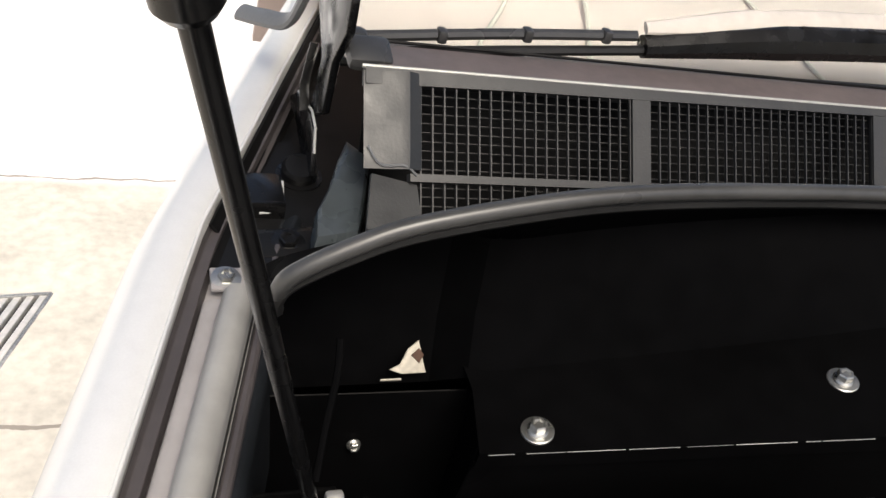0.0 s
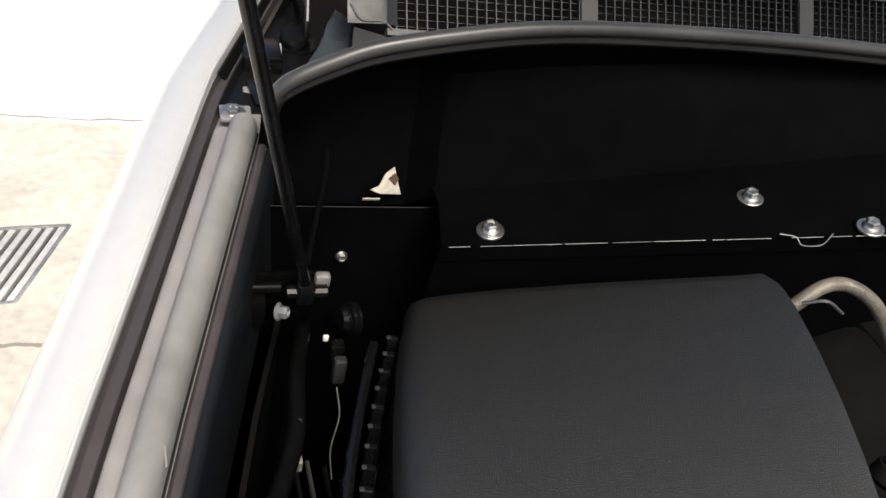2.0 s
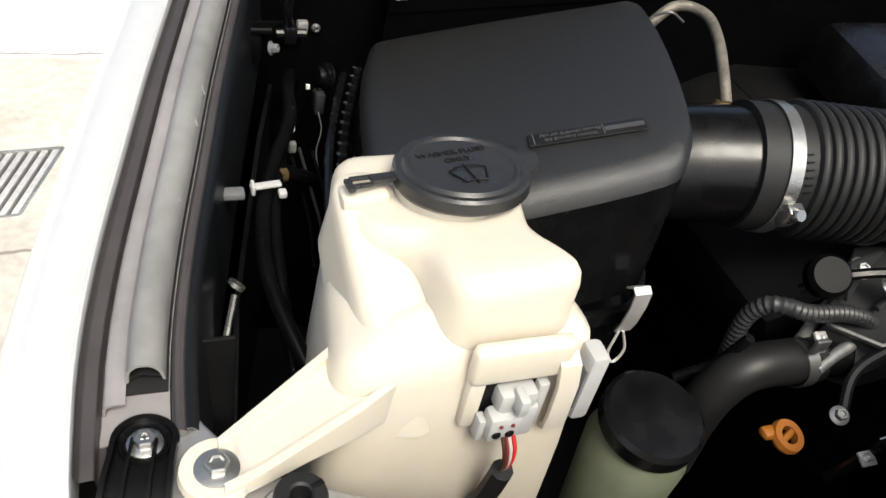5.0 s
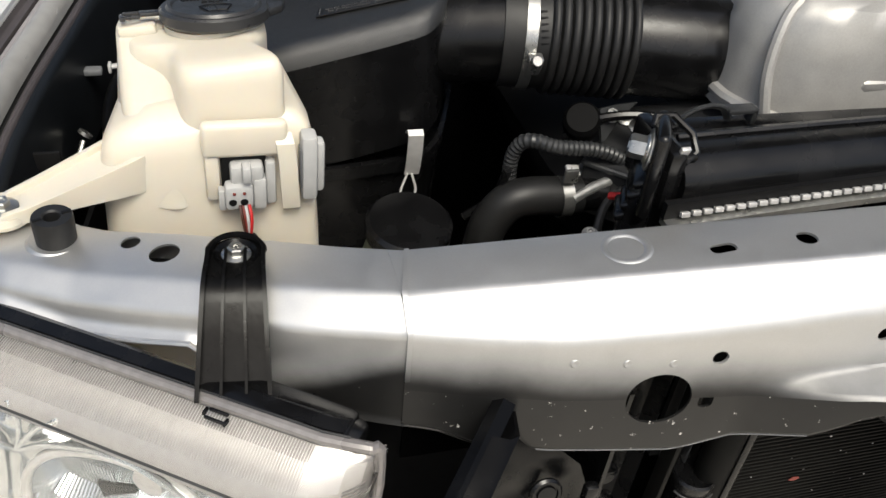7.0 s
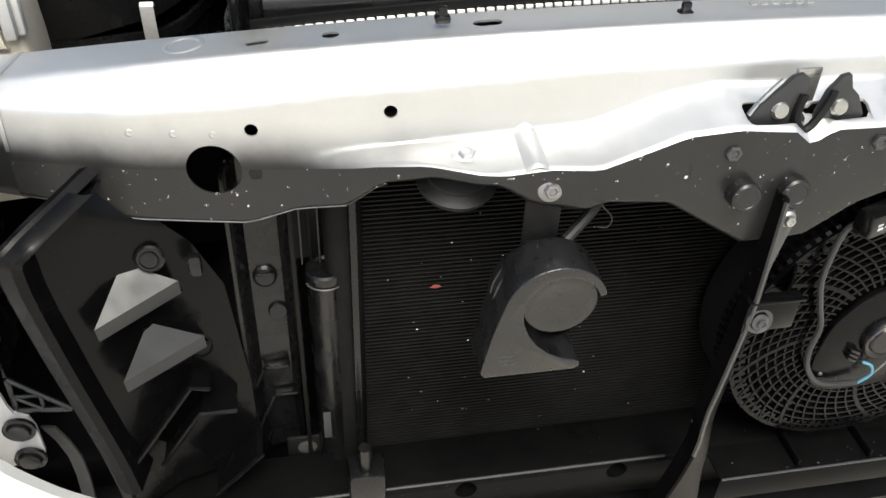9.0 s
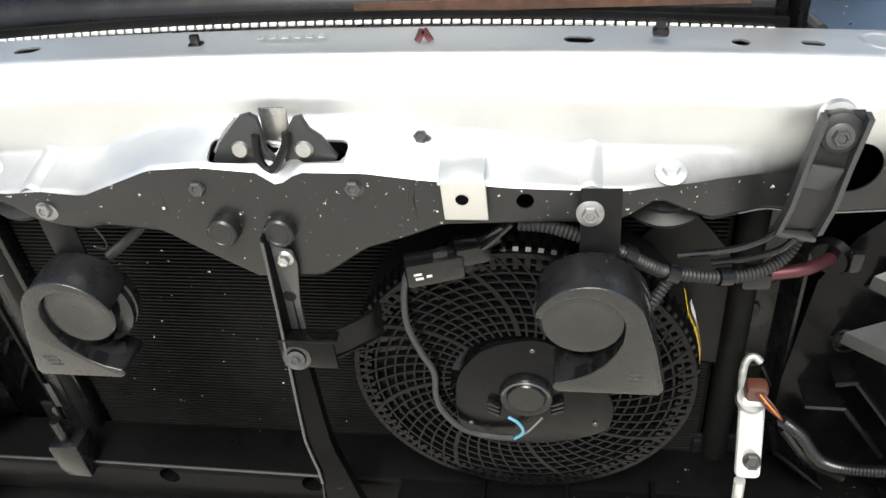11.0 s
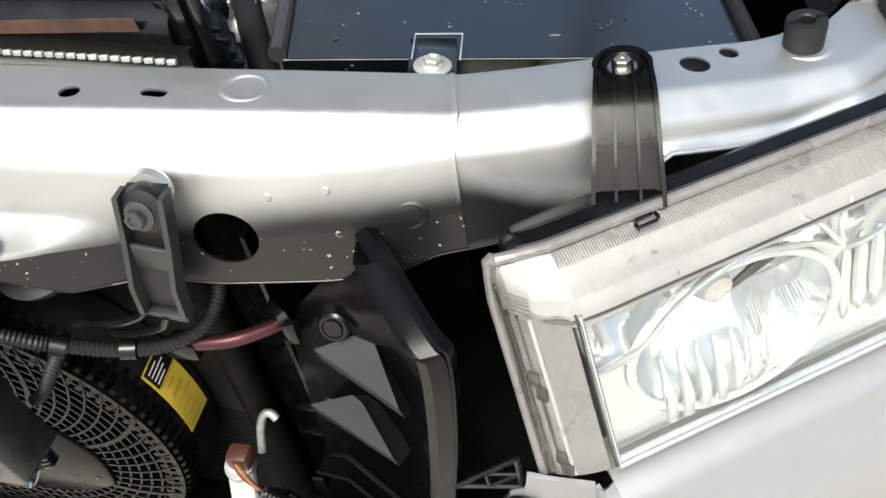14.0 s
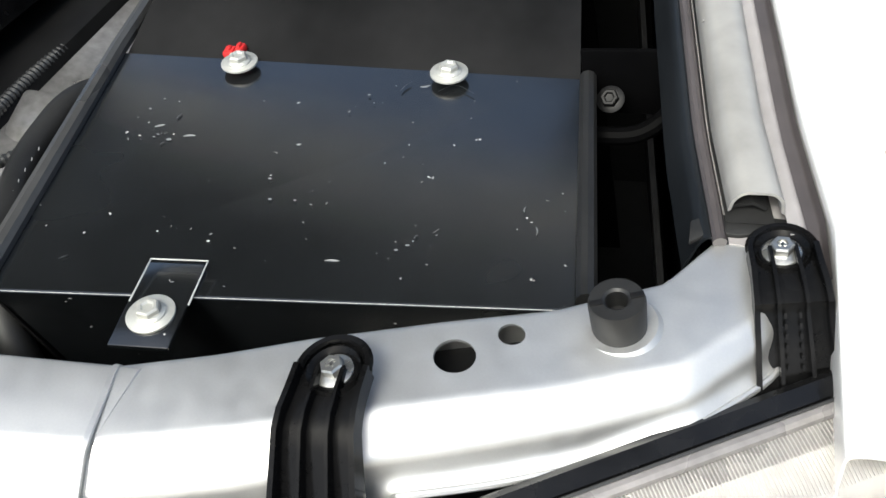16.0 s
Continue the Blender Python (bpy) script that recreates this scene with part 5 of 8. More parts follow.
def build_lower_beam():
    b = thing("lower_beam", "black steel lower cross member with round holes", "car body panel", at=(0, -0.14, 0.55))
    bar = part("beam", bx(1.0, 0.06, 0.055, (0.0, -0.118, 0.622), 0.006), STEELBLACK, b)
    cut(bar, [lathe([(0, -0.03), (0.011, -0.03), (0.011, 0.03), (0, 0.03)], (x, -0.15, 0.636), (0, 1, 0), 20) for x in (-0.205, -0.049, 0.12, 0.3)])
    part("front_hem", tube([(-0.40, -0.146, 0.650), (-0.273, -0.146, 0.651), (0.0, -0.147, 0.650)], 0.0016, 6, smooth=False), FINGREY, b)
    part("shelf", joined(bx(0.56, 0.050, 0.003, (0.325, -0.158, 0.6475), 0.001), bx(0.56, 0.003, 0.035, (0.325, -0.182, 0.632), 0.001)), STEELBLACK, b)
    part("shelf_hem", tube([(0.046, -0.1835, 0.649), (0.20, -0.1835, 0.649), (0.60, -0.1835, 0.649)], 0.0014, 6, smooth=False), FINGREY, b)
    for x in (0.13, 0.21, 0.29):
        part("shelf_rib", bx(0.004, 0.045, 0.012, (x, -0.158, 0.654), 0.0015), STEELBLACK, b)
    part("lower_panel", bx(1.4, 0.02, 0.28, (0, -0.07, 0.46), 0.004), MATTBLACK, b)


build_lower_beam()


def build_strut():
    k = thing("latch_strut", "black steel centre strut below the hood latch", "strut", at=(0, -0.17, 0.6))
    left = table([(0.60, -0.030), (0.67, -0.016), (0.73, -0.0085), (0.78, -0.0125), (0.82, -0.0100), (0.88, -0.0060), (0.92, -0.0040), (1.01, -0.0025)])
    right = table([(0.60, 0.030), (0.67, 0.018), (0.72, 0.012), (0.76, 0.0055), (0.85, 0.0055), (0.90, 0.0058), (1.01, 0.0065)])
    deep = table([(0.60, -0.186), (0.70, -0.194), (0.80, -0.199), (0.90, -0.200), (1.03, -0.190)])
    face = table([(0.60, -0.190), (0.70, -0.198), (0.80, -0.203), (0.885, -0.204), (0.905, -0.1875), (1.03, -0.1875)])
    rings = []
    for z in np.linspace(1.003, 0.60, 22):
        x0, x1, y = left(z), right(z), deep(z)
        rings.append([(x0, y + 0.012, z), (x0, y - 0.0065, z), (x0 + 0.0022, y - 0.0080, z), (x0 + 0.0030, face(z), z), (x1 - 0.002, max(face(z), y + 0.0030), z), (x1, y + 0.0045, z), (x1, y + 0.014, z)])
    part("channel", loft(rings), STEELBLACK, k)
    part("edge_hem", loft([[(left(z) - 0.0004, deep(z) - 0.0062, z), (left(z) + 0.0004, deep(z) - 0.0084, z), (left(z) + 0.0026, deep(z) - 0.0086, z), (left(z) + 0.0026, deep(z) - 0.0070, z)] for z in np.linspace(1.0, 0.72, 14)]), RUBBER, k)
    # flat upper plate with its bolt and round hole
    flat = fillet([(-0.0005, 1.000), (0.0035, 0.990), (0.0150, 0.986), (0.0165, 0.972), (0.0110, 0.935), (0.0100, 0.906), (-0.0025, 0.906), (-0.0020, 0.95)], 0.003)
    up = part("upper_plate", prism([(p[0], p[1]) for p in flat], 0.0022, (0, -0.1890, 0), (0, -1, 0), (1, 0, 0), 0.0006), RUBBER, k)
    part("hole", lathe([(0.0, 0.0006), (0.0046, 0.0006), (0.0052, 0.0)], (0.0042, -0.1912, 0.9414), (0, -1, 0), 24), MATTBLACK, up, "dark round hole")
    part("bolt", hexbolt((0.009, -0.192, 0.9795), (0, -1, 0.1), 0.0045, 0.0065, 0.006), ZINC, k)
    pl = part("foot_plate", joined(bx(0.044, 0.003, 0.028, (0.0135, -0.2055, 0.894), 0.005, (0, 0, 1)), bx(0.047, 0.012, 0.0025, (0.015, -0.202, 0.9095), 0.001)), FANBLACK, k)
    part("lower_bolt", joined(hexbolt((0.004, -0.209, 0.892), (0, -1, 0.2), 0.0042, 0.007, 0.005), lathe([(0.0075, 0), (0.0105, 0.0015), (0.0115, 0.0)], (0.004, -0.208, 0.892), (0, -1, 0.2), 24)), RUBBER, pl)


build_strut()


def build_fan():
    f = thing("cooling_fan", "black plastic electric fan with concentric guard rings", "cooling fan", at=(0.178, -0.12, 0.63))
    c = Vector((0.1715, -0.156, 0.8137))
    R = 0.1435

    def dome(r):
        return -0.003 * (1 - (r / R) ** 2)

    def ring(r, w=0.0009, deep=0.006):
        seg = 72
        rows = []
        for k in range(seg + 1):
            a = 2 * math.pi * k / seg
            e = Vector((math.cos(a), 0, math.sin(a)))
            y = dome(r)
            rows.append([c + e * (r - w) + Vector((0, y, 0)), c + e * (r + w) + Vector((0, y, 0)), c + e * (r + w) + Vector((0, y + deep, 0)), c + e * (r - w) + Vector((0, y + deep, 0))])
        return loft(rows, caps=False)

    for r in np.linspace(0.066, R - 0.010, 9):
        part("guard_ring", ring(r), FANBLACK, f)
    part("outer_ring", ring(R - 0.002, 0.0022, 0.004), FANBLACK, f)
    n = 56
    for i in range(n):
        a = 2 * math.pi * i / n
        w = 0.0022 if i % 7 == 0 else 0.0010
        rows = []
        for k in range(6):
            r = 0.060 + (R - 0.062) * k / 5
            b = a + 0.34 * (k / 5) ** 1.4
            e, sd = Vector((math.cos(b), 0, math.sin(b))), Vector((-math.sin(b), 0, math.cos(b)))
            q = c + e * r + Vector((0, dome(r) - 0.0005, 0))
            rows.append([q - sd * w, q + sd * w, q + sd * w + Vector((0, 0.006, 0)), q - sd * w + Vector((0, 0.006, 0))])
        part("spoke", loft(rows), FANBLACK, f)
    part("shroud", lathe([(R - 0.006, 0.022), (R + 0.002, 0.020), (R + 0.003, 0.060), (R - 0.005, 0.060)], c, (0, 1, 0), 64), MATTBLACK, f)
    for i in range(96):
        a = 2 * math.pi * i / 96
        e = Vector((math.cos(a), 0, math.sin(a)))
        rows = []
        for r, y in ((R - 0.012, -0.0005), (R - 0.002, 0.0005), (R + 0.0025, 0.005), (R + 0.0035, 0.024)):
            q, sd = c + e * r + Vector((0, y, 0)), Vector((-math.sin(a), 0, math.cos(a))) * 0.0021
            rows.append([q - sd, q + sd, q + sd - e * 0.003, q - sd - e * 0.003])
        part("rim_tooth", loft(rows), FANBLACK, f)
    plate = [(-0.063, -0.019), (-0.058, 0.015), (-0.048, 0.034), (-0.034, 0.050), (-0.009, 0.061), (0.017, 0.062), (0.046, 0.038), (0.070, -0.001), (0.072, -0.032), (0.062, -0.050), (0.019, -0.066), (-0.030, -0.068), (-0.058, -0.052)]
    o = Vector((0.176, -0.154, 0.807))
    m = part("motor_plate", prism([(p.x, p.y) for p in curve([(x, z, 0) for x, z in plate + plate[:1]], 4)[:-1]], 0.007, o, (0, -1, 0), (1, 0, 0), 0.0018), FANBLACK, f)
    part("motor_cap", lathe([(0, 0.008), (0.015, 0.008), (0.0165, 0.006), (0.019, 0.0075), (0.0215, 0.0075), (0.023, 0.005), (0.0235, 0.0)], o + Vector((0, -0.006, 0)), (0, -1, 0), 40), BLACK, m)
    part("cap_lip", tube([o + Vector((0.0205 * math.cos(a), -0.0140, 0.0205 * math.sin(a))) for a in np.linspace(0.25, 2.9, 16)], 0.0011, 6, smooth=False), RUBBER, m)
    for x, z, t in ((-0.028, -0.016, 0.5), (0.026, -0.011, -0.5)):
        part("boss", joined(*[bx(0.012, 0.007, 0.0032, o + Vector((x, -0.010, z + 0.0052 * k)), 0.0012, (math.sin(t), 0, math.cos(t)), (math.cos(t), 0, -math.sin(t))) for k in (-1, 0, 1)]), BLACK, m)
    for x, z in ((-0.050, -0.042), (0.006, 0.052), (0.058, -0.036)):
        part("plate_rivet", lathe([(0, 0.0015), (0.0016, 0.001), (0.0024, 0.0)], o + Vector((x, -0.0072, z)), (0, -1, 0), 14), RUBBER, m)
    part("hub_blade_disc", lathe([(0, 0.0), (R - 0.012, 0.008), (R - 0.012, 0.02), (0, 0.02)], c + Vector((0, 0.012, 0)), (0, 1, 0), 40), MATTBLACK, f)
    for k in range(9):
        a = 2 * math.pi * k / 9
        e, sd = Vector((math.cos(a), 0, math.sin(a))), Vector((-math.sin(a), 0, math.cos(a)))
        part("blade", loft([[c + e * 0.05 - sd * 0.012 + Vector((0, 0.018, 0)), c + e * 0.05 + sd * 0.012 + Vector((0, 0.006, 0)), c + e * 0.05 + sd * 0.012 + Vector((0, 0.008, 0)), c + e * 0.05 - sd * 0.012 + Vector((0, 0.020, 0))],
                            [c + e * 0.132 - sd * 0.030 + Vector((0, 0.018, 0)), c + e * 0.132 + sd * 0.022 + Vector((0, 0.006, 0)), c + e * 0.132 + sd * 0.022 + Vector((0, 0.008, 0)), c + e * 0.132 - sd * 0.030 + Vector((0, 0.020, 0))]]), BLACK, f)
    web = [((0.020, -0.203), 0.880, 0.908), ((0.036, -0.188), 0.878, 0.9055), ((0.052, -0.168), 0.873, 0.902), ((0.068, -0.146), 0.868, 0.899)]
    part("support_arm", joined(loft([[(x, y, z0), (x, y, z1), (x + 0.0025, y + 0.002, z1), (x + 0.0025, y + 0.002, z0)] for (x, y), z0, z1 in web]), tube([(x, y - 0.0006, z1) for (x, y), z0, z1 in web], 0.0014, 6), tube([(x, y - 0.0006, z0) for (x, y), z0, z1 in web], 0.0014, 6)), FANBLACK, f)
    lab = thing("fan_label", "yellow warning label on the fan rim", "label", at=(0.3, -0.14, 0.8))

    def patch(u0, u1, m0, m1, y, n=8):
        """A piece of the label's curved sheet on the shroud: u from its low to its high end, m from front to back, y lifts it."""
        rows = []
        for u in np.linspace(u0, u1, n):
            a0, a1 = radians(low[0] + (high[0] - low[0]) * u), radians(low[1] + (high[1] - low[1]) * u)
            row = []
            for m in np.linspace(m0, m1, 3):
                a, r = a0 + (a1 - a0) * m, R + 0.0042 - y
                row.append(c + Vector((r * math.cos(a), 0.024 + 0.029 * m, r * math.sin(a))))
            rows.append(row)
        return thick(loft(rows, closed=False), 0.0005)

    low, high = (-1.8, -1.3), (25.3, 26.3)
    part("corner_plate", thick(loft([[c + Vector((math.cos(a) * q, 0.064, math.sin(a) * q)) for q in (0.140, 0.190)] for a in np.linspace(-0.2, 0.85, 12)], closed=False), 0.003), MATTBLACK, f)
    part("sheet", patch(0.0, 1.0, 0.0, 1.0, 0.0), YELLOW, lab)
    part("heading", patch(0.76, 0.99, 0.05, 0.96, -0.0012), MATTBLACK, lab)
    for k in range(4):
        part("heading_bar", patch(0.80 + 0.048 * k, 0.812 + 0.048 * k, 0.12, 0.55 + 0.1 * (k % 3), -0.0024, 2), PALE, lab)
    for k in range(6):
        part("letter_bar", patch(0.09 + 0.115 * k, 0.096 + 0.115 * k, 0.14 + 0.08 * (k % 2), 0.84 - 0.12 * (k % 3), -0.0012, 2), BRONZE, lab)
    wire = thing("fan_wire", "thin black fan cable with a blue lead", "cable", at=(0.15, -0.16, 0.8))
    part("cable", tube([(0.094, -0.166, 0.950), (0.088, -0.163, 0.938), (0.084, -0.164, 0.916), (0.0835, -0.165, 0.888), (0.091, -0.166, 0.860), (0.100, -0.166, 0.834), (0.099, -0.166, 0.805), (0.104, -0.166, 0.783), (0.119, -0.166, 0.762), (0.141, -0.166, 0.754), (0.164, -0.167, 0.754)], 0.0027, 8), FINGREY, wire)
    part("blue_lead", tube([(0.160, -0.167, 0.782), (0.169, -0.170, 0.778), (0.1725, -0.170, 0.766), (0.1645, -0.168, 0.754)], 0.0014, 8), BLUE, wire)
    part("pale_lead", tube([(0.168, -0.167, 0.755), (0.178, -0.168, 0.767), (0.189, -0.167, 0.783)], 0.0009, 6), GREYPLASTIC, wire)


build_fan()


def build_horn(at, s):
    """A snail horn: a shallow drum with a spout that curls down; s mirrors it."""
    h = thing("horn", "satin black snail horn on a steel strap", "car horn", "horns", at=at)
    o = Vector(at)

    def p(u, v, w):
        return o + Vector((s * u, w, v))

    def plate(pts, depth, y, bev):
        pts = [(u * s, v) for u, v in pts]
        if s < 0:
            pts.reverse()
        return prism(pts, depth, o + Vector((0, y, 0)), (0, -1, 0), (1, 0, 0), bev, 3)

    # trumpet: a thin ridge curls over the sunken disc, runs down one side and opens to the square mouth
    cu, cv = 0.0145, 0.064
    ridge = [(0.0100 + 0.0385 * math.cos(a), 0.0635 + 0.0385 * math.sin(a)) for a in np.linspace(radians(16), radians(160), 20)]
    lip = [(cu + 0.0284 * math.cos(a), cv + 0.0284 * math.sin(a)) for a in np.linspace(radians(188), radians(16), 20)]
    inner = [(0.0345, 0.0085), (0.021, 0.0125), (0.009, 0.0195), (-0.001, 0.0290), (-0.008, 0.040), (-0.0125, 0.051)]
    body = ridge + [(-0.0305, 0.062), (-0.0350, 0.045), (-0.0390, 0.024), (-0.0425, 0.005), (-0.0395, 0.0), (0.031, 0.0), (0.0355, 0.003)] + inner + lip
    part("trumpet", plate(body, 0.037, 0.0, 0.0014), HORNBLACK, h, angle=50)
    part("drum", lathe([(0, 0.0), (0.0390, 0.0), (0.0405, 0.003), (0.0405, 0.010), (0.0392, 0.0115), (0.0405, 0.013), (0.0400, 0.018), (0.0345, 0.024), (0.0325, 0.030)], p(0.0085, 0.0575, 0.004), (0, -1, 0), 44), HORNBLACK, h)
    part("disc", lathe([(0.0290, 0.0), (0.0290, 0.0315), (0.0275, 0.0332), (0.020, 0.0334), (0.018, 0.0328), (0.006, 0.0320), (0.0, 0.0322)], p(cu, cv, 0.002), (0, -1, 0), 36), HORNBLACK, h, "dark sunken disc")
    part("throat", loft([[p(u, v, w) for u, v in [(0.034, 0.0065)] + inner[1:] + [(-0.012, 0.056)]] for w in (-0.036, -0.024)] + [[p(u * 0.6 + 0.4 * 0.016, v * 0.75 + 0.25 * 0.036, -0.010) for u, v in [(0.034, 0.0065)] + inner[1:] + [(-0.012, 0.056)]]], closed=False), HORNBLACK, h, angle=60)
    part("strap", joined(bx(0.027, 0.0025, 0.066, p(0.004, 0.118, 0.004), 0.001), bx(0.022, 0.018, 0.003, p(0.004, 0.0965, 0.0), 0.001)), MATTBLACK, h)
    part("nut", bx(0.007, 0.005, 0.003, p(0.002, 0.0990, -0.008), 0.001), ALLOY, h)
    for r, (n, w) in enumerate(((4, 0.0032), (3, 0.0044), (5, 0.0024))):
        for k in range(n):
            part("cast_mark", bx(w * 0.7, 0.0004, 0.0022, p(-0.029 + w * k + 0.0015 * r, 0.0215 - 0.0042 * r, -0.0371), 0), COWLGREY, h)
    return h


build_horn((-0.178, -0.178, 0.868), 1)
build_horn((0.236, -0.190, 0.887), -1)
for x, z in ((-0.172, 1.012), (0.225, 1.020)):
    solid("horn_bolt", hexbolt((x, -0.1785 if x < 0 else -0.1885, z), (0, -1, 0.25), 0.0056, 0.0092, 0.007), CASTING, "dull steel flanged bolt holding a horn strap", "bolt", "horn bolts")


def build_duct(s):
    """The moulded black air guide beside the radiator."""
    d = thing("air_guide", "moulded black plastic air guide with stepped fins", "air guide", "air guides", at=(s * 0.46, -0.11, 0.62))
    v = lambda x, y, z: Vector((s * x, y, z))
    outer = [v(0.485, -0.092, 1.0), v(0.500, -0.110, 0.993), v(0.536, -0.152, 0.976), v(0.545, -0.156, 0.958), v(0.536, -0.153, 0.87), v(0.519, -0.152, 0.76), v(0.512, -0.145, 0.66)]
    inner = [v(0.470, -0.07, 0.99), v(0.470, -0.08, 0.98), v(0.45, -0.095, 0.95), v(0.43, -0.095, 0.93), v(0.41, -0.09, 0.88), v(0.40, -0.09, 0.765), v(0.40, -0.09, 0.66)]
    mid = [a.lerp(b, 0.35) + Vector((0, 0.016, 0)) for a, b in zip(outer, inner)]
    part("shell", thick(loft([[q + Vector((-s * 0.002, 0.008, 0)) for q in outer], mid, inner], closed=False), 0.003), FANBLACK, d)
    fl = []
    for q in curve(outer, 5):
        fl.append([q + Vector((s * 0.004, -0.001, 0.002)), q + Vector((s * 0.005, 0.007, 0.002)), q + Vector((-s * 0.0, 0.008, -0.001)), q + Vector((-s * 0.004, -0.002, -0.002))])
    part("edge_flange", loft(fl), FANBLACK, d)
    strip = curve(outer[1:6] + [v(0.511, -0.158, 0.715)], 5)
    part("front_strip", thick(loft([[q + Vector((s * 0.002, -0.003, 0)), q + Vector((-s * 0.008, -0.0065, -0.001)), q + Vector((-s * 0.0145, -0.004, -0.002)), q + Vector((-s * 0.021, 0.030, -0.002))] for q in strip], closed=False), 0.0015), FANBLACK, d, "satin black front edge")
    for a, b, c in ((v(0.440, -0.117, 0.908), v(0.476, -0.109, 0.921), v(0.502, -0.144, 0.889)), (v(0.427, -0.127, 0.857), v(0.463, -0.128, 0.876), v(0.490, -0.150, 0.837))):
        e = b.lerp(c, 0.16) + Vector((s * 0.003, 0, 0.002))
        bk, low = Vector((0, 0.004, -0.016)), Vector((0, 0.05, -0.05))
        part("fin", loft([[a, b, e, c], [a + bk, b + bk, e + bk, c + bk], [a + low, b + low, e + low, c + low]]), FINGREY, d, angle=20)
    part("clip", pushclip(v(0.458, -0.112, 0.928), (0, -1, 0.3)), BLACK, d)
    for q0, q1, q2 in (((0.430, -0.131, 0.800), (0.4445, -0.134, 0.806), (0.500, -0.145, 0.731)), ((0.411, -0.131, 0.770), (0.440, -0.1375, 0.777), (0.478, -0.145, 0.7255)), ((0.395, -0.13, 0.705), (0.40, -0.135, 0.706), (0.440, -0.14, 0.668))):
        part("rib", joined(tube([v(*q0), v(*q1), v(*q2)], 0.0024, 6, smooth=False), thick(loft([[v(*q), v(*q) + Vector((0, 0.04, -0.004))] for q in (q0, q1, q2)], closed=False), 0.0015)), FANBLACK, d)
    part("socket", lathe([(0.0085, 0.0), (0.0095, 0.002), (0.011, 0.0)], v(0.433, -0.118, 0.838), (0, -1, 0.3), 22), BLACK, d)
    part("pin", bx(0.010, 0.008, 0.020, v(0.426, -0.112, 0.918), 0.003), BLACK, d)
    part("inner_wall", thick(loft([[v(0.402, -0.088, z), v(0.399, -0.050, z), v(0.35, -0.040, z)] for z in (0.98, 0.62)], closed=False), 0.003), BLACK, d)
    part("rail", thick(loft([[v(0.398, -0.070, z), v(0.392, -0.056, z), v(0.362, -0.054, z), v(0.356, -0.066, z)] for z in (0.985, 0.80, 0.63)], closed=False), 0.002), BLACK, d)
    part("rail_plug", joined(lathe([(0, 0.005), (0.008, 0.005), (0.0105, 0.003), (0.011, 0.0)], v(0.378, -0.057, 0.857), (0, -1, 0.2), 24), bx(0.014, 0.004, 0.004, v(0.378, -0.062, 0.862), 0.0015)), BLACK, d)
    part("rail_plug", lathe([(0, 0.004), (0.0075, 0.004), (0.0085, 0.002), (0.0085, 0.0)], v(0.370, -0.057, 0.815), (0, -1, 0.2), 22), BLACK, d)
    for x, z in ((0.3765, 0.750), (0.370, 0.712)):
        part("step", joined(bx(0.024, 0.010, 0.005, v(x, -0.062, z), 0.0018), tube([v(x + 0.012, -0.066, z), v(x + 0.040, -0.082, z - 0.055)], 0.0022, 6, smooth=False)), BLACK, d)
    part("foot_bracket", joined(bx(0.045, 0.004, 0.030, v(0.352, -0.085, 0.655), 0.002), bx(0.010, 0.008, 0.024, v(0.336, -0.088, 0.655), 0.002)), MATTBLACK, d)
    part("foot_hole", lathe([(0, 0.0006), (0.0085, 0.0006), (0.0095, 0)], v(0.355, -0.0872, 0.655), (0, -1, 0), 20), PIT, d)
    # slatted corner piece below the lamp
    t = [v(0.574, -0.146, 0.849), v(0.575, -0.146, 0.814), v(0.532, -0.153, 0.817)]
    for i in range(3):
        part("web", tube([t[i], t[(i + 1) % 3]], 0.0022, 6, smooth=False), BLACK, d)
    part("web", tube([t[0].lerp(t[1], 0.55), t[0].lerp(t[2], 0.55)], 0.0016, 6, smooth=False), BLACK, d)
    part("web", tube([t[2].lerp(t[1], 0.5), t[2].lerp(t[0], 0.5)], 0.0016, 6, smooth=False), BLACK, d)
    part("web", tube([t[2].lerp(t[1], 0.5), t[0].lerp(t[1], 0.55)], 0.0016, 6, smooth=False), BLACK, d)


for s in (-1, 1):
    build_duct(s)


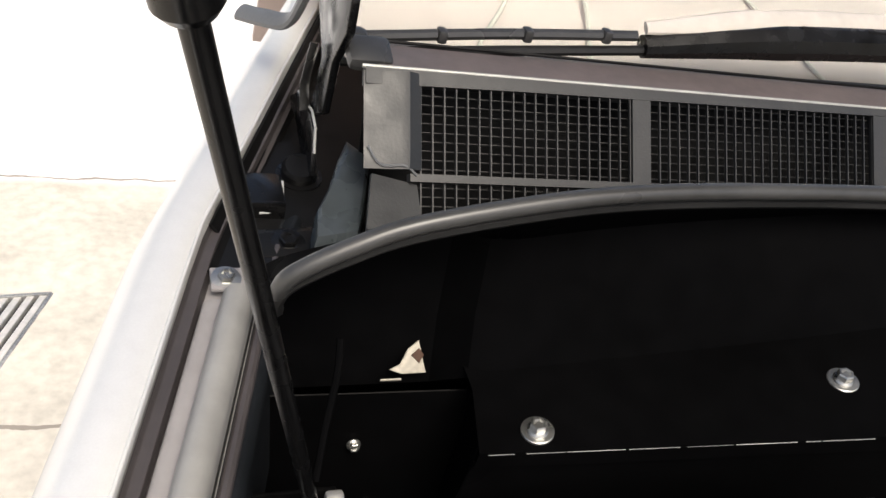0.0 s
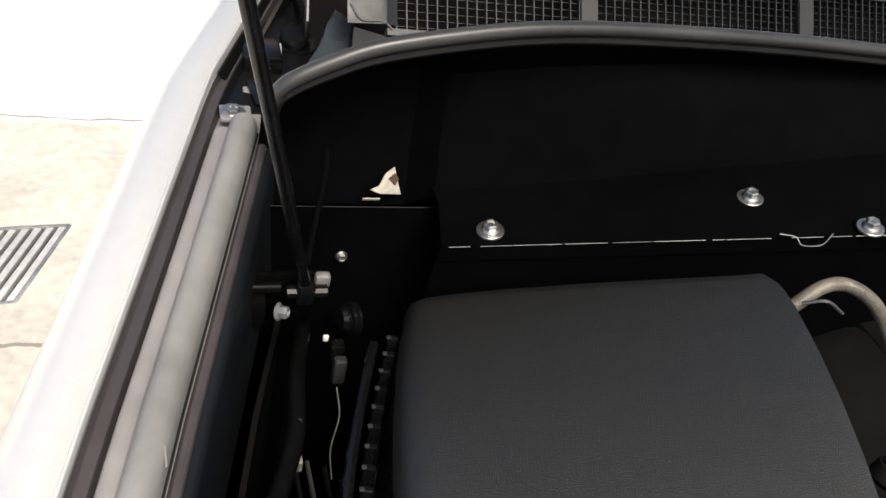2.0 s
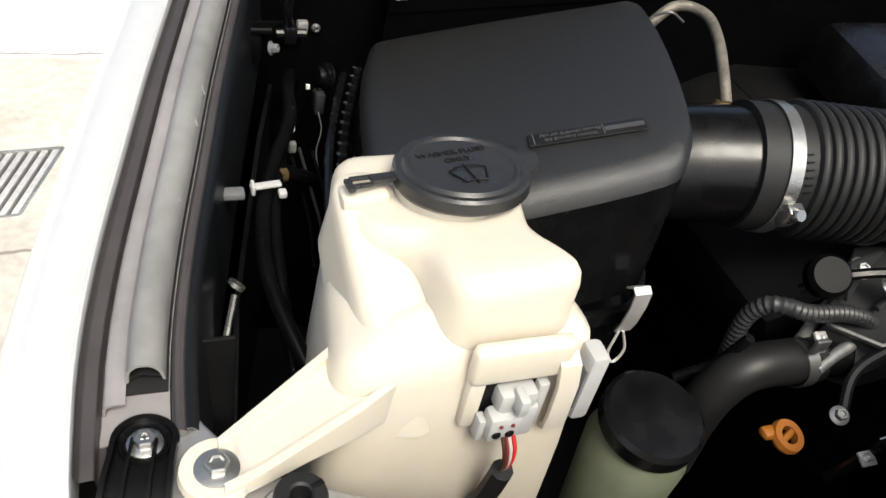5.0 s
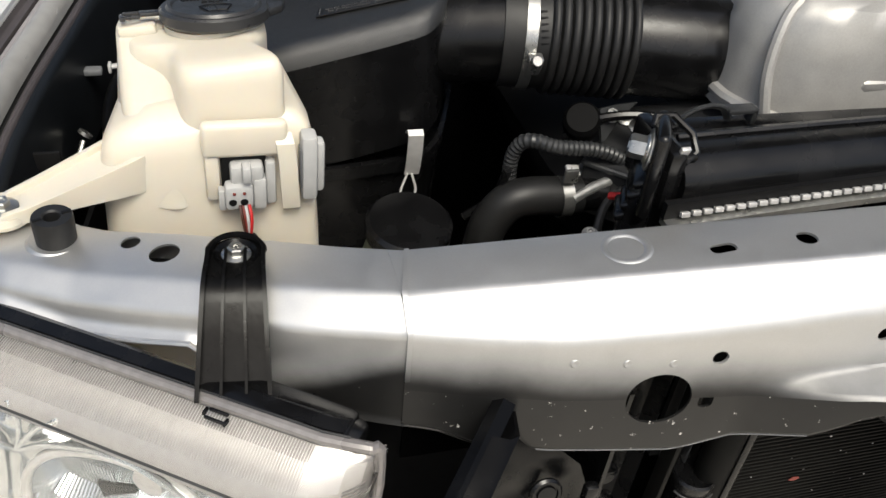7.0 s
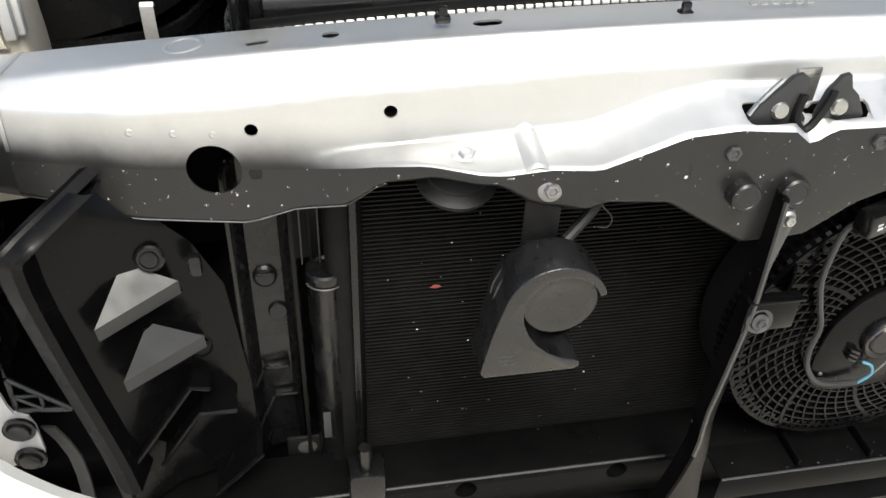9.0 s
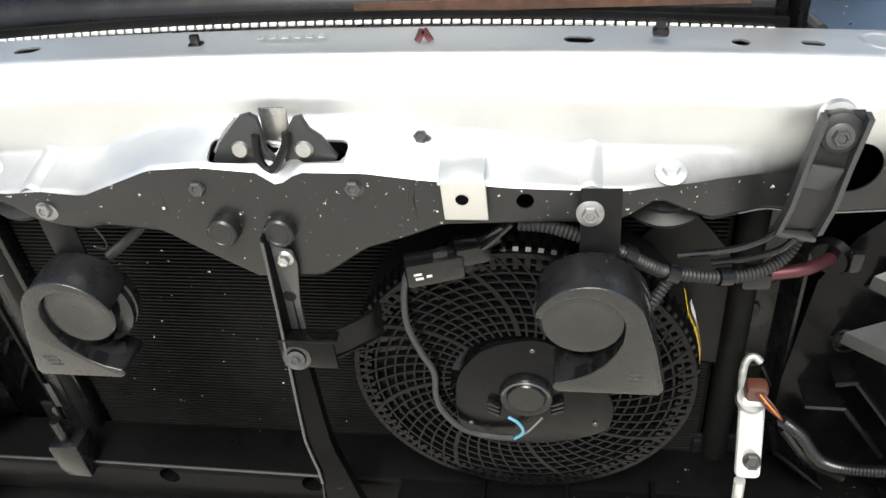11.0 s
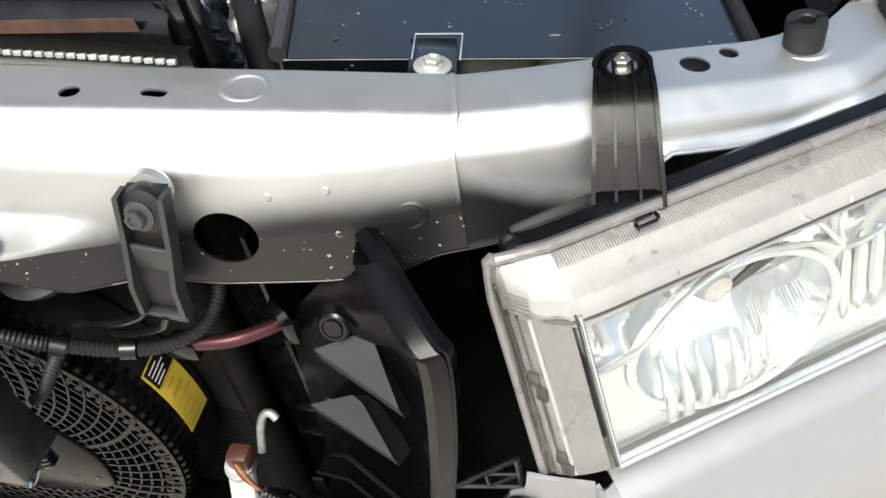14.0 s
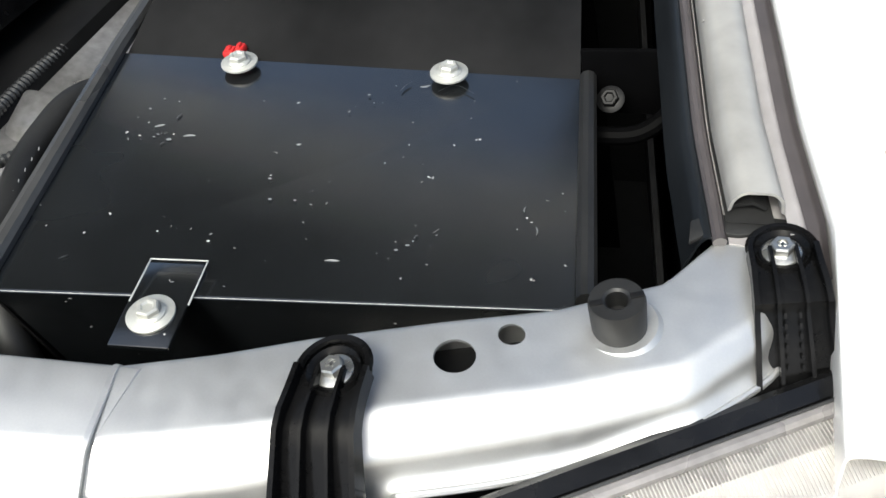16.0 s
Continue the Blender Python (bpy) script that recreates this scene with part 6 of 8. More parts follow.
# ---- headlights ----
def build_headlight(s):
    h = thing("headlight", "clear headlight with chrome reflectors and a fluted top edge", "headlight", "headlights", at=(s * 0.70, -0.03, 0.80))
    d = Vector((1, 0.70, 0)).normalized()
    back = Vector((-d.y, d.x, 0))
    L, heart = 0.29, Vector((0.74, 0.05, 0))

    def side_rim(z):
        return Vector((0.5753 - 0.1634 * (z - 0.92), -0.1284 + 0.1641 * (z - 0.92), z))

    def front_edge(z):
        return Vector((0.6269 - 0.143 * (z - 0.92), -0.1365, z))

    def skin(v, z):
        """The lens in plan: v from -1 at the inner rim over 0 at the front corner to 1 at the outer end."""
        if v >= 0:
            return front_edge(z) + d * (L * v)
        a, c, t = side_rim(z), front_edge(z), v + 1
        m = a.lerp(c, 0.40) + Vector((-0.006, -0.016, 0))
        return a * (1 - t) ** 2 + m * 2 * t * (1 - t) + c * t * t

    def rim(v):
        u = max(v, 0.0)
        r0 = front_edge(0.985) + back * 0.036
        r0.z = 1.0050
        if v >= 0:
            return r0 + d * (L * u) + Vector((0, 0, -0.009 * u))
        t = v + 1
        a, m = Vector((0.5628, -0.1185, 1.0030)), Vector((0.566, -0.1235, 1.0065))
        return a * (1 - t) ** 2 + m * 2 * t * (1 - t) + r0 * t * t

    def roll(v, t):
        """Over the rounded top: t from 0 at the rim to 1 at the upright face."""
        a, b = rim(v), skin(v, 0.972)
        m = skin(v, 1.000).lerp(Vector((a.x, a.y, 1.0)), 0.16)
        m.z = 1.0015 - 0.006 * max(v, 0)
        return a * (1 - t) ** 2 + m * 2 * t * (1 - t) + b * t * t

    def inward(q, off):
        n = Vector((heart.x - q.x, heart.y - q.y, 0)).normalized()
        return q + (back * 0.6 + n * 0.4) * off - Vector((0, 0, off * 0.5 * (q.z > 0.98)))

    def m(q):
        return Vector((s * q.x, q.y, q.z))

    vs = [-1 + k / 12 for k in range(12)] + [k / 26 for k in range(27)]
    rolls = (0.0, 0.15, 0.3, 0.45, 0.6, 0.8)
    zs = (0.972, 0.94, 0.90, 0.86, 0.838)
    part("lens", thick(loft([[m(roll(v, t)) for t in rolls] + [m(skin(v, z)) for z in zs] + [m(inward(skin(v, 0.829), 0.012))] for v in vs], closed=False), 0.0022), LENS, h, "clear plastic lens")
    path = [rim(v) for v in vs[::-1] if v > -0.72] + [side_rim(z) + Vector((0.0008, 0, 0)) for z in (0.975, 0.955, 0.92, 0.88, 0.832)]
    part("lens_rim", tube([m(q) for q in path], 0.0036, 10, 2), RIMBAND, h, "smoky lens rim")
    part("rim_hem", tube([m(q + Vector((0, 0, 0.0034)) + back * 0.002) for q in path[:30]], 0.0008, 6, smooth=False), FINGREY, h)
    part("inner_rim", tube([m(inward(skin(-0.80, z), 0.002)) for z in (0.992, 0.96, 0.92, 0.88, 0.834)], 0.0011, 8, 4), SIDEBAND, h)
    # smoky and pale bands behind the lens
    upright = (0.980, 0.955, 0.92, 0.88, 0.834)
    part("side_bezel", thick(loft([[m(inward(skin(v, z), 0.005)) for z in upright] for v in vs if -0.95 < v < -0.30], closed=False), 0.0014), RIMBAND, h, "smoky side wall")
    part("pale_band", thick(loft([[m(inward(skin(v, z), 0.004)) for z in upright] for v in vs if -0.45 < v < -0.02], closed=False), 0.0012), RIMBAND, h, "smoky frosted band")
    part("rear_band", thick(loft([[m(inward(roll(v, t), 0.0052)) for t in (0.03, 0.18, 0.34)] for v in vs if v > -0.95], closed=False), 0.0010), RIMBAND, h, "smoky rear band")
    part("top_bezel", thick(loft([[m(inward(roll(v, t), 0.0044)) for t in (0.30, 0.5, 0.72, 1.0)] for v in vs if v > -0.62], closed=False), 0.0012), TOPBEZEL, h, "pale top band")
    part("corner_band", thick(loft([[m(inward(roll(v, t), 0.0062)) for t in (0.05, 0.3, 0.5, 0.72, 1.0)] + [m(inward(skin(v, 0.958), 0.0070))] for v in vs if v < -0.40], closed=False), 0.0010), RIMBAND, h, "smoky corner band")
    for v, r in ((-0.72, 0.0013), (-0.58, 0.0010), (-0.44, 0.0013)):
        part("side_rib", tube([m(inward(skin(v, z), 0.0035)) for z in (0.975, 0.93, 0.88, 0.836)], r, 6, 3), SIDEBAND if v < -0.5 else FROST, h)
    for v, z in ((-0.60, 0.925), (-0.55, 0.853)):
        part("lamp_clip", joined(*[bx(0.0075, 0.003, 0.013, m(inward(skin(v + 0.05 * k, z - 0.012 * k), 0.003)), 0.0014, x=(s * 1, -0.4, 0)) for k in (0, 1)]), SIDEBAND, h)
    for k in range(26):
        z = 0.992 - 0.0026 * k
        part("side_flute", tube([m(inward(skin(v, z), 0.0034)) for v in (-0.66, -0.52, -0.40)], 0.0005, 4, smooth=False), RIMBAND, h)
    for k in range(230):
        v = -0.34 + 1.33 * (k + 0.5) / 230
        part("top_flute", tube([m(inward(roll(v, t), 0.0032)) for t in (0.10, 0.30, 0.50, 0.66)], 0.00034, 4, smooth=False), TOPBEZEL, h)

    def spot(u, w, out=0.0):
        return m(skin(u, 0.838 + 0.140 * w) + back * (0.010 - out))

    bowls = ((0.34, 0.46, 0.25, 0.42, 0.050), (0.40, 0.93, 0.17, 0.15, 0.024), (0.80, 0.52, 0.20, 0.36, 0.034), (0.78, 0.95, 0.17, 0.18, 0.022), (0.10, 0.84, 0.10, 0.22, 0.020))
    rows = []
    for u in np.linspace(0.004, 1, 70):
        row = []
        for w in np.linspace(0, 1, 44):
            deep = 0.002
            for cu, cw, ru, rw, dd in bowls:
                e = ((u - cu) / ru) ** 2 + ((w - cw) / rw) ** 2
                if e < 1:
                    deep += dd * (1 - e) ** 0.6
            row.append(spot(u, w, -deep))
        rows.append(row)
    part("reflector", thick(loft(rows, closed=False), 0.002), CHROME, h, "chrome reflector bowls")
    part("bowl_ring", tube([spot(0.34 + 0.255 * math.cos(t), 0.46 + 0.43 * math.sin(t), 0.0) for t in np.linspace(0, 2 * math.pi, 48)], 0.0030, 8, smooth=False), FROST, h)
    # hanging flutes over the lower half of the main bowl and across the outer one
    for k in range(7):
        u = 0.155 + 0.043 * k
        foot = 0.05 + 0.012 * (k - 3) ** 2 * 0.4 + 0.012 * k
        part("flute", tube([spot(u, foot, 0.001), spot(u + 0.004, 0.24, 0.002), spot(u + 0.008, 0.46, -0.006)], lambda t: 0.0046 * (1 - 0.75 * max(0.0, 2.2 * t - 1.2)), 10, 4), CHROME, h)
        part("flute_foot", lathe([(0, 0.003), (0.003, 0.0022), (0.0046, 0.0), (0.003, -0.002), (0, -0.003)], spot(u, foot, 0.001), (s * -back.x, -back.y, 0), 12), CHROME, h)
    for k in range(8):
        u = 0.62 + 0.044 * k
        part("flute", tube([spot(u, 0.20 + 0.02 * k, -0.002), spot(u + 0.006, 0.44, -0.006), spot(u + 0.012, 0.70, -0.006)], lambda t: 0.0054 * (1 - 0.8 * (2 * t - 1) ** 4), 10, 5), CHROME, h)
    for k in range(18):
        u = 0.42 + 0.0085 * k
        part("fine_flute", tube([spot(u, 0.20 + 0.010 * k, -0.012), spot(u + 0.004, 0.40, -0.024), spot(u + 0.008, 0.62, -0.016)], 0.0010, 6, smooth=False), CHROME, h)
    part("bulb_shield", lathe([(0.0, 0.022), (0.010, 0.020), (0.013, 0.012), (0.013, 0.0)], spot(0.34, 0.62, -0.036), (s * -back.x, -back.y, 0), 24), FROST, h)
    part("shield_blade", prism([(0, 0), (0.034, 0.014), (0.030, 0.026), (0.004, 0.008)], 0.002, spot(0.36, 0.56, -0.020), (s * -back.x, -back.y, 0), (s * d.x, d.y, 0)), RUBBER, h)
    part("amber_bulb", lathe([(0, 0.012), (0.003, 0.010), (0.0045, 0.005), (0.004, 0)], spot(0.13, 0.84, -0.020), (s * -back.x, -back.y, 0), 20), BRONZE, h)
    part("divider", tube([spot(0.0, 0.60, 0.0), spot(0.10, 0.64, 0.002), spot(0.22, 0.84, 0.003), spot(0.36, 0.93, 0.003), spot(0.52, 0.84, 0.003), spot(0.62, 0.72, 0.003), spot(0.80, 0.78, 0.003), spot(1.0, 0.82, 0.0)], 0.0022, 8), CHROME, h)
    part("prong", tube([spot(0.50, 1.0, 0.002), spot(0.545, 0.92, 0.004), spot(0.60, 0.74, 0.003)], 0.0020, 8), CHROME, h)
    part("prong", tube([spot(0.62, 1.0, 0.002), spot(0.59, 0.90, 0.004), spot(0.60, 0.74, 0.003)], 0.0018, 8), CHROME, h)
    part("inner_edge", tube([m(inward(skin(0.0, z), 0.003)) for z in (0.984, 0.93, 0.88, 0.836)], 0.0013, 8), CHROME, h)
    part("edge_line", tube([m(inward(skin(-0.03, z), 0.0025)) for z in (0.984, 0.93, 0.88, 0.836)], 0.0008, 6), RUBBER, h)
    part("lower_edge", tube([spot(u, -0.02, 0.006) for u in np.linspace(0, 1, 8)], 0.0045, 8), CHROME, h)
    part("bezel_line", tube([m(inward(skin(u, 0.978), 0.002)) for u in np.linspace(-0.3, 1.0, 16)], 0.0009, 6), RUBBER, h)
    # black housing behind the rim, with its clips and the block that carries the bracket
    hs = [[m(rim(v) + back * a + Vector((0, 0, z))) for a, z in ((0.003, -0.004), (0.004, 0.0035), (0.012, 0.0045), (0.016, 0.002), (0.019, -0.02), (0.03, -0.12))] for v in vs if v >= -0.2]
    part("housing", thick(loft(hs, closed=False), 0.002), BLACK, h)
    part("inner_block", joined(bx(0.090, 0.026, 0.018, (s * 0.616, -0.078, 0.9985), 0.005, x=(0.82, s * 0.57, 0)), bx(0.030, 0.020, 0.020, (s * 0.585, -0.098, 0.995), 0.006, x=(0.82, s * 0.57, 0))), BLACK, h)
    part("inner_wall", bx(0.004, 0.10, 0.17, (s * 0.592, -0.06, 0.90), 0.001), BLACK, h)
    for x, y, z in ((0.6500, -0.0815, 1.0045), (0.7733, 0.0222, 0.9925)):
        part("housing_clip", joined(bx(0.012, 0.002, 0.002, (s * x, y - 0.003, z), 0.001, x=(s * d.x, d.y, 0)), bx(0.012, 0.002, 0.002, (s * (x - 0.003), y + 0.002, z), 0.001, x=(s * d.x, d.y, 0)), bx(0.002, 0.005, 0.003, (s * (x - 0.006), y - 0.006, z), 0.001, x=(s * d.x, d.y, 0)), bx(0.002, 0.005, 0.003, (s * (x + 0.004), y + 0.004, z), 0.001, x=(s * d.x, d.y, 0))), BLACK, h)
    return h


for s in (-1, 1):
    build_headlight(s)


def build_bumper(s):
    """Body-coloured panel below and outside the lamp."""
    b = thing("bumper_corner", "silver painted bumper corner under a headlight", "car bumper", "bumper corners", at=(s * 0.75, -0.05, 0.5))
    plan = [(0.634, -0.138), (0.66, -0.121), (0.72, -0.079), (0.80, -0.023), (0.86, 0.022), (0.895, 0.08), (0.905, 0.25)]
    c = curve([(x, y, 0) for x, y in plan], 5)
    prof = fillet([(-0.03, 0.824), (0.004, 0.824), (0.018, 0.817), (0.024, 0.806), (0.050, 0.770), (0.066, 0.70), (0.068, 0.60), (0.03, 0.40)], 0.010)
    rings = []
    for i, q in enumerate(c):
        t = (c[min(i + 1, len(c) - 1)] - c[max(i - 1, 0)]).normalized()
        n = Vector((t.y, -t.x, 0))
        rings.append([(s * (q + n * off).x, (q + n * off).y, z) for off, z in prof])
    part("skin", thick(loft(rings, closed=False), 0.003), BUMPER, b)
    gap = [Vector((s * 0.735, -0.118, 0.768)), Vector((s * 0.742, -0.108, 0.782)), Vector((s * 0.765, -0.090, 0.786)), Vector((s * 0.83, -0.044, 0.788))]
    part("panel_gap", tube(gap, 0.0014, 6), MATTBLACK, b)
    edge = [(0.564, 0.768, 0.798), (0.567, 0.757, 0.810), (0.5765, 0.756, 0.816), (0.579, 0.756, 0.824), (0.5805, 0.756, 0.838), (0.597, 0.753, 0.835), (0.614, 0.750, 0.832), (0.624, 0.748, 0.830)]
    flat = lambda x: -0.151 if x < 0.595 else -0.151 + 0.1 * (x - 0.595)
    t = part("mount_tab", thick(loft([[(s * x, flat(x), lo + (hi - lo) * u) for u in (0.0, 0.5, 1.0)] for x, lo, hi in edge], closed=False), 0.003), BUMPER, b, "pale painted mounting tab")
    col = [(s * 0.624, flat(0.624), 0.748 + 0.082 * u) for u in np.linspace(1, 0, 9)]
    first = [Vector(q) for q in rings[0]]
    side = []
    for _, _, z in col:
        z = min(z, 0.8235)
        for q0, q1 in zip(first, first[1:]):
            if q1.z <= z <= q0.z and q0.z - q1.z > 1e-6:
                side.append(q0.lerp(q1, (q0.z - z) / (q0.z - q1.z)))
                break
        else:
            side.append(Vector((first[1].x, first[1].y, z)))
    part("tab_bend", thick(loft([[Vector(a).lerp(b, t) + Vector((0, -0.006 * math.sin(math.pi * t), 0)) for a, b in zip(col, side)] for t in (0, 0.2, 0.5, 0.8, 1.0)], closed=False), 0.003), BUMPER, b)
    hem = curve([(0.668, -0.190, 0.838), (0.640, -0.189, 0.826), (0.600, -0.181, 0.799), (0.580, -0.180, 0.772), (0.553, -0.180, 0.742), (0.519, -0.180, 0.716), (0.477, -0.180, 0.688), (0.43, -0.182, 0.664)], 5)
    part("cover_edge", thick(loft([[(s * (q.x + u), q.y + v, q.z + w) for u, v, w in ((-0.002, 0.012, -0.006), (0.0, 0.0, 0.0), (0.005, -0.008, -0.001), (0.016, -0.040, -0.022), (0.022, -0.07, -0.10))] for q in hem], closed=False), 0.003), BODY, b, "silver bumper cover edge")
    for z in (0.800, 0.7645):
        part("tab_bolt", lathe([(0.0125, 0.0), (0.0125, 0.003), (0.0105, 0.004), (0.0085, 0.003), (0.008, 0.006), (0, 0.007)], (s * 0.5755, -0.1525, z), (0, -1, 0), 24), BLACK, t)


for s in (-1, 1):
    build_bumper(s)


def build_wheel(s):
    """Front wheel below the fender."""
    w = thing("wheel", "black road wheel standing under the fender", "wheel", "wheels", at=(s * 0.74, 0.62, GZ))
    part("tyre", lathe([(0.20, -0.10), (0.33, -0.11), (0.365, -0.08), (0.37, 0.0), (0.365, 0.08), (0.33, 0.11), (0.20, 0.10)], (s * 0.74, 0.62, GZ + 0.37), (1, 0, 0), 48), DARKRUBBER, w)
    part("rim", lathe([(0.0, 0.03), (0.12, 0.02), (0.20, 0.06), (0.205, -0.06), (0.0, -0.05)], (s * 0.74, 0.62, GZ + 0.37), (s, 0, 0), 40), ALLOY, w)


for s in (-1, 1):
    build_wheel(s)

# ---- engine bay: passenger side ----
def lettering(text, size):
    """Raised letters, centred, in the plane z = 0."""
    cu = bpy.data.curves.new("lettering", "FONT")
    cu.body, cu.size, cu.align_x, cu.extrude = text, size, "CENTER", 0.0004
    tmp = bpy.data.objects.new("t", cu)
    scene.collection.objects.link(tmp)
    me = bpy.data.meshes.new_from_object(tmp.evaluated_get(bpy.context.evaluated_depsgraph_get()))
    bpy.data.objects.remove(tmp)
    bm = bmesh.new()
    bm.from_mesh(me)
    bpy.data.meshes.remove(me)
    return bm


def build_air_box():
    a = thing("air_box", "black grained plastic air filter box with a relief label", "air filter box", at=(-0.5, 0.35, 0.8))
    zt = lambda x, y: 1.05 + 0.3 * (x + 0.58) - 0.17 * (y - 0.29) + 0.011 * (1 - ((y - 0.36) / 0.14) ** 2)
    top = [(-0.645, 0.29), (-0.622, 0.40), (-0.588, 0.505), (-0.56, 0.520), (-0.40, 0.462), (-0.375, 0.448), (-0.385, 0.40), (-0.43, 0.27), (-0.455, 0.222), (-0.49, 0.212), (-0.62, 0.228), (-0.64, 0.245)]
    cx, cy = -0.51, 0.36
    rings = []
    for k, (f, drop) in enumerate(((0.5, 0.0), (0.75, 0.0), (0.88, -0.0010), (0.95, 0.0), (0.985, 0.006), (1.0, 0.016), (1.01, 0.05), (1.02, 0.11))):
        rings.append([(cx + (x - cx) * f, cy + (y - cy) * f, (zt(cx + (x - cx) * f, cy + (y - cy) * f) - drop)) for x, y in [(p.x, p.y) for p in curve([(x, y, 0) for x, y in top + top[:1]], 4)[:-1]]])
    part("lid", loft(rings[:6]), GRAINED, a, angle=50)
    # Same lid, but its flank's shade is put into a darker material.
    part("shaded_skirt", loft(rings[5:], caps=False), BLACK, a, "lid skirt in a darker plastic that paints its shade", angle=50)
    rim = []
    base = [(p.x, p.y) for p in curve([(x, y, 0) for x, y in top + top[:1]], 4)[:-1]]
    for f, drop in ((1.02, 0.10), (1.06, 0.10), (1.06, 0.112), (1.02, 0.112)):
        rim.append([(cx + (x - cx) * f, cy + (y - cy) * f, zt(x, y) * 0.5 + 0.5 * 1.05 - drop) for x, y in base])
    part("flange", loft(rim + rim[:1], caps=False), BLACK, a)
    part("lower_case", loft([[(cx + (x - cx) * f, cy + (y - cy) * f, z) for x, y in base] for f, z in ((1.02, 0.955), (0.98, 0.85), (0.9, 0.70))]), BLACK, a)
    for k in range(17):
        u = k / 16
        q = Vector((-0.665 + 0.062 * u - 0.008 * math.sin(3.1 * u), 0.27 + 0.222 * u, 0.996))
        part("side_rib", bx(0.0065, 0.0042, 0.03, q + Vector((0.0045, 0, -0.012)), 0.001, x=(0.93, -0.25, 0)), BLACK, a)
        part("clip_tip", bx(0.003, 0.003, 0.0016, q + Vector((0.001, 0, 0.003)), 0.0006), COWLGREY, a)
    part("side_rail", tube([(-0.672 + 0.062 * u - 0.008 * math.sin(3.1 * u), 0.26 + 0.235 * u, 0.99) for u in np.linspace(0, 1, 10)], 0.0035, 8), BLACK, a)
    # relief label
    n = Vector((-0.3, 0.075, 1)).normalized()
    lx = (Vector((-0.4705, 0.2575, zt(-0.4705, 0.2575))) - Vector((-0.5445, 0.2738, zt(-0.5445, 0.2738)))).normalized()
    o = Vector((-0.5075, 0.2657, zt(-0.5075, 0.2657) + 0.0016))
    ly = n.cross(lx)
    lab = part("relief_label", bx(0.079, 0.0135, 0.0012, o, 0.0005, n, lx), RELIEF, a)
    lm = axes(n, lx)
    for text, r in (("FOR AIR CLEANER SERVICE", 0.0012), ("SEE OWNER'S MANUAL", -0.0040)):
        bm = lettering(text, 0.0034)
        bm.transform(Matrix.Translation(o + lx * -0.011 + ly * r + n * 0.0011) @ lm)
        part("lettering", bm, DIMPRINT, lab)
    part("letter_bar", bx(0.026, 0.004, 0.0008, o + lx * 0.025 + n * 0.001, 0, n, lx), DIMPRINT, lab)
    part("letter_bar", bx(0.001, 0.011, 0.0008, o + lx * 0.011 + n * 0.001, 0, n, lx), DIMPRINT, lab)
    part("letter_bar", bx(0.001, 0.011, 0.0008, o + lx * -0.036 + n * 0.001, 0, n, lx), DIMPRINT, lab)
    # outlet
    part("outlet", tube([(-0.475, 0.268, 1.046), (-0.43, 0.260, 1.058), (-0.385, 0.245, 1.066)], lambda u: 0.036 + 0.006 * min(1, u * 1.8), 28, 6), GLOSSPLASTIC, a)
    # spring clip at the front
    c = part("spring_clip", joined(thick(loft([[(-0.4805, y, z), (-0.4675, y, z)] for y, z in ((0.2005, 1.000), (0.1935, 1.006), (0.1885, 1.003), (0.188, 0.990), (0.190, 0.972), (0.193, 0.962))], closed=False), 0.0012), tube([(-0.478, 0.192, 0.964), (-0.484, 0.187, 0.948), (-0.478, 0.185, 0.939), (-0.471, 0.187, 0.949), (-0.474, 0.192, 0.963)], 0.0011, 6)), PALEALLOY, a, "bright spring steel clip")


build_air_box()


def build_intake():
    h = thing("intake_hose", "black corrugated rubber intake hose with a steel clamp", "intake hose", at=(-0.3, 0.23, 1.0))
    part("cuff", tube([(-0.393, 0.2465, 1.066), (-0.352, 0.2365, 1.067)], 0.0455, 32, smooth=False), DARKRUBBER, h)
    prof = [(-0.348, 0.0475)]
    rings = []
    d = Vector((-0.284, 0.220, 1.067)) - Vector((-0.350, 0.236, 1.067))
    o = Vector((-0.357, 0.2375, 1.067))
    m = axes(d)
    L = d.length + 0.006
    prof = []
    nb = 9
    for k in range(nb * 6 + 1):
        u = k / (nb * 6)
        prof.append((0.0450 + 0.0050 * abs(math.sin(u * nb * math.pi)) ** 0.45, u * L))
    part("bellows", lathe(prof, o, d, 40), DARKRUBBER, h)
    part("pipe", tube([(-0.290, 0.2215, 1.067), (-0.23, 0.207, 1.067), (-0.12, 0.19, 1.066)], 0.0455, 32), BLACK, h)
    cl = part("clamp", lathe([(0.0462, -0.0048), (0.0472, -0.0048), (0.0472, 0.0048), (0.0462, 0.0048)], (-0.372, 0.2415, 1.0665), d, 48), ZINC, h, "perforated steel hose clamp")
    part("clamp_screw", joined(bx(0.013, 0.010, 0.018, (-0.380, 0.193, 1.062), 0.002, (0, -0.4, 1)), lathe([(0, 0.006), (0.004, 0.006), (0.005, 0.004), (0.005, 0)], (-0.381, 0.188, 1.066), (0, -0.8, 0.6), 12)), ZINC, cl)
    for k in range(6):
        a = 0.25 + 0.11 * k
        q = Vector((-0.372, 0.2415, 1.0665)) + Vector((0, -math.cos(a), math.sin(a))) * 0.0474
        part("clamp_slot", bx(0.006, 0.0012, 0.0006, q, 0, (0, -math.cos(a), math.sin(a)), (1, 0, 0)), MATTBLACK, cl)


build_intake()


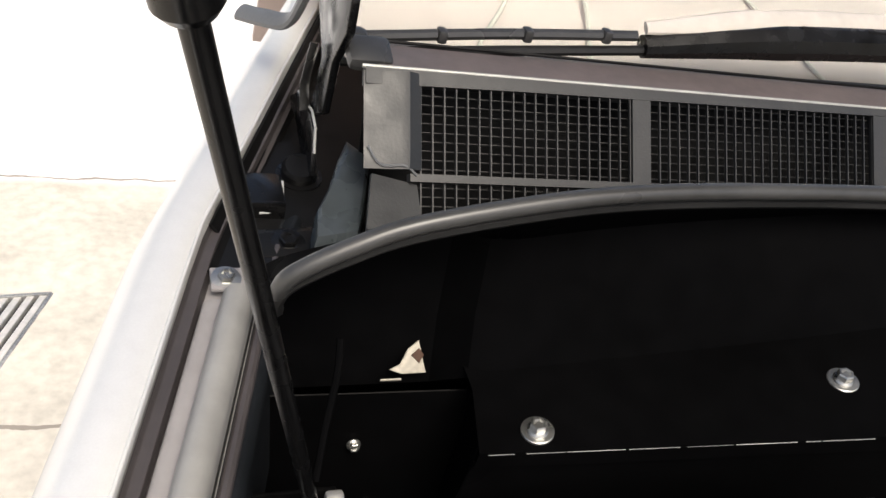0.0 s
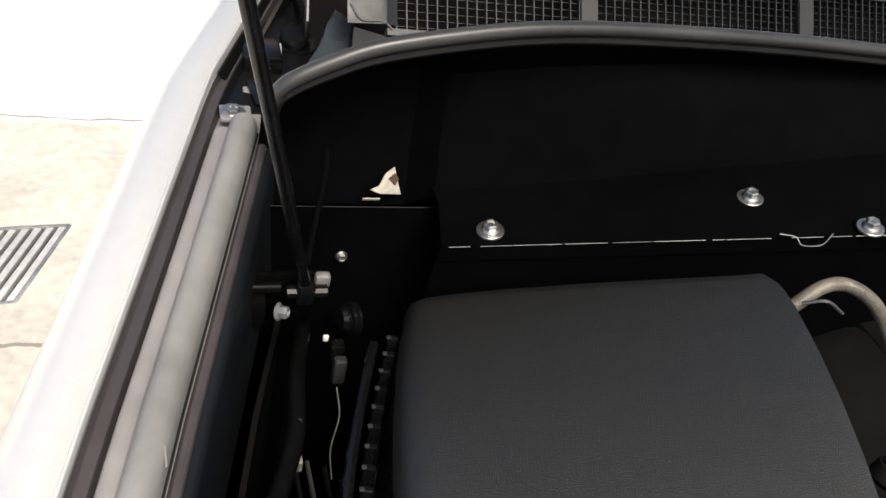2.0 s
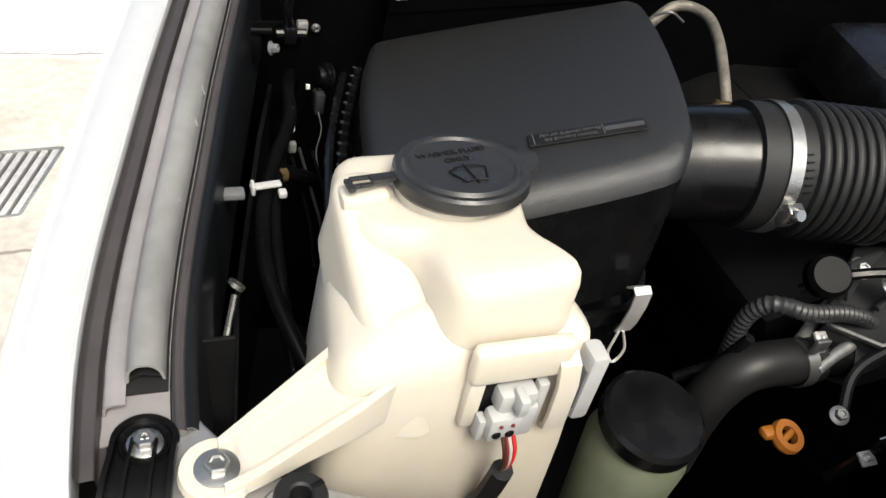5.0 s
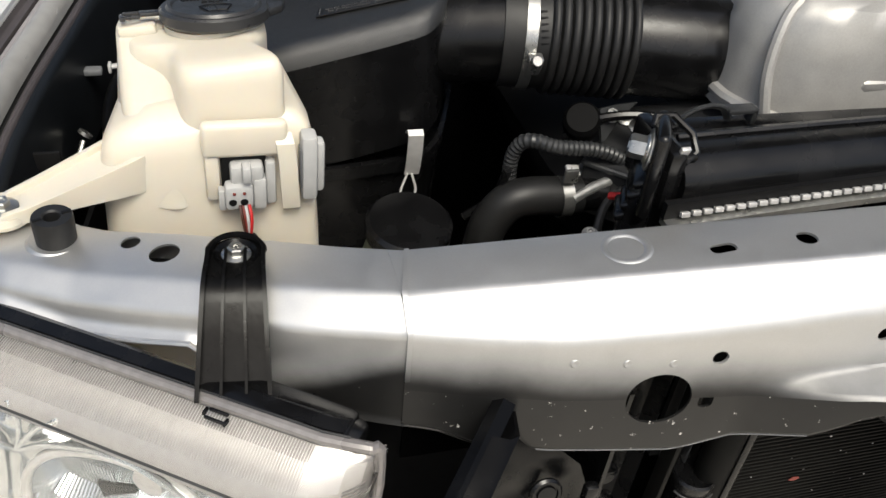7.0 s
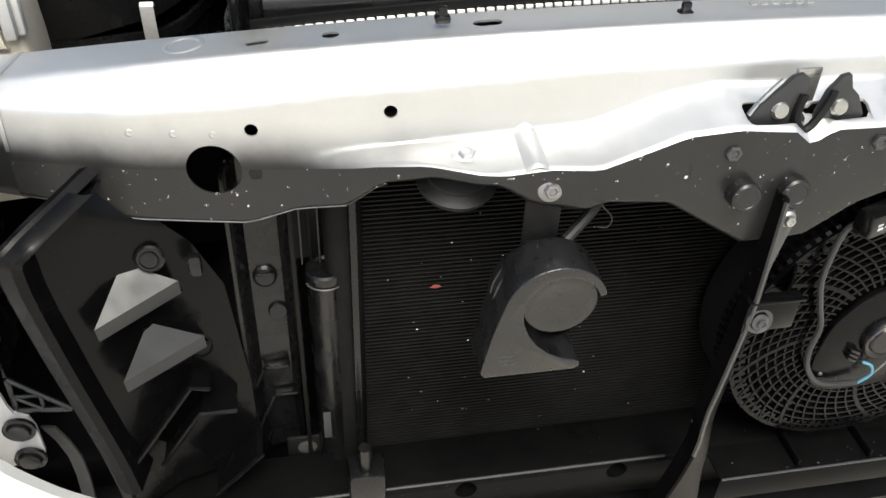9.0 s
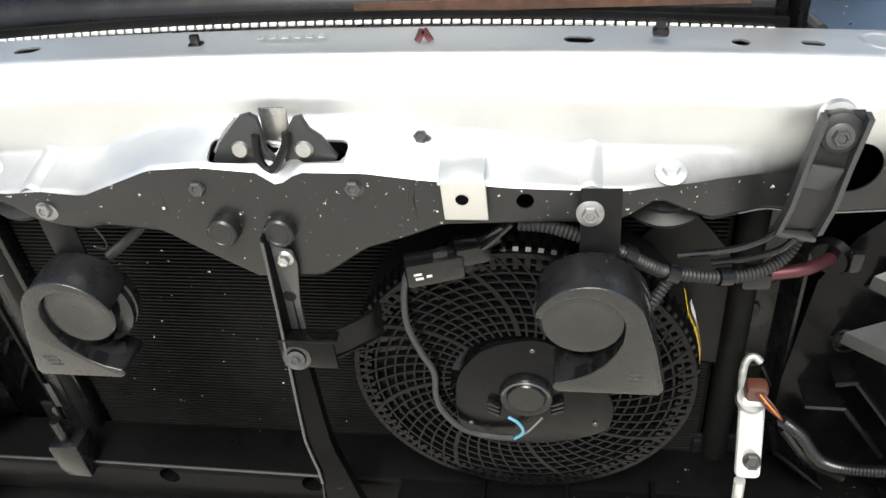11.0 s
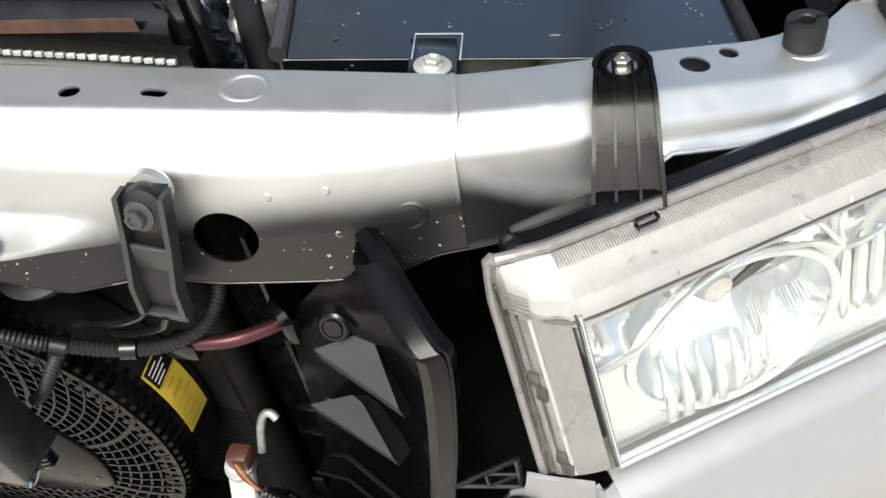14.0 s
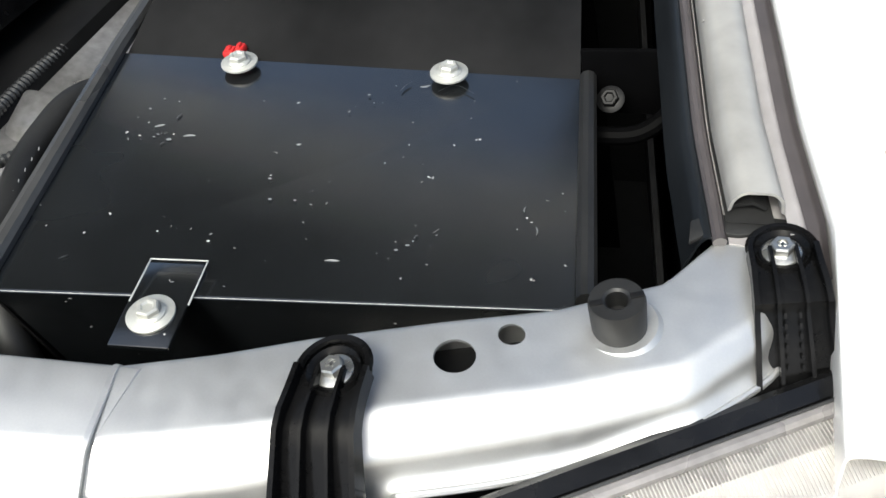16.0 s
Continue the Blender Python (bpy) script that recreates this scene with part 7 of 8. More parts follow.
def build_washer_bottle():
    b = thing("washer_bottle", "cream translucent washer fluid bottle with a black cap", "washer bottle", at=(-0.64, 0.15, 0.85))

    def rounded(pts, r):
        out = []
        for k in range(len(pts)):
            a, p, q = Vector(pts[k - 1]), Vector(pts[k]), Vector(pts[(k + 1) % len(pts)])
            c0, c1 = min(r, (a - p).length * 0.42), min(r, (q - p).length * 0.42)
            s0, s1 = p + (a - p).normalized() * c0, p + (q - p).normalized() * c1
            out += [s0 * (1 - t) ** 2 + p * 2 * t * (1 - t) + s1 * t * t for t in (0, 0.2, 0.4, 0.6, 0.8, 1.0)]
        return out

    def moulded(pts, r, roof, steps):
        """A blow-moulded body: rounded outline, drawn in towards its top."""
        o = rounded(pts, r)
        m = sum(o, Vector((0, 0))) / len(o)
        rings = []
        for inset, drop in steps:
            ring = []
            for p in o:
                q = p + (m - p).normalized() * inset
                ring.append((q.x, q.y, roof(q.x, q.y) - drop))
            rings.append(ring)
        return loft(rings)

    def lid_z(x, y):
        return 1.105 + 0.12 * (x + 0.625) - 0.10 * (y - 0.16)

    def low_z(x, y):
        return 1.0695 + 0.10 * (x + 0.62)

    upper = [(-0.684, 0.248), (-0.60, 0.236), (-0.590, 0.20), (-0.601, 0.150), (-0.587, 0.118), (-0.592, 0.110), (-0.648, 0.111), (-0.657, 0.122), (-0.661, 0.156), (-0.688, 0.172), (-0.694, 0.205)]
    steps = [(-0.002, 0.06), (0.0, 0.03), (0.0, 0.014), (0.0015, 0.007), (0.005, 0.0025), (0.010, 0.0005), (0.018, 0.0)]
    body = part("body", moulded(upper, 0.014, lid_z, steps), CREAM, b, angle=60)
    lower = [(-0.688, 0.235), (-0.582, 0.225), (-0.569, 0.124), (-0.571, 0.107), (-0.584, 0.104), (-0.700, 0.106), (-0.711, 0.118), (-0.701, 0.18)]
    part("lower_body", moulded(lower, 0.016, low_z, [(-0.008, 0.22), (-0.005, 0.10), (0.0, 0.02), (0.003, 0.008), (0.010, 0.001), (0.024, -0.004), (0.034, -0.008)]), CREAM, b, angle=60)
    part("shoulder", moulded([(-0.696, 0.215), (-0.664, 0.215), (-0.648, 0.150), (-0.650, 0.118), (-0.660, 0.106), (-0.684, 0.112), (-0.694, 0.135)], 0.014, lambda x, y: 1.066 + 0.42 * (y - 0.12), [(-0.006, 0.05), (0.0, 0.018), (0.001, 0.008), (0.004, 0.003), (0.010, 0.0)]), CREAM, b, angle=60)
    part("neck", lathe([(0.034, 0.0), (0.034, 0.018), (0.0, 0.018)], (-0.627, 0.196, 1.088), (-0.12, 0.05, 1), 40), CREAM, b)
    part("hinge_tab", bx(0.026, 0.016, 0.010, (-0.680, 0.196, 1.0965), 0.003, (-0.1, 0.05, 1)), CREAM, b)
    # cap
    cz = Vector((-0.04, 0.13, 1)).normalized()
    co = Vector((-0.627, 0.195, 1.1055))
    cap = part("cap", lathe([(0.0, 0.009), (0.028, 0.009), (0.0295, 0.0105), (0.0315, 0.0105), (0.033, 0.0085), (0.036, 0.0085), (0.0375, 0.007), (0.038, 0.001), (0.036, -0.001)], co, cz, 56), CAPBLACK, b, "black snap-on filler cap")
    part("cap_tongue", prism([(0.02, -0.026), (0.046, -0.010), (0.052, 0.0), (0.046, 0.012), (0.02, 0.028)], 0.006, co, cz, (1, 0.25, 0), 0.0015), CAPBLACK, cap)
    part("hinge_strap", joined(bx(0.016, 0.008, 0.003, co + Vector((-0.043, 0.001, 0.003)), 0.0012, cz, (1, 0.1, 0.1)), bx(0.012, 0.0028, 0.0026, co + Vector((-0.056, 0.0035, 0.0015)), 0.001, cz, (1, 0.1, 0.1)), bx(0.012, 0.0028, 0.0026, co + Vector((-0.056, -0.0030, 0.0015)), 0.001, cz, (1, 0.1, 0.1)), bx(0.004, 0.011, 0.003, co + Vector((-0.062, -0.001, 0.0005)), 0.001, cz, (1, 0.1, 0.1))), CAPBLACK, cap)
    tm = axes(cz, (1, 0.12, 0))
    for text, size, off in (("WASHER FLUID", 0.0060, 0.0120), ("ONLY", 0.0060, 0.0040)):
        bm = lettering(text, size)
        bm.transform(Matrix.Translation(co + cz * 0.0094) @ tm @ Matrix.Translation((0, off, 0)))
        part("lettering", bm, DARKRUBBER, cap)
    sym = [(-0.011, -0.006), (-0.006, -0.003), (0.0, -0.002), (0.006, -0.003), (0.011, -0.006), (0.006, -0.018), (0.0, -0.0165), (-0.006, -0.018), (-0.011, -0.006)]
    part("symbol", tube([co + tm.to_3x3() @ Vector((x, y, 0.0097)) for x, y in sym], 0.0005, 5, smooth=False), MATTBLACK, cap)
    part("symbol", tube([co + tm.to_3x3() @ Vector((0.0, y, 0.0097)) for y in (0.0, -0.02)], 0.0005, 5, smooth=False), MATTBLACK, cap)
    # foot that reaches the arm
    arm = loft([[(x, y - w, z - t), (x, y + w, z - t), (x, y + w, z), (x, y + w - 0.005, z), (x, y + w - 0.006, z - 0.004), (x, y - w + 0.006, z - 0.004), (x, y - w + 0.005, z), (x, y - w, z)] for x, y, z, w, t in ((-0.766, 0.089, 1.031, 0.015, 0.009), (-0.750, 0.096, 1.034, 0.018, 0.010), (-0.725, 0.108, 1.040, 0.021, 0.015), (-0.70, 0.120, 1.046, 0.024, 0.022), (-0.680, 0.132, 1.050, 0.026, 0.028))])
    ft = part("mount_arm", joined(arm, lathe([(0, 0), (0.017, 0), (0.018, 0.003), (0.017, 0.007), (0, 0.007)], (-0.768, 0.089, 1.0215), (0, 0, 1), 28)), CREAM, b)
    part("mount_bolt", hexbolt((-0.768, 0.089, 1.0285), (0, 0, 1), 0.006, 0.0105, 0.006), ZINC, ft)
    # recess with the pump connector
    part("pump_surround", joined(bx(0.056, 0.010, 0.026, (-0.6165, 0.1015, 1.0625), 0.004, seg=3), bx(0.010, 0.009, 0.040, (-0.6385, 0.1025, 1.035), 0.003)), CREAM, b)
    part("recess", bx(0.030, 0.004, 0.040, (-0.6180, 0.1030, 1.030), 0.003), MATTBLACK, b)
    part("strap_band", thick(loft([[(x, y, z), (x + 0.012, y, z)] for x, y, z in ((-0.598, 0.100, 1.066), (-0.5965, 0.0945, 1.060), (-0.595, 0.0925, 1.045), (-0.594, 0.0925, 1.022), (-0.593, 0.0945, 1.008), (-0.592, 0.100, 1.003))], closed=False), 0.003), CREAM, b)
    sc = part("strap_clip", joined(bx(0.011, 0.016, 0.050, (-0.5745, 0.100, 1.040), 0.003), bx(0.008, 0.012, 0.040, (-0.567, 0.106, 1.036), 0.003)), PALE, b, "pale grey moulded clip")
    part("clip_slot", bx(0.001, 0.010, 0.030, (-0.5805, 0.098, 1.040), 0.0004), GREYPLASTIC, sc)
    c = part("connector", joined(bx(0.022, 0.014, 0.015, (-0.6165, 0.098, 1.0385), 0.003), bx(0.019, 0.012, 0.019, (-0.6225, 0.0925, 1.0240), 0.003), bx(0.006, 0.012, 0.012, (-0.617, 0.090, 1.043), 0.002), bx(0.009, 0.012, 0.024, (-0.6085, 0.096, 1.024), 0.002), bx(0.007, 0.010, 0.034, (-0.6005, 0.101, 1.0285), 0.002), bx(0.005, 0.008, 0.016, (-0.6335, 0.095, 1.020), 0.0015)), PALE, b, "pale grey wiring connector")
    for x, z, mat in ((-0.6270, 1.0215, MATTBLACK), (-0.6195, 1.0215, MATTBLACK), (-0.6175, 1.0140, MATTBLACK)):
        part("pin_hole", lathe([(0.0, 0.0006), (0.0022, 0.0006), (0.0027, 0.0)], (x, 0.0864, z), (0, -1, 0.1), 14), mat, c)
    for x in (-0.6258, -0.6192):
        part("red_seal", lathe([(0.0, 0.001), (0.0010, 0.0008), (0.0012, 0.0)], (x, 0.0864, 1.0285), (0, -1, 0.1), 10), REDSTRAP, c)
    for x, mat in ((-0.6205, REDSTRAP), (-0.6165, RED), (-0.6190, PALE), (-0.6225, BROWN)):
        part("wire", tube([(x, 0.087, 1.019), (x + 0.001, 0.082, 1.011), (-0.6185 + (x + 0.62) * 0.6, 0.081, 1.000), (-0.618, 0.087, 0.985)], 0.0012, 6), mat, c)
    part("wire_sleeve", tube([(-0.618, 0.083, 0.993), (-0.618, 0.087, 0.97), (-0.62, 0.095, 0.93)], 0.0065, 10), DARKRUBBER, c)


build_washer_bottle()


# ---- engine bay: middle ----
def build_engine():
    e = thing("engine_cover", "satin silver moulded plastic engine cover", "engine cover", at=(0.0, 0.35, 1.0))
    base = [(-0.214, 0.118), (-0.226, 0.150), (-0.217, 0.19), (-0.17, 0.205), (0.17, 0.205), (0.215, 0.18), (0.222, 0.15), (0.205, 0.115), (0.1, 0.090), (-0.12, 0.090), (-0.185, 0.098)]
    c = curve([(x, y, 0) for x, y in base + base[:1]], 6)[:-1]
    cx, cy = 0.0, 0.14
    part("shell", loft([[(cx + (p.x - cx) * f, cy + (p.y - cy) * f, z) for p in c] for f, z in ((1.01, 1.040), (1.0, 1.060), (0.99, 1.102), (0.97, 1.130), (0.92, 1.144), (0.75, 1.150))]), COVER, e, angle=50)
    part("rear_shell", loft([[(x * f, 0.37 + (y - 0.37) * f, z) for x, y in ((-0.18, 0.20), (-0.19, 0.34), (-0.17, 0.44), (0.17, 0.44), (0.19, 0.34), (0.18, 0.20))] for f, z in ((1.0, 1.03), (1.0, 1.06), (0.95, 1.078), (0.8, 1.085))]), BLACK, e, "black rear part")
    part("raised_rib", bx(0.10, 0.03, 0.02, (-0.10, 0.105, 1.088), 0.006, (0, -0.5, 1)), COVER, e)
    part("end_lip", tube([(-0.212, 0.108, 1.05), (-0.2175, 0.116, 1.085), (-0.215, 0.122, 1.115), (-0.206, 0.128, 1.136), (-0.190, 0.132, 1.147)], 0.0045, 8), COVER, e)
    part("edge_roll", tube([(p.x * 1.0, cy + (p.y - cy) * 1.0, 1.052) for p in c + c[:1]], 0.006, 8, smooth=False), COVER, e)
    k = thing("engine_block", "oily alloy engine front with black covers", "engine", at=(0, 0.25, 0.7))
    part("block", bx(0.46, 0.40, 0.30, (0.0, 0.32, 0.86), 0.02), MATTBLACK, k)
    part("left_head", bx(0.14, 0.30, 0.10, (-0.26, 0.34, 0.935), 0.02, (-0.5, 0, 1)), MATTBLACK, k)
    part("right_head", bx(0.16, 0.36, 0.10, (0.255, 0.29, 0.925), 0.02, (0.5, 0, 1)), CASTING, k)
    part("front_case", bx(0.34, 0.06, 0.26, (0.0, 0.10, 0.86), 0.02), BLACK, k)
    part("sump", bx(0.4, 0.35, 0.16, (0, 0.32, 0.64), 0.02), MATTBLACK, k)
    for x, y, z in ((-0.292, 0.155, 1.02),):
        part("bolt", hexbolt((x, y, z), (0, -0.3, 1), 0.006, 0.009, 0.006), ZINC, k)
    part("bracket", prism([(0, 0), (0.05, 0.01), (0.05, 0.03), (0.02, 0.04)], 0.004, (-0.325, 0.12, 0.965), (-0.1, -0.5, 1), None, 0.001), MATTBLACK, k)
    cap = part("oil_cap", joined(lathe([(0.0065, 0.0), (0.0115, 0.0), (0.0125, 0.003), (0.0115, 0.007), (0.0065, 0.007), (0.0065, 0.0)], (-0.385, 0.100, 0.939), (0.1, -0.35, 1), 28), bx(0.012, 0.010, 0.007, (-0.397, 0.104, 0.943), 0.003)), ORANGE, k, "orange dipstick ring")
    part("cap_slot", bx(0.016, 0.005, 0.006, (-0.385, 0.099, 0.942), 0.002, (0.1, -0.35, 1), (0.8, 0.4, 0)), ORANGE, cap)
    part("reservoir", lathe([(0.0, -0.11), (0.030, -0.11), (0.035, -0.02), (0.030, 0.0), (0, 0.0)], (-0.495, 0.116, 0.958), (0, 0, 1), 32), FLUID, k, "greenish translucent reservoir")
    part("reservoir_cap", lathe([(0.032, 0.0), (0.034, 0.003), (0.034, 0.014), (0.031, 0.017), (0, 0.017)], (-0.495, 0.116, 0.958), (0.0, -0.15, 1), 36), BLACK, k)
    hs = thing("radiator_hose", "black rubber coolant hose with a spring clamp", "hose", "coolant hoses", at=(-0.40, 0.12, 0.9))
    part("hose", tube([(-0.419, 0.145, 0.86), (-0.420, 0.145, 0.915), (-0.413, 0.145, 0.946), (-0.393, 0.144, 0.965), (-0.340, 0.143, 0.964)], 0.0165, 18), DARKRUBBER, hs)
    part("clamp", joined(lathe([(0.0172, -0.005), (0.0180, -0.005), (0.0180, 0.005), (0.0172, 0.005)], (-0.355, 0.143, 0.964), (1, 0, 0), 32), bx(0.012, 0.004, 0.012, (-0.355, 0.135, 0.990), 0.001)), ZINC, hs)
    part("nozzle", tube([(-0.345, 0.143, 0.966), (-0.30, 0.140, 0.962)], 0.014, 16, smooth=False), BLACK, hs)
    h2 = thing("radiator_hose", "thick black coolant hose beside the battery cover", "hose", "coolant hoses", at=(0.42, 0.05, 0.9))
    part("hose", tube([(0.405, 0.006, 0.90), (0.398, 0.012, 0.98), (0.380, 0.040, 1.012), (0.351, 0.092, 1.022), (0.332, 0.130, 1.023), (0.321, 0.167, 1.022), (0.318, 0.205, 1.02), (0.325, 0.25, 1.005)], 0.0110, 18), DARKRUBBER, h2)
    for u in range(9):
        part("print_bar", bx(0.0008, 0.0026, 0.0004, (0.3665 - 0.0042 * u + 0.0002 * u * u, 0.062 + 0.0095 * u, 1.0290 + 0.0006 * u), 0, (0.1, -0.3, 1), (0.9, 0.4, 0)), GREYPLASTIC, h2)
    for pts, r in (([(-0.392, 0.170, 0.940), (-0.395, 0.170, 0.985), (-0.391, 0.164, 1.006), (-0.382, 0.156, 1.012), (-0.365, 0.150, 1.009), (-0.333, 0.148, 1.006), (-0.310, 0.146, 0.998), (-0.296, 0.145, 0.985), (-0.285, 0.14, 0.96)], 0.0066),
                                      ([(0.220, 0.300, 1.0), (0.2205, 0.250, 1.003), (0.223, 0.20, 1.004), (0.2265, 0.152, 1.002)], 0.0058),
                   ([(0.2265, 0.152, 1.002), (0.240, 0.130, 1.0), (0.286, 0.092, 0.998), (0.345, 0.053, 0.99)], 0.0048),
                   ([(0.250, 0.134, 1.0), (0.265, 0.150, 1.001), (0.290, 0.180, 1.0), (0.312, 0.205, 0.99)], 0.0046)):
        solid("wiring_loom", ribbed(pts, r, 0.0045, 0.001), COWLGREY, "black corrugated wiring loom across the engine", "wiring loom", "wiring looms")
    solid("water_pipe", tube([(-0.352, 0.130, 0.970), (-0.333, 0.136, 0.975), (-0.30, 0.145, 0.980), (-0.264, 0.154, 0.985)], 0.0048, 14), ALLOY, "bright alloy pipe over the engine", "metal pipe")
    st = thing("tape_strip", "faded red and grey strap beside the radiator", "strap", at=(-0.345, 0.06, 0.96))
    part("grey_half", bx(0.016, 0.003, 0.028, (-0.344, 0.050, 1.017), 0.001, (-0.25, 0.0, 1)), ALLOY, st)
    part("red_half", bx(0.018, 0.003, 0.042, (-0.334, 0.050, 0.982), 0.001, (-0.25, 0.0, 1)), REDSTRAP, st)
    part("buckle", bx(0.022, 0.008, 0.010, (-0.347, 0.050, 1.032), 0.002, (-0.25, 0, 1)), RUBBER, st)
    part("red_wire", tube([(-0.352, 0.075, 1.012), (-0.345, 0.065, 1.018), (-0.335, 0.06, 1.02)], 0.003, 8), RED, st)
    part("white_tag", bx(0.014, 0.001, 0.018, (-0.345, 0.062, 0.985), 0, (0.3, -0.4, 1)), WHITE, st)
    for q, z in (((-0.252, 0.167, 0.992), (0.2, -0.5, 1)), ((-0.352, 0.140, 0.992), (0.2, -0.5, 1)), ((-0.36, 0.06, 0.965), (0, -0.4, 1))):
        solid("pipe_clip", joined(bx(0.012, 0.010, 0.003, q, 0.001, z), bx(0.005, 0.004, 0.008, q, 0.001, z)), PALEALLOY, "small pale metal pipe clip", "clip", "pipe clips")
    for pts in ([(-0.365, 0.07, 0.93), (-0.357, 0.065, 0.955), (-0.345, 0.062, 0.985), (-0.338, 0.07, 1.0)], [(-0.43, 0.17, 0.93), (-0.41, 0.16, 0.955), (-0.405, 0.15, 0.99)], [(-0.345, 0.18, 1.0), (-0.33, 0.17, 1.02), (-0.30, 0.16, 1.03), (-0.27, 0.15, 1.03)]):
        solid("engine_wire", tube(pts, 0.004, 8), BLACK, "thin black wire across the engine", "wire", "engine wires")
    solid("sensor_cap", lathe([(0, 0.014), (0.013, 0.014), (0.016, 0.010), (0.016, 0.0)], (-0.334, 0.176, 1.014), (-0.35, -0.55, 0.8), 24), STEELBLACK, "round black sensor cap on the engine", "sensor cap")
    for x, y, z, sx, sy, sz in ((0.285, 0.105, 0.965, 0.05, 0.05, 0.03), (0.245, 0.16, 0.980, 0.04, 0.04, 0.02), (0.250, 0.22, 0.985, 0.05, 0.05, 0.02), (0.29, 0.27, 0.975, 0.05, 0.05, 0.02)):
        solid("engine_fitting", bx(sx, sy, sz, (x, y, z), 0.006, (0.2, -0.3, 1)), CASTING, "small engine casting or plug", "engine fitting", "engine fittings")
    for q in ((0.293, 0.179, 0.970), (0.262, 0.110, 0.985), (0.235, 0.215, 0.984), (0.285, 0.245, 0.975)):
        solid("engine_bolt", hexbolt(q, (0.3, -0.3, 1), 0.005, 0.008, 0.006), ALLOY, "dull steel bolt on the engine casting", "bolt", "engine bolts")
    rows = []
    for x in np.linspace(0.185, 0.345, 40):
        row = []
        for y in np.linspace(0.085, 0.40, 60):
            z = 0.968 - 0.16 * (x - 0.25) + 0.006 * math.sin(48 * y + 20 * x) + 0.004 * math.sin(95 * x - 30 * y) + 0.009 * math.exp(-((x - 0.262) / 0.010) ** 2) - 0.014 * math.exp(-((y - 0.165) / 0.010) ** 2)
            for bx0, by0 in ((0.293, 0.179), (0.262, 0.110), (0.235, 0.215), (0.285, 0.245)):
                z += 0.012 * math.exp(-(((x - bx0) ** 2 + (y - by0) ** 2) / 0.00022) ** 2)
            row.append((x, y, z))
        rows.append(row)
    solid("valve_cover", thick(loft(rows, closed=False), 0.004), CASTING, "cast alloy engine cover with bosses and ridges", "valve cover", angle=60)
    solid("sticker", bx(0.030, 0.024, 0.0008, (0.2748, 0.1348, 0.9815), 0, (0.3, -0.3, 1), (0.8, 0.5, 0)), PALE, "small white paper sticker on the casting", "sticker")
    for pts, r, mat in (([(0.2265, 0.152, 1.003), (0.205, 0.146, 1.006), (0.185, 0.140, 1.010)], 0.002, DARKRUBBER), ([(0.226, 0.154, 1.004), (0.212, 0.165, 1.012), (0.205, 0.185, 1.02), (0.215, 0.21, 1.01)], 0.0022, DARKRUBBER),
                        ([(0.268, 0.165, 0.985), (0.285, 0.150, 0.988), (0.305, 0.128, 0.985)], 0.0030, BLACK),
                        ([(-0.34, 0.10, 0.95), (-0.325, 0.12, 0.97), (-0.30, 0.125, 0.985), (-0.27, 0.12, 1.0)], 0.004, DARKRUBBER)):
        solid("engine_wire", tube(pts, r, 8), mat, "thin wire or pipe lying across the engine", "wire", "engine wires")
    for q in ((-0.311, 0.170, 1.024), (-0.345, 0.10, 0.955)):
        solid("engine_bolt", hexbolt(q, (-0.3, -0.4, 1), 0.0045, 0.007, 0.006), ALLOY, "dull steel bolt on the engine casting", "bolt", "engine bolts")
    solid("engine_bracket", thick(loft([[(-0.322, 0.172, 1.030), (-0.303, 0.176, 1.031), (-0.284, 0.180, 1.030)], [(-0.321, 0.166, 1.016), (-0.311, 0.169, 1.017), (-0.302, 0.172, 1.019)], [(-0.320, 0.160, 1.004), (-0.318, 0.161, 1.005), (-0.316, 0.162, 1.006)]], closed=False), 0.003), COWLGREY, "grey cast bracket on the engine side", "bracket")
    sv = thing("side_valve_cover", "satin dark grey valve cover beside the intake", "valve cover", at=(-0.26, 0.155, 0.98))
    rim = ((-0.335, 0.155, 0.992), (-0.275, 0.205, 1.010), (-0.205, 0.185, 1.030), (-0.195, 0.140, 1.035), (-0.240, 0.118, 1.022), (-0.305, 0.128, 0.992))
    part("shell", loft([[(x, y, z - dz) for x, y, z in rim] for dz in (0.05, 0.006, 0.0)]), FINGREY, sv)
    part("edge", tube([(x, y, z - 0.003) for x, y, z in rim + rim[:1]], 0.003, 8, smooth=False), COWLGREY, sv)
    for a, b in (((-0.300, 0.150, 1.0035), (-0.225, 0.178, 1.0255)), ((-0.280, 0.133, 1.009), (-0.215, 0.150, 1.0300))):
        part("rib", tube([a, b], 0.0022, 6, smooth=False), FINGREY, sv)
    for x, y, z in ((-0.243, 0.126, 1.0215), (-0.285, 0.190, 1.0075)):
        part("bolt", hexbolt((x, y, z), (-0.2, -0.3, 1), 0.0045, 0.007, 0.005), ALLOY, sv)
    solid("fuel_pipe", tube([(-0.352, 0.152, 0.968), (-0.346, 0.157, 0.970), (-0.31, 0.178, 0.978), (-0.271, 0.197, 0.985)], 0.0045, 10), ALLOY, "bright metal pipe over the engine", "metal pipe")


build_engine()


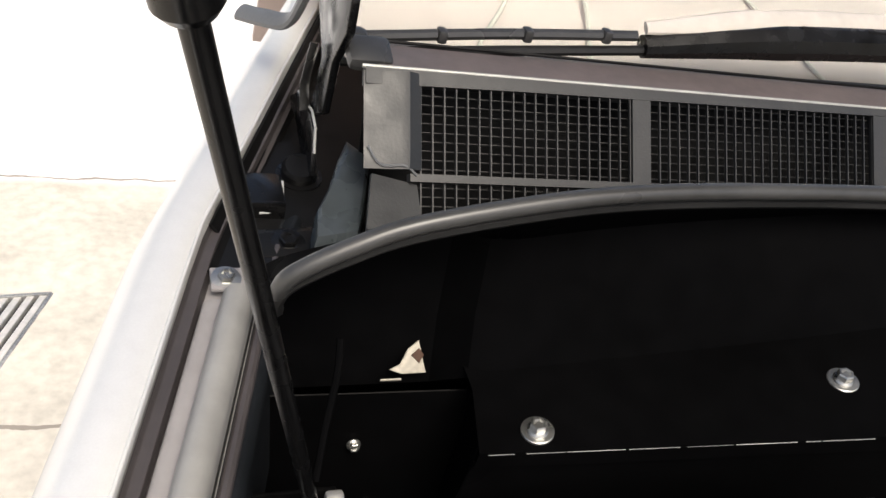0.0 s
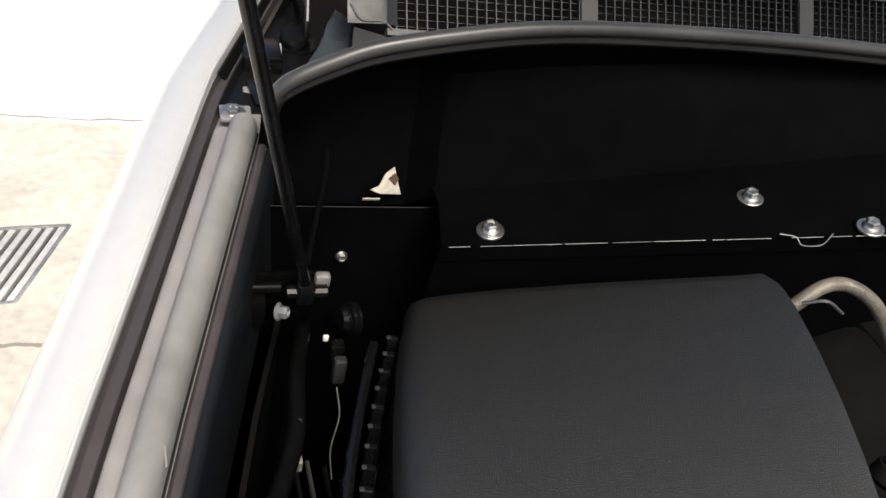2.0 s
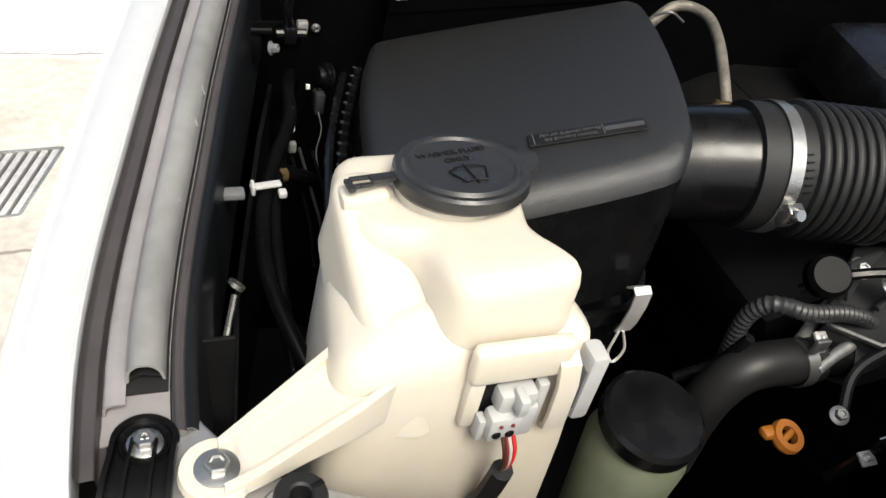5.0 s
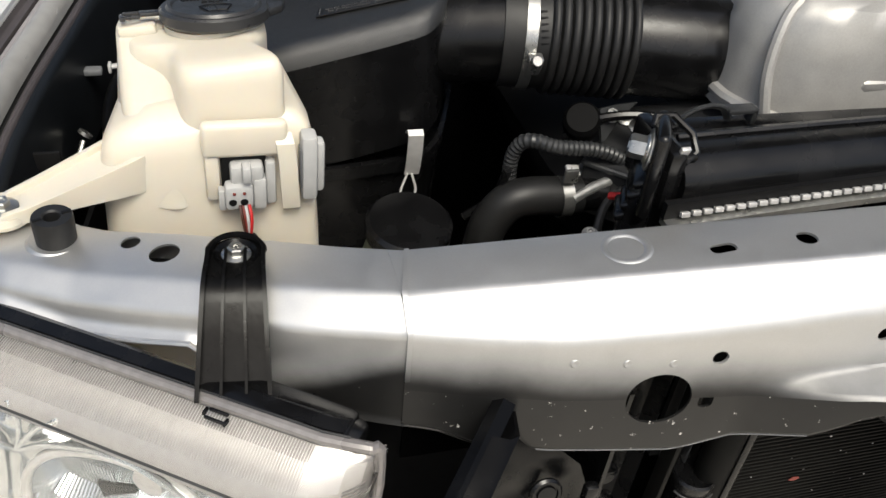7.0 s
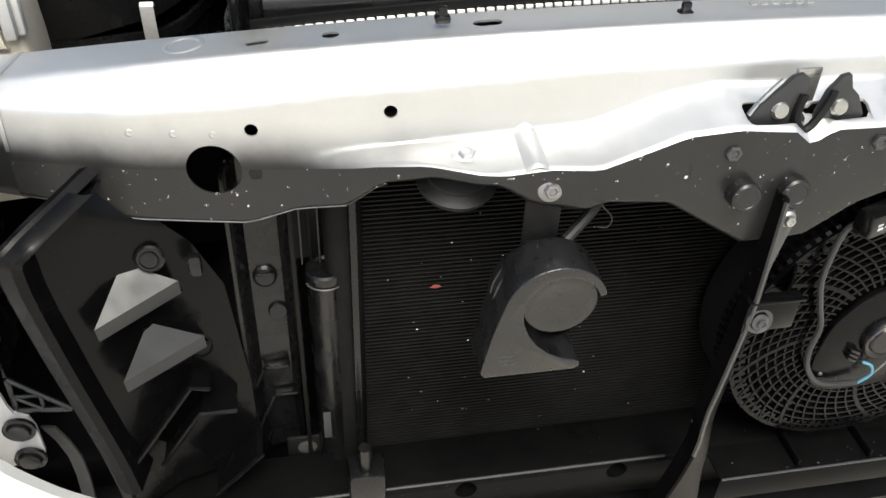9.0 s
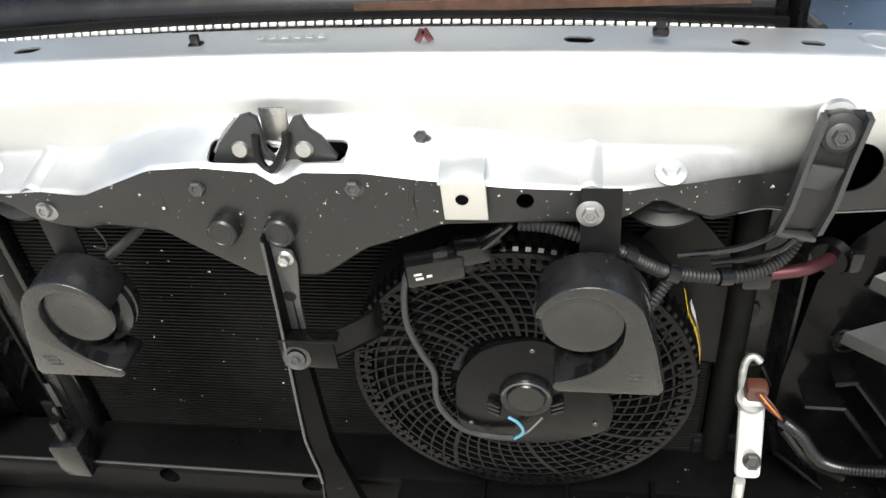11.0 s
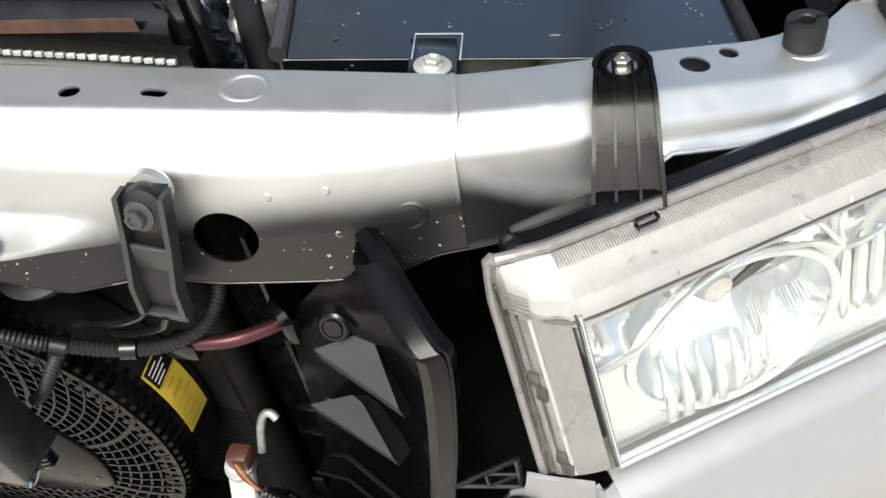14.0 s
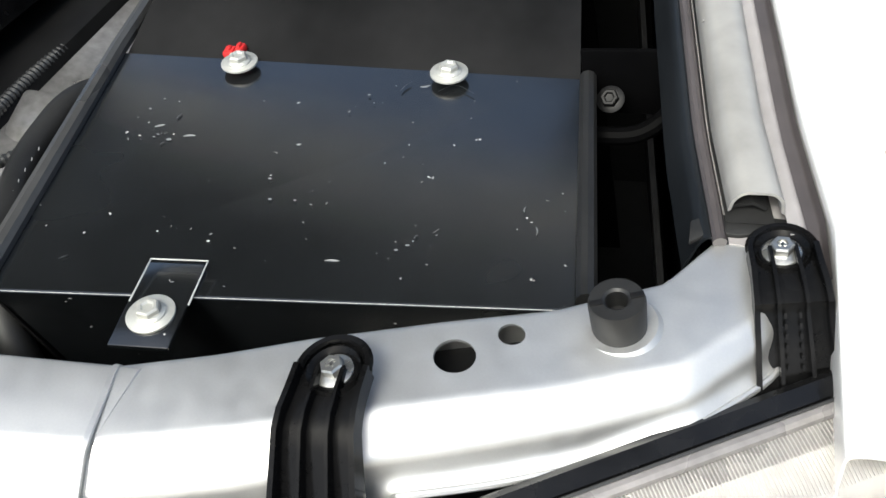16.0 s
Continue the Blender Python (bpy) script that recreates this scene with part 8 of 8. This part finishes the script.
# ---- engine bay: battery side ----
def build_battery_cover():
    b = thing("battery_cover", "scratched gloss black steel cover plate over the battery", "battery cover", at=(0.54, 0.14, 0.85))
    fl, fr, br, bl = Vector((0.408, 0.021, 1.040)), Vector((0.707, 0.088, 0.996)), Vector((0.668, 0.279, 0.992)), Vector((0.352, 0.236, 1.040))
    n = (fr - fl).cross(bl - fl).normalized()
    part("plate", loft([[p - n * 0.002 for p in (fl, fr, br, bl)], [p for p in (fl, fr, br, bl)]]), GLOSSBLACK, b)
    part("front_skirt", thick(loft([[fl, fr], [fl + Vector((0, 0.004, -0.018)), fr + Vector((0, 0.004, -0.018))], [fl + Vector((0.01, 0.012, -0.15)), fr + Vector((-0.01, 0.012, -0.15))]], closed=False), 0.002), GLOSSBLACK, b)
    part("bright_edge", tube([fl + Vector((0, -0.001, -0.001)), fl.lerp(fr, 0.5) + Vector((0, -0.001, -0.001)), fr + Vector((0, -0.001, -0.001))], 0.0009, 6, smooth=False), PALE, b)
    part("side_wall", thick(loft([[fl + n * -0.003, bl + n * -0.003], [fl + Vector((0, 0.01, -0.15)), bl + Vector((0, 0, -0.15))]], closed=False), 0.002), MATTBLACK, b)
    part("edge_trim", tube([fl + Vector((-0.004, 0, 0.003)), bl + Vector((-0.004, 0, 0.003)), bl + (bl - fl) * 0.4 + Vector((-0.004, 0, 0))], 0.006, 10, smooth=False), RUBBER, b)
    part("edge_trim", tube([fr + Vector((0.005, 0.004, 0.002)), br + Vector((0.005, 0, 0.002))], 0.0055, 10, smooth=False), DARKRUBBER, b)
    # tongue with its bolt at the front
    t = bx(0.032, 0.056, 0.003, (0.506, 0.034, 1.028), 0.001, n, (1, 0.2, 0))
    tg = part("tongue", t, GLOSSBLACK, b)
    part("tongue_edge", tube([Vector((0.4935, 0.030, 1.0335)), Vector((0.4895, 0.058, 1.0345)), Vector((0.5205, 0.064, 1.0305)), Vector((0.5240, 0.036, 1.0285))], 0.0005, 6, smooth=False), PALE, b)
    for q in ((0.508, 0.026, 1.030), (0.445, 0.238, 1.031), (0.587, 0.259, 1.010)):
        solid("washer_bolt", hexbolt(q, n, 0.0062, 0.008, 0.0055, washer=0.0125), WASHER, "pale painted bolt on a wide washer on the battery cover", "bolt", "battery cover bolts")
    rng = random.Random(5)
    e1, e2, n0 = fr - fl, bl - fl, n
    for u, v, a, w in ((0.16, 0.62, 0.4, 0.012), (0.20, 0.66, 1.2, 0.010), (0.23, 0.58, 0.1, 0.014), (0.19, 0.54, 0.9, 0.007), (0.12, 0.56, 2.0, 0.006), (0.66, 0.80, 1.0, 0.020), (0.70, 0.82, 0.3, 0.012), (0.76, 0.22, 0.8, 0.009), (0.73, 0.20, 1.0, 0.006), (0.58, 0.12, 0.0, 0.014), (0.92, 0.30, 1.4, 0.008), (0.94, 0.22, 1.6, 0.012), (0.10, 0.10, 0.6, 0.010), (0.47, 0.55, 0.2, 0.006)):
        q = fl + e1 * u + e2 * v + n * 0.0005
        d1 = (e1.normalized() * math.cos(a) + e2.normalized() * math.sin(a))
        part("scratch", tube([q, q + d1 * w * 0.3 + n.cross(d1) * rng.uniform(-0.001, 0.001), q + d1 * w * 0.6], lambda t: 0.0005 * (1 - (2 * t - 1) ** 2) + 0.0001, 4, 3, flat=0.3), GREYPLASTIC, b)
    q = fl + e1 * 0.74 + e2 * 0.80 + n * 0.0004
    part("scratch", tube([q, q + e1 * 0.035 + e2 * 0.03, q + e1 * 0.075 - e2 * 0.01], 0.0003, 4, 6, flat=0.3), GREYPLASTIC, b)
    # flaked paint in loose clusters
    for cu, cv, count, spread in ((0.20, 0.60, 9, 0.05), (0.14, 0.72, 6, 0.04), (0.62, 0.78, 6, 0.05), (0.72, 0.20, 7, 0.05), (0.90, 0.28, 5, 0.05), (0.45, 0.45, 5, 0.16), (0.30, 0.15, 6, 0.12)):
        for _ in range(count):
            q = fl + e1 * (cu + rng.gauss(0, spread)) + e2 * min(0.96, max(0.03, cv + rng.gauss(0, spread))) + n0 * 0.0003
            r, a0 = abs(rng.gauss(0.0004, 0.0005)) + 0.0002, rng.uniform(0, 6.28)
            pts = [(r * rng.uniform(0.5, 1.6) * math.cos(a0 + a), r * rng.uniform(0.4, 1.0) * math.sin(a0 + a)) for a in np.linspace(0, 5.2, 6)]
            part("paint_flake", prism(pts, 0.00006, q, n0, e1), rng.choice((PALE, GREYPLASTIC, GREYPLASTIC)), b)
    for q, w in (((0.429, 0.252, 1.030), 0.008), ((0.436, 0.2555, 1.030), 0.006)):
        solid("terminal_cap", joined(bx(w, 0.010, 0.006, q, 0.002), bx(w * 0.5, 0.006, 0.010, q, 0.002)), RED, "red plastic terminal cover behind a bolt", "terminal cover", "terminal covers")
    back = thing("battery_back_panel", "matt black steel panel rising behind the battery cover", "steel panel", at=(0.5, 0.3, 0.9))
    q0, q1 = bl + n * -0.004, br + n * -0.004
    part("panel", thick(loft([[q0, q1], [q0 + Vector((0.01, 0.13, 0.05)), q1 + Vector((-0.02, 0.12, 0.05))], [q0 + Vector((0.02, 0.28, 0.06)), q1 + Vector((-0.04, 0.27, 0.06))]], closed=False), 0.002), MATTBLACK, back)
    part("leg", bx(0.25, 0.01, 0.4, (0.5, 0.36, 0.77), 0.002), MATTBLACK, back)
    w = thing("inner_bracket", "black steel bracket with a bolt beside the fender", "bracket", at=(0.69, 0.27, 0.9))
    part("plate", bx(0.075, 0.004, 0.05, (0.705, 0.287, 0.985), 0.002), PANELBLACK, w)
    part("bolt", hexbolt((0.688, 0.272, 0.982), (0, -0.6, 0.8), 0.006, 0.009, 0.006), MATTBLACK, w)
    part("pipe", tube([(0.675, 0.25, 0.97), (0.71, 0.255, 0.97), (0.735, 0.275, 0.985), (0.742, 0.295, 1.0)], 0.006, 10), PANELBLACK, w)


build_battery_cover()


# ---- front: brackets, looms and pipes ----
def build_front_fittings():
    b = thing("bumper_bracket", "dark grey plastic bracket hanging from a rubber mount", "bracket", at=(0.38, -0.14, 0.96))
    o = Vector((0.385, -0.127, 1.047))
    prof = [(0.012, -0.002), (-0.02, -0.006), (-0.05, -0.012), (-0.076, -0.010), (-0.082, -0.004)]
    for off, w, y0, nm in ((0.0, 0.0125, 0.0, "plate"), (-0.0138, 0.0017, -0.006, "rim"), (0.0138, 0.0017, -0.006, "rim")):
        rings = []
        for z, y in prof:
            lean = -0.10 * z
            cx = o + Vector((off + 0.2 * z, y + y0 * 0.5, z))
            d = 0.0025 if nm == "plate" else 0.0075
            rings.append([cx + Vector((-w, 0.003, 0)), cx + Vector((w, 0.003, 0)), cx + Vector((w, -d, 0)), cx + Vector((-w, -d, 0))])
        part(nm, loft(rings), DARKRUBBER if nm == "plate" else COWLGREY, b)
    part("upper_pad", bx(0.022, 0.003, 0.020, o + Vector((-0.0065, -0.0135, -0.032)), 0.001, (0.2, -0.10, 1)), COWLGREY, b)
    part("cross_bar", bx(0.030, 0.008, 0.004, o + Vector((-0.0165, -0.014, -0.0805)), 0.0015, (0.2, 0, 1)), COWLGREY, b)
    part("mount_washer", lathe([(0, 0.006), (0.009, 0.006), (0.0135, 0.004), (0.0143, 0.0), (0.0143, -0.004)], o + Vector((0, -0.006, 0)), (0, -1, 0.25), 36), DARKRUBBER, b)
    part("bolt", hexbolt(o + Vector((-0.001, -0.0125, 0.0)), (0, -1, 0.25), 0.006, 0.009, 0.007), RUBBER, b)
    part("head_cap", lathe([(0.0115, 0.0), (0.0128, 0.003), (0.0115, 0.008), (0.0, 0.008)], o + Vector((0.0, 0.008, 0.0035)), (0, -1, 0.25), 32), SILVER, b)
    part("lower_arm", tube([(0.3555, -0.142, 0.970), (0.346, -0.142, 0.961), (0.325, -0.142, 0.952), (0.29, -0.14, 0.945)], 0.0026, 8), BLACK, b)
    part("lower_arm", tube([(0.369, -0.144, 0.966), (0.360, -0.143, 0.954), (0.340, -0.142, 0.945), (0.315, -0.14, 0.938)], 0.0026, 8), BLACK, b)
    m = thing("front_loom", "grey-black corrugated wiring loom along the cross member", "wiring loom", at=(0.27, -0.15, 0.93))
    part("main_run", ribbed([(0.176, -0.172, 0.998), (0.20, -0.172, 0.995), (0.239, -0.172, 0.978), (0.268, -0.162, 0.953), (0.283, -0.155, 0.941), (0.32, -0.145, 0.928), (0.35, -0.135, 0.925), (0.372, -0.122, 0.932), (0.383, -0.11, 0.95), (0.386, -0.10, 0.975)], 0.0054, 0.0032, 0.0011), DARKRUBBER, m)
    part("branch", ribbed([(0.285, -0.156, 0.938), (0.274, -0.164, 0.922), (0.262, -0.170, 0.905), (0.252, -0.172, 0.898)], 0.0048, 0.0032, 0.0011), DARKRUBBER, m)
    for q, dr in (((0.252, -0.168, 0.968), (1, 0.2, -0.7)), ((0.325, -0.1435, 0.9275), (1, 0.3, -0.2)), ((0.285, -0.155, 0.940), (1, 0.2, -0.5))):
        part("tape", tube([Vector(q) - Vector(dr).normalized() * 0.005, Vector(q) + Vector(dr).normalized() * 0.005], 0.0072, 12, smooth=False), BLACK, m)
    part("lead", tube([(0.140, -0.150, 0.962), (0.150, -0.16, 0.975), (0.165, -0.17, 0.994)], 0.0022, 6), BLACK, m)
    part("lead", tube([(0.137, -0.155, 0.958), (0.152, -0.165, 0.972), (0.172, -0.172, 0.998)], 0.0022, 6), BLACK, m)
    p = thing("fan_plug", "black plastic fan connector with a printed mark", "connector", at=(0.11, -0.17, 0.95))
    body = part("socket", bx(0.044, 0.018, 0.022, (0.112, -0.168, 0.954), 0.003, x=(0.93, 0.3, 0.18)), BLACK, p)
    part("shell", bx(0.026, 0.020, 0.017, (0.139, -0.156, 0.961), 0.003, x=(0.93, 0.3, 0.18)), BLACK, p)
    part("latch_tab", bx(0.012, 0.006, 0.008, (0.118, -0.170, 0.968), 0.002, x=(0.93, 0.3, 0.18)), BLACK, p)
    for k in range(2):
        part("print_bar", bx(0.006, 0.0006, 0.002, (0.102 + 0.001 * k, -0.1807, 0.956 - 0.004 * k), 0, x=(0.93, 0.3, 0.18)), PALE, p)
    part("print_bar", bx(0.004, 0.0006, 0.002, (0.110, -0.1785, 0.953), 0, x=(0.93, 0.3, 0.18)), PALE, p)
    part("boot", tube([(0.148, -0.152, 0.964), (0.160, -0.15, 0.970)], 0.006, 10, smooth=False), BLACK, p)
    part("holder", bx(0.052, 0.010, 0.014, (0.118, -0.158, 0.945), 0.002, x=(0.93, 0.3, 0.18)), MATTBLACK, p)
    c = thing("copper_line", "reddish copper refrigerant pipe with a black sleeve", "metal pipe", at=(0.39, -0.115, 0.915))
    part("pipe", tube([(0.356, -0.127, 0.916), (0.385, -0.122, 0.917), (0.402, -0.111, 0.915), (0.414, -0.100, 0.913)], 0.0052, 12), COPPER, c)
    part("sleeve", bx(0.022, 0.016, 0.016, (0.352, -0.125, 0.912), 0.003), BLACK, c)
    part("flange", lathe([(0, 0.006), (0.014, 0.006), (0.017, 0.0)], (0.413, -0.098, 0.912), (-0.5, -0.7, 0), 20), FANBLACK, c)
    s = thing("pressure_sensor", "bright alloy sensor block with a brown plug", "sensor", at=(0.36, -0.16, 0.73))
    part("pipe", tube([(0.375, -0.105, 0.796), (0.370, -0.103, 0.800), (0.364, -0.104, 0.798), (0.3605, -0.110, 0.788), (0.360, -0.120, 0.770)], 0.0034, 12), ALLOY, s)
    part("block", bx(0.021, 0.012, 0.076, (0.362, -0.162, 0.766), 0.005, (0, 0.45, 1), seg=3), PALEALLOY, s)
    part("bolt", hexbolt((0.363, -0.178, 0.754), (0, -1, 0.45), 0.0065, 0.0075, 0.007), RUBBER, s)
    part("collar", lathe([(0.0105, 0), (0.0125, 0.003), (0.0115, 0.008), (0.0, 0.008)], (0.361, -0.146, 0.791), (0, -0.35, 1), 24), ZINC, s)
    part("plug", bx(0.018, 0.016, 0.017, (0.364, -0.146, 0.806), 0.004), BROWN, s)
    for k, mat in enumerate((COPPER, ORANGE, BROWN)):
        part("lead", tube([(0.362 + 0.003 * k, -0.155, 0.811), (0.371 + 0.003 * k, -0.161, 0.802), (0.384, -0.163, 0.790)], 0.0010, 6), mat, s)
    part("drain_pipe", tube([(0.360, -0.168, 0.712), (0.362, -0.165, 0.68), (0.365, -0.16, 0.65)], 0.005, 10), PALEALLOY, s)
    w = thing("lower_loom", "black corrugated loom from the sensor to the headlight", "wiring loom", at=(0.45, -0.16, 0.72))
    part("run", ribbed([(0.384, -0.163, 0.790), (0.401, -0.163, 0.772), (0.427, -0.160, 0.733), (0.47, -0.155, 0.718), (0.543, -0.145, 0.714), (0.59, -0.135, 0.73), (0.61, -0.12, 0.75)], 0.0058, 0.0034, 0.0011), BLACK, w)
    part("run_two", tube([(0.39, -0.15, 0.765), (0.42, -0.15, 0.72), (0.45, -0.15, 0.70)], 0.0045, 8), BLACK, w)
    part("clamp", bx(0.03, 0.012, 0.016, (0.50, -0.155, 0.712), 0.003), MATTBLACK, w)
    part("clamp_plate", joined(bx(0.056, 0.003, 0.012, (0.5135, -0.161, 0.736), 0.001, x=(1, 0, 0.12)), bx(0.026, 0.003, 0.040, (0.509, -0.158, 0.712), 0.003)), MATTBLACK, w, "dull steel loom bracket")
    part("clamp_ring", tube([Vector((0.509 + 0.014 * math.cos(a), -0.161, 0.708 + 0.008 * math.sin(a))) for a in np.linspace(0, 6.28, 20)], 0.0016, 6, smooth=False), RUBBER, w)
    for sx in (-1, 1):
        sb = thing("cover_stay", "small pale steel bumper stay with a black bolt", "bracket", "cover stays", at=(sx * 0.441, -0.18, 0.69))
        part("plate", prism([(sx * u, v) for u, v in ((-0.034, -0.020), (-0.010, 0.013), (0.017, 0.015), (0.030, -0.014), (0.030, -0.05), (-0.034, -0.05))][::sx], 0.003, (sx * 0.441, -0.178, 0.695), (0, -1, 0), (1, 0, 0), 0.001), PALEALLOY, sb)
        part("bolt", lathe([(0.0105, 0.0), (0.0105, 0.003), (0.008, 0.004), (0.0075, 0.006), (0, 0.007)], (sx * 0.441, -0.1815, 0.697), (0, -1, 0), 24), BLACK, sb)
        bp = thing("bent_stay", "bent satin steel strip behind the bumper corner", "bracket", "bent stays", at=(sx * 0.55, -0.13, 0.72))
        part("strip", thick(loft([[(sx * x, -0.130, z), (sx * (x + 0.012), -0.126, z - 0.002)] for x, z in ((0.560, 0.772), (0.552, 0.752), (0.547, 0.730), (0.546, 0.705), (0.548, 0.665))], closed=False), 0.002), FINGREY, bp)
    t = thing("horn_cable", "thin grey cable behind the horn", "cable", at=(-0.12, -0.14, 0.95))
    part("cable", tube([(-0.150, -0.165, 0.955), (-0.125, -0.150, 0.972), (-0.105, -0.135, 0.992), (-0.095, -0.125, 1.005)], 0.0046, 10), DARKRUBBER, t)
    part("loose_wire", tube([(-0.135, -0.186, 1.000), (-0.128, -0.19, 0.992), (-0.130, -0.19, 0.984), (-0.138, -0.19, 0.985)], 0.0006, 5), DARKRUBBER, t)
    d = thing("lower_clip", "black plastic radiator clip on the lower beam", "clip", at=(-0.30, -0.15, 0.63))
    part("body", bx(0.034, 0.03, 0.05, (-0.302, -0.145, 0.665), 0.004), BLACK, d)
    part("screw", tube([(-0.303, -0.148, 0.690), (-0.303, -0.148, 0.72)], 0.006, 10, smooth=False), BLACK, d)


build_front_fittings()


# ---- passenger side: looms, stay and small fittings ----
def build_side_fittings():
    m = thing("side_loom", "black cable bundle held by a pale strap along the fender", "cable bundle", at=(-0.70, 0.35, 0.98))
    part("cable", tube([(-0.635, 0.575, 0.93), (-0.650, 0.53, 0.97), (-0.664, 0.47, 0.99), (-0.672, 0.42, 0.995), (-0.695, 0.36, 0.995), (-0.712, 0.30, 0.995), (-0.714, 0.24, 0.985), (-0.69, 0.17, 0.95), (-0.66, 0.13, 0.90)], 0.0055, 12), STEELBLACK, m)
    part("cable", tube([(-0.638, 0.58, 0.92), (-0.655, 0.51, 0.965), (-0.668, 0.45, 0.975), (-0.690, 0.365, 0.985), (-0.702, 0.31, 0.985), (-0.705, 0.24, 0.96), (-0.70, 0.18, 0.90)], 0.0048, 12), STEELBLACK, m)
    part("cable", tube([(-0.655, 0.40, 0.95), (-0.676, 0.375, 0.975), (-0.691, 0.363, 0.985), (-0.704, 0.33, 0.975)], 0.006, 10), STEELBLACK, m)
    part("tape", tube([(-0.686, 0.366, 0.983), (-0.692, 0.362, 0.985)], 0.0064, 12, smooth=False), BRONZE, m)
    part("strap", joined(bx(0.022, 0.0065, 0.0026, (-0.706, 0.327, 1.004), 0.0012, x=(1, 0.15, 0)), bx(0.003, 0.010, 0.008, (-0.715, 0.326, 1.003), 0.0015), bx(0.006, 0.007, 0.005, (-0.695, 0.322, 1.0), 0.0015)), PALE, m, "pale plastic strap")
    part("strap_foot", bx(0.022, 0.010, 0.006, (-0.732, 0.322, 1.002), 0.002), GREYPLASTIC, m)
    part("tail", tube([(-0.652, 0.535, 1.025), (-0.646, 0.555, 1.045), (-0.640, 0.572, 1.066), (-0.638, 0.585, 1.08)], 0.0022, 8), PANELBLACK, m)
    g = thing("round_plug", "round black grommet with a thin wire", "grommet", at=(-0.61, 0.55, 0.93))
    part("disc", lathe([(0.0, 0.012), (0.008, 0.012), (0.010, 0.009), (0.010, 0.007), (0.0125, 0.006), (0.0125, 0.003), (0.014, 0.002), (0.014, 0)], (-0.606, 0.560, 0.950), (-0.95, -0.25, 0.1), 28), BLACK, g)
    part("body", bx(0.010, 0.010, 0.020, (-0.622, 0.535, 0.940), 0.002), BLACK, g)
    part("white_tip", bx(0.004, 0.003, 0.005, (-0.630, 0.54, 0.95), 0.0008), WHITE, g)
    part("connector", bx(0.009, 0.008, 0.022, (-0.627, 0.505, 0.955), 0.002), COWLGREY, g)
    part("wire", tube([(-0.631, 0.490, 0.955), (-0.632, 0.470, 0.950), (-0.640, 0.450, 0.942), (-0.642, 0.430, 0.938)], 0.0005, 5), ALLOY, g)
    k = thing("wiring_cluster", "small tangle of taped wires low in the bay", "wires", at=(-0.65, 0.40, 0.9))
    for i, (x, y) in enumerate(((-0.668, 0.41), (-0.660, 0.40), (-0.650, 0.395), (-0.642, 0.385))):
        part("wire", tube([(x, y + 0.03, 0.96), (x + 0.004, y, 0.945), (x + 0.010, y - 0.03, 0.92), (x + 0.012, y - 0.05, 0.89)], 0.0015, 6), (STEELBLACK, DARKRUBBER, STEELBLACK, STEELBLACK)[i], k)
    part("ferrule", bx(0.006, 0.006, 0.009, (-0.667, 0.425, 0.965), 0.001), ALLOY, k)
    part("ferrule", bx(0.005, 0.005, 0.006, (-0.664, 0.445, 0.97), 0.001), WHITE, k)
    r = thing("loose_spanner", "bright steel rod end beside the fender wall", "steel rod", at=(-0.745, 0.22, 0.93))
    part("shaft", tube([(-0.737, 0.252, 0.975), (-0.747, 0.225, 0.955), (-0.757, 0.20, 0.935)], 0.0022, 8), ZINC, r)
    part("eye", lathe([(0.0025, -0.0015), (0.006, -0.0015), (0.006, 0.0015), (0.0025, 0.0015)], (-0.735, 0.257, 0.979), (0.6, 0.3, 0.7), 18), ZINC, r)
    part("clip", bx(0.012, 0.010, 0.03, (-0.757, 0.195, 0.925), 0.003), MATTBLACK, r)
    h = thing("braided_hose", "braided sleeve hose bending behind the air box", "hose", at=(-0.33, 0.4, 1.02))
    part("hose", tube([(-0.365, 0.430, 1.078), (-0.348, 0.432, 1.092), (-0.330, 0.430, 1.094), (-0.322, 0.412, 1.093), (-0.330, 0.38, 1.088), (-0.343, 0.345, 1.078), (-0.350, 0.322, 1.066)], 0.0046, 14), BRAID, h)
    part("bronze_end", lathe([(0.0, 0.010), (0.008, 0.010), (0.011, 0.005), (0.011, 0)], (-0.351, 0.320, 1.058), (0.1, 0.3, 1), 20), BRONZE, h)
    part("rubber_base", lathe([(0.013, 0), (0.016, 0.004), (0.013, 0.012), (0.0, 0.012)], (-0.352, 0.317, 1.046), (0.1, 0.3, 1), 24), DARKRUBBER, h)
    part("wire_clip", tube([(-0.372, 0.420, 1.09), (-0.360, 0.415, 1.096), (-0.348, 0.410, 1.09)], 0.0012, 6), RUBBER, h)


build_side_fittings()
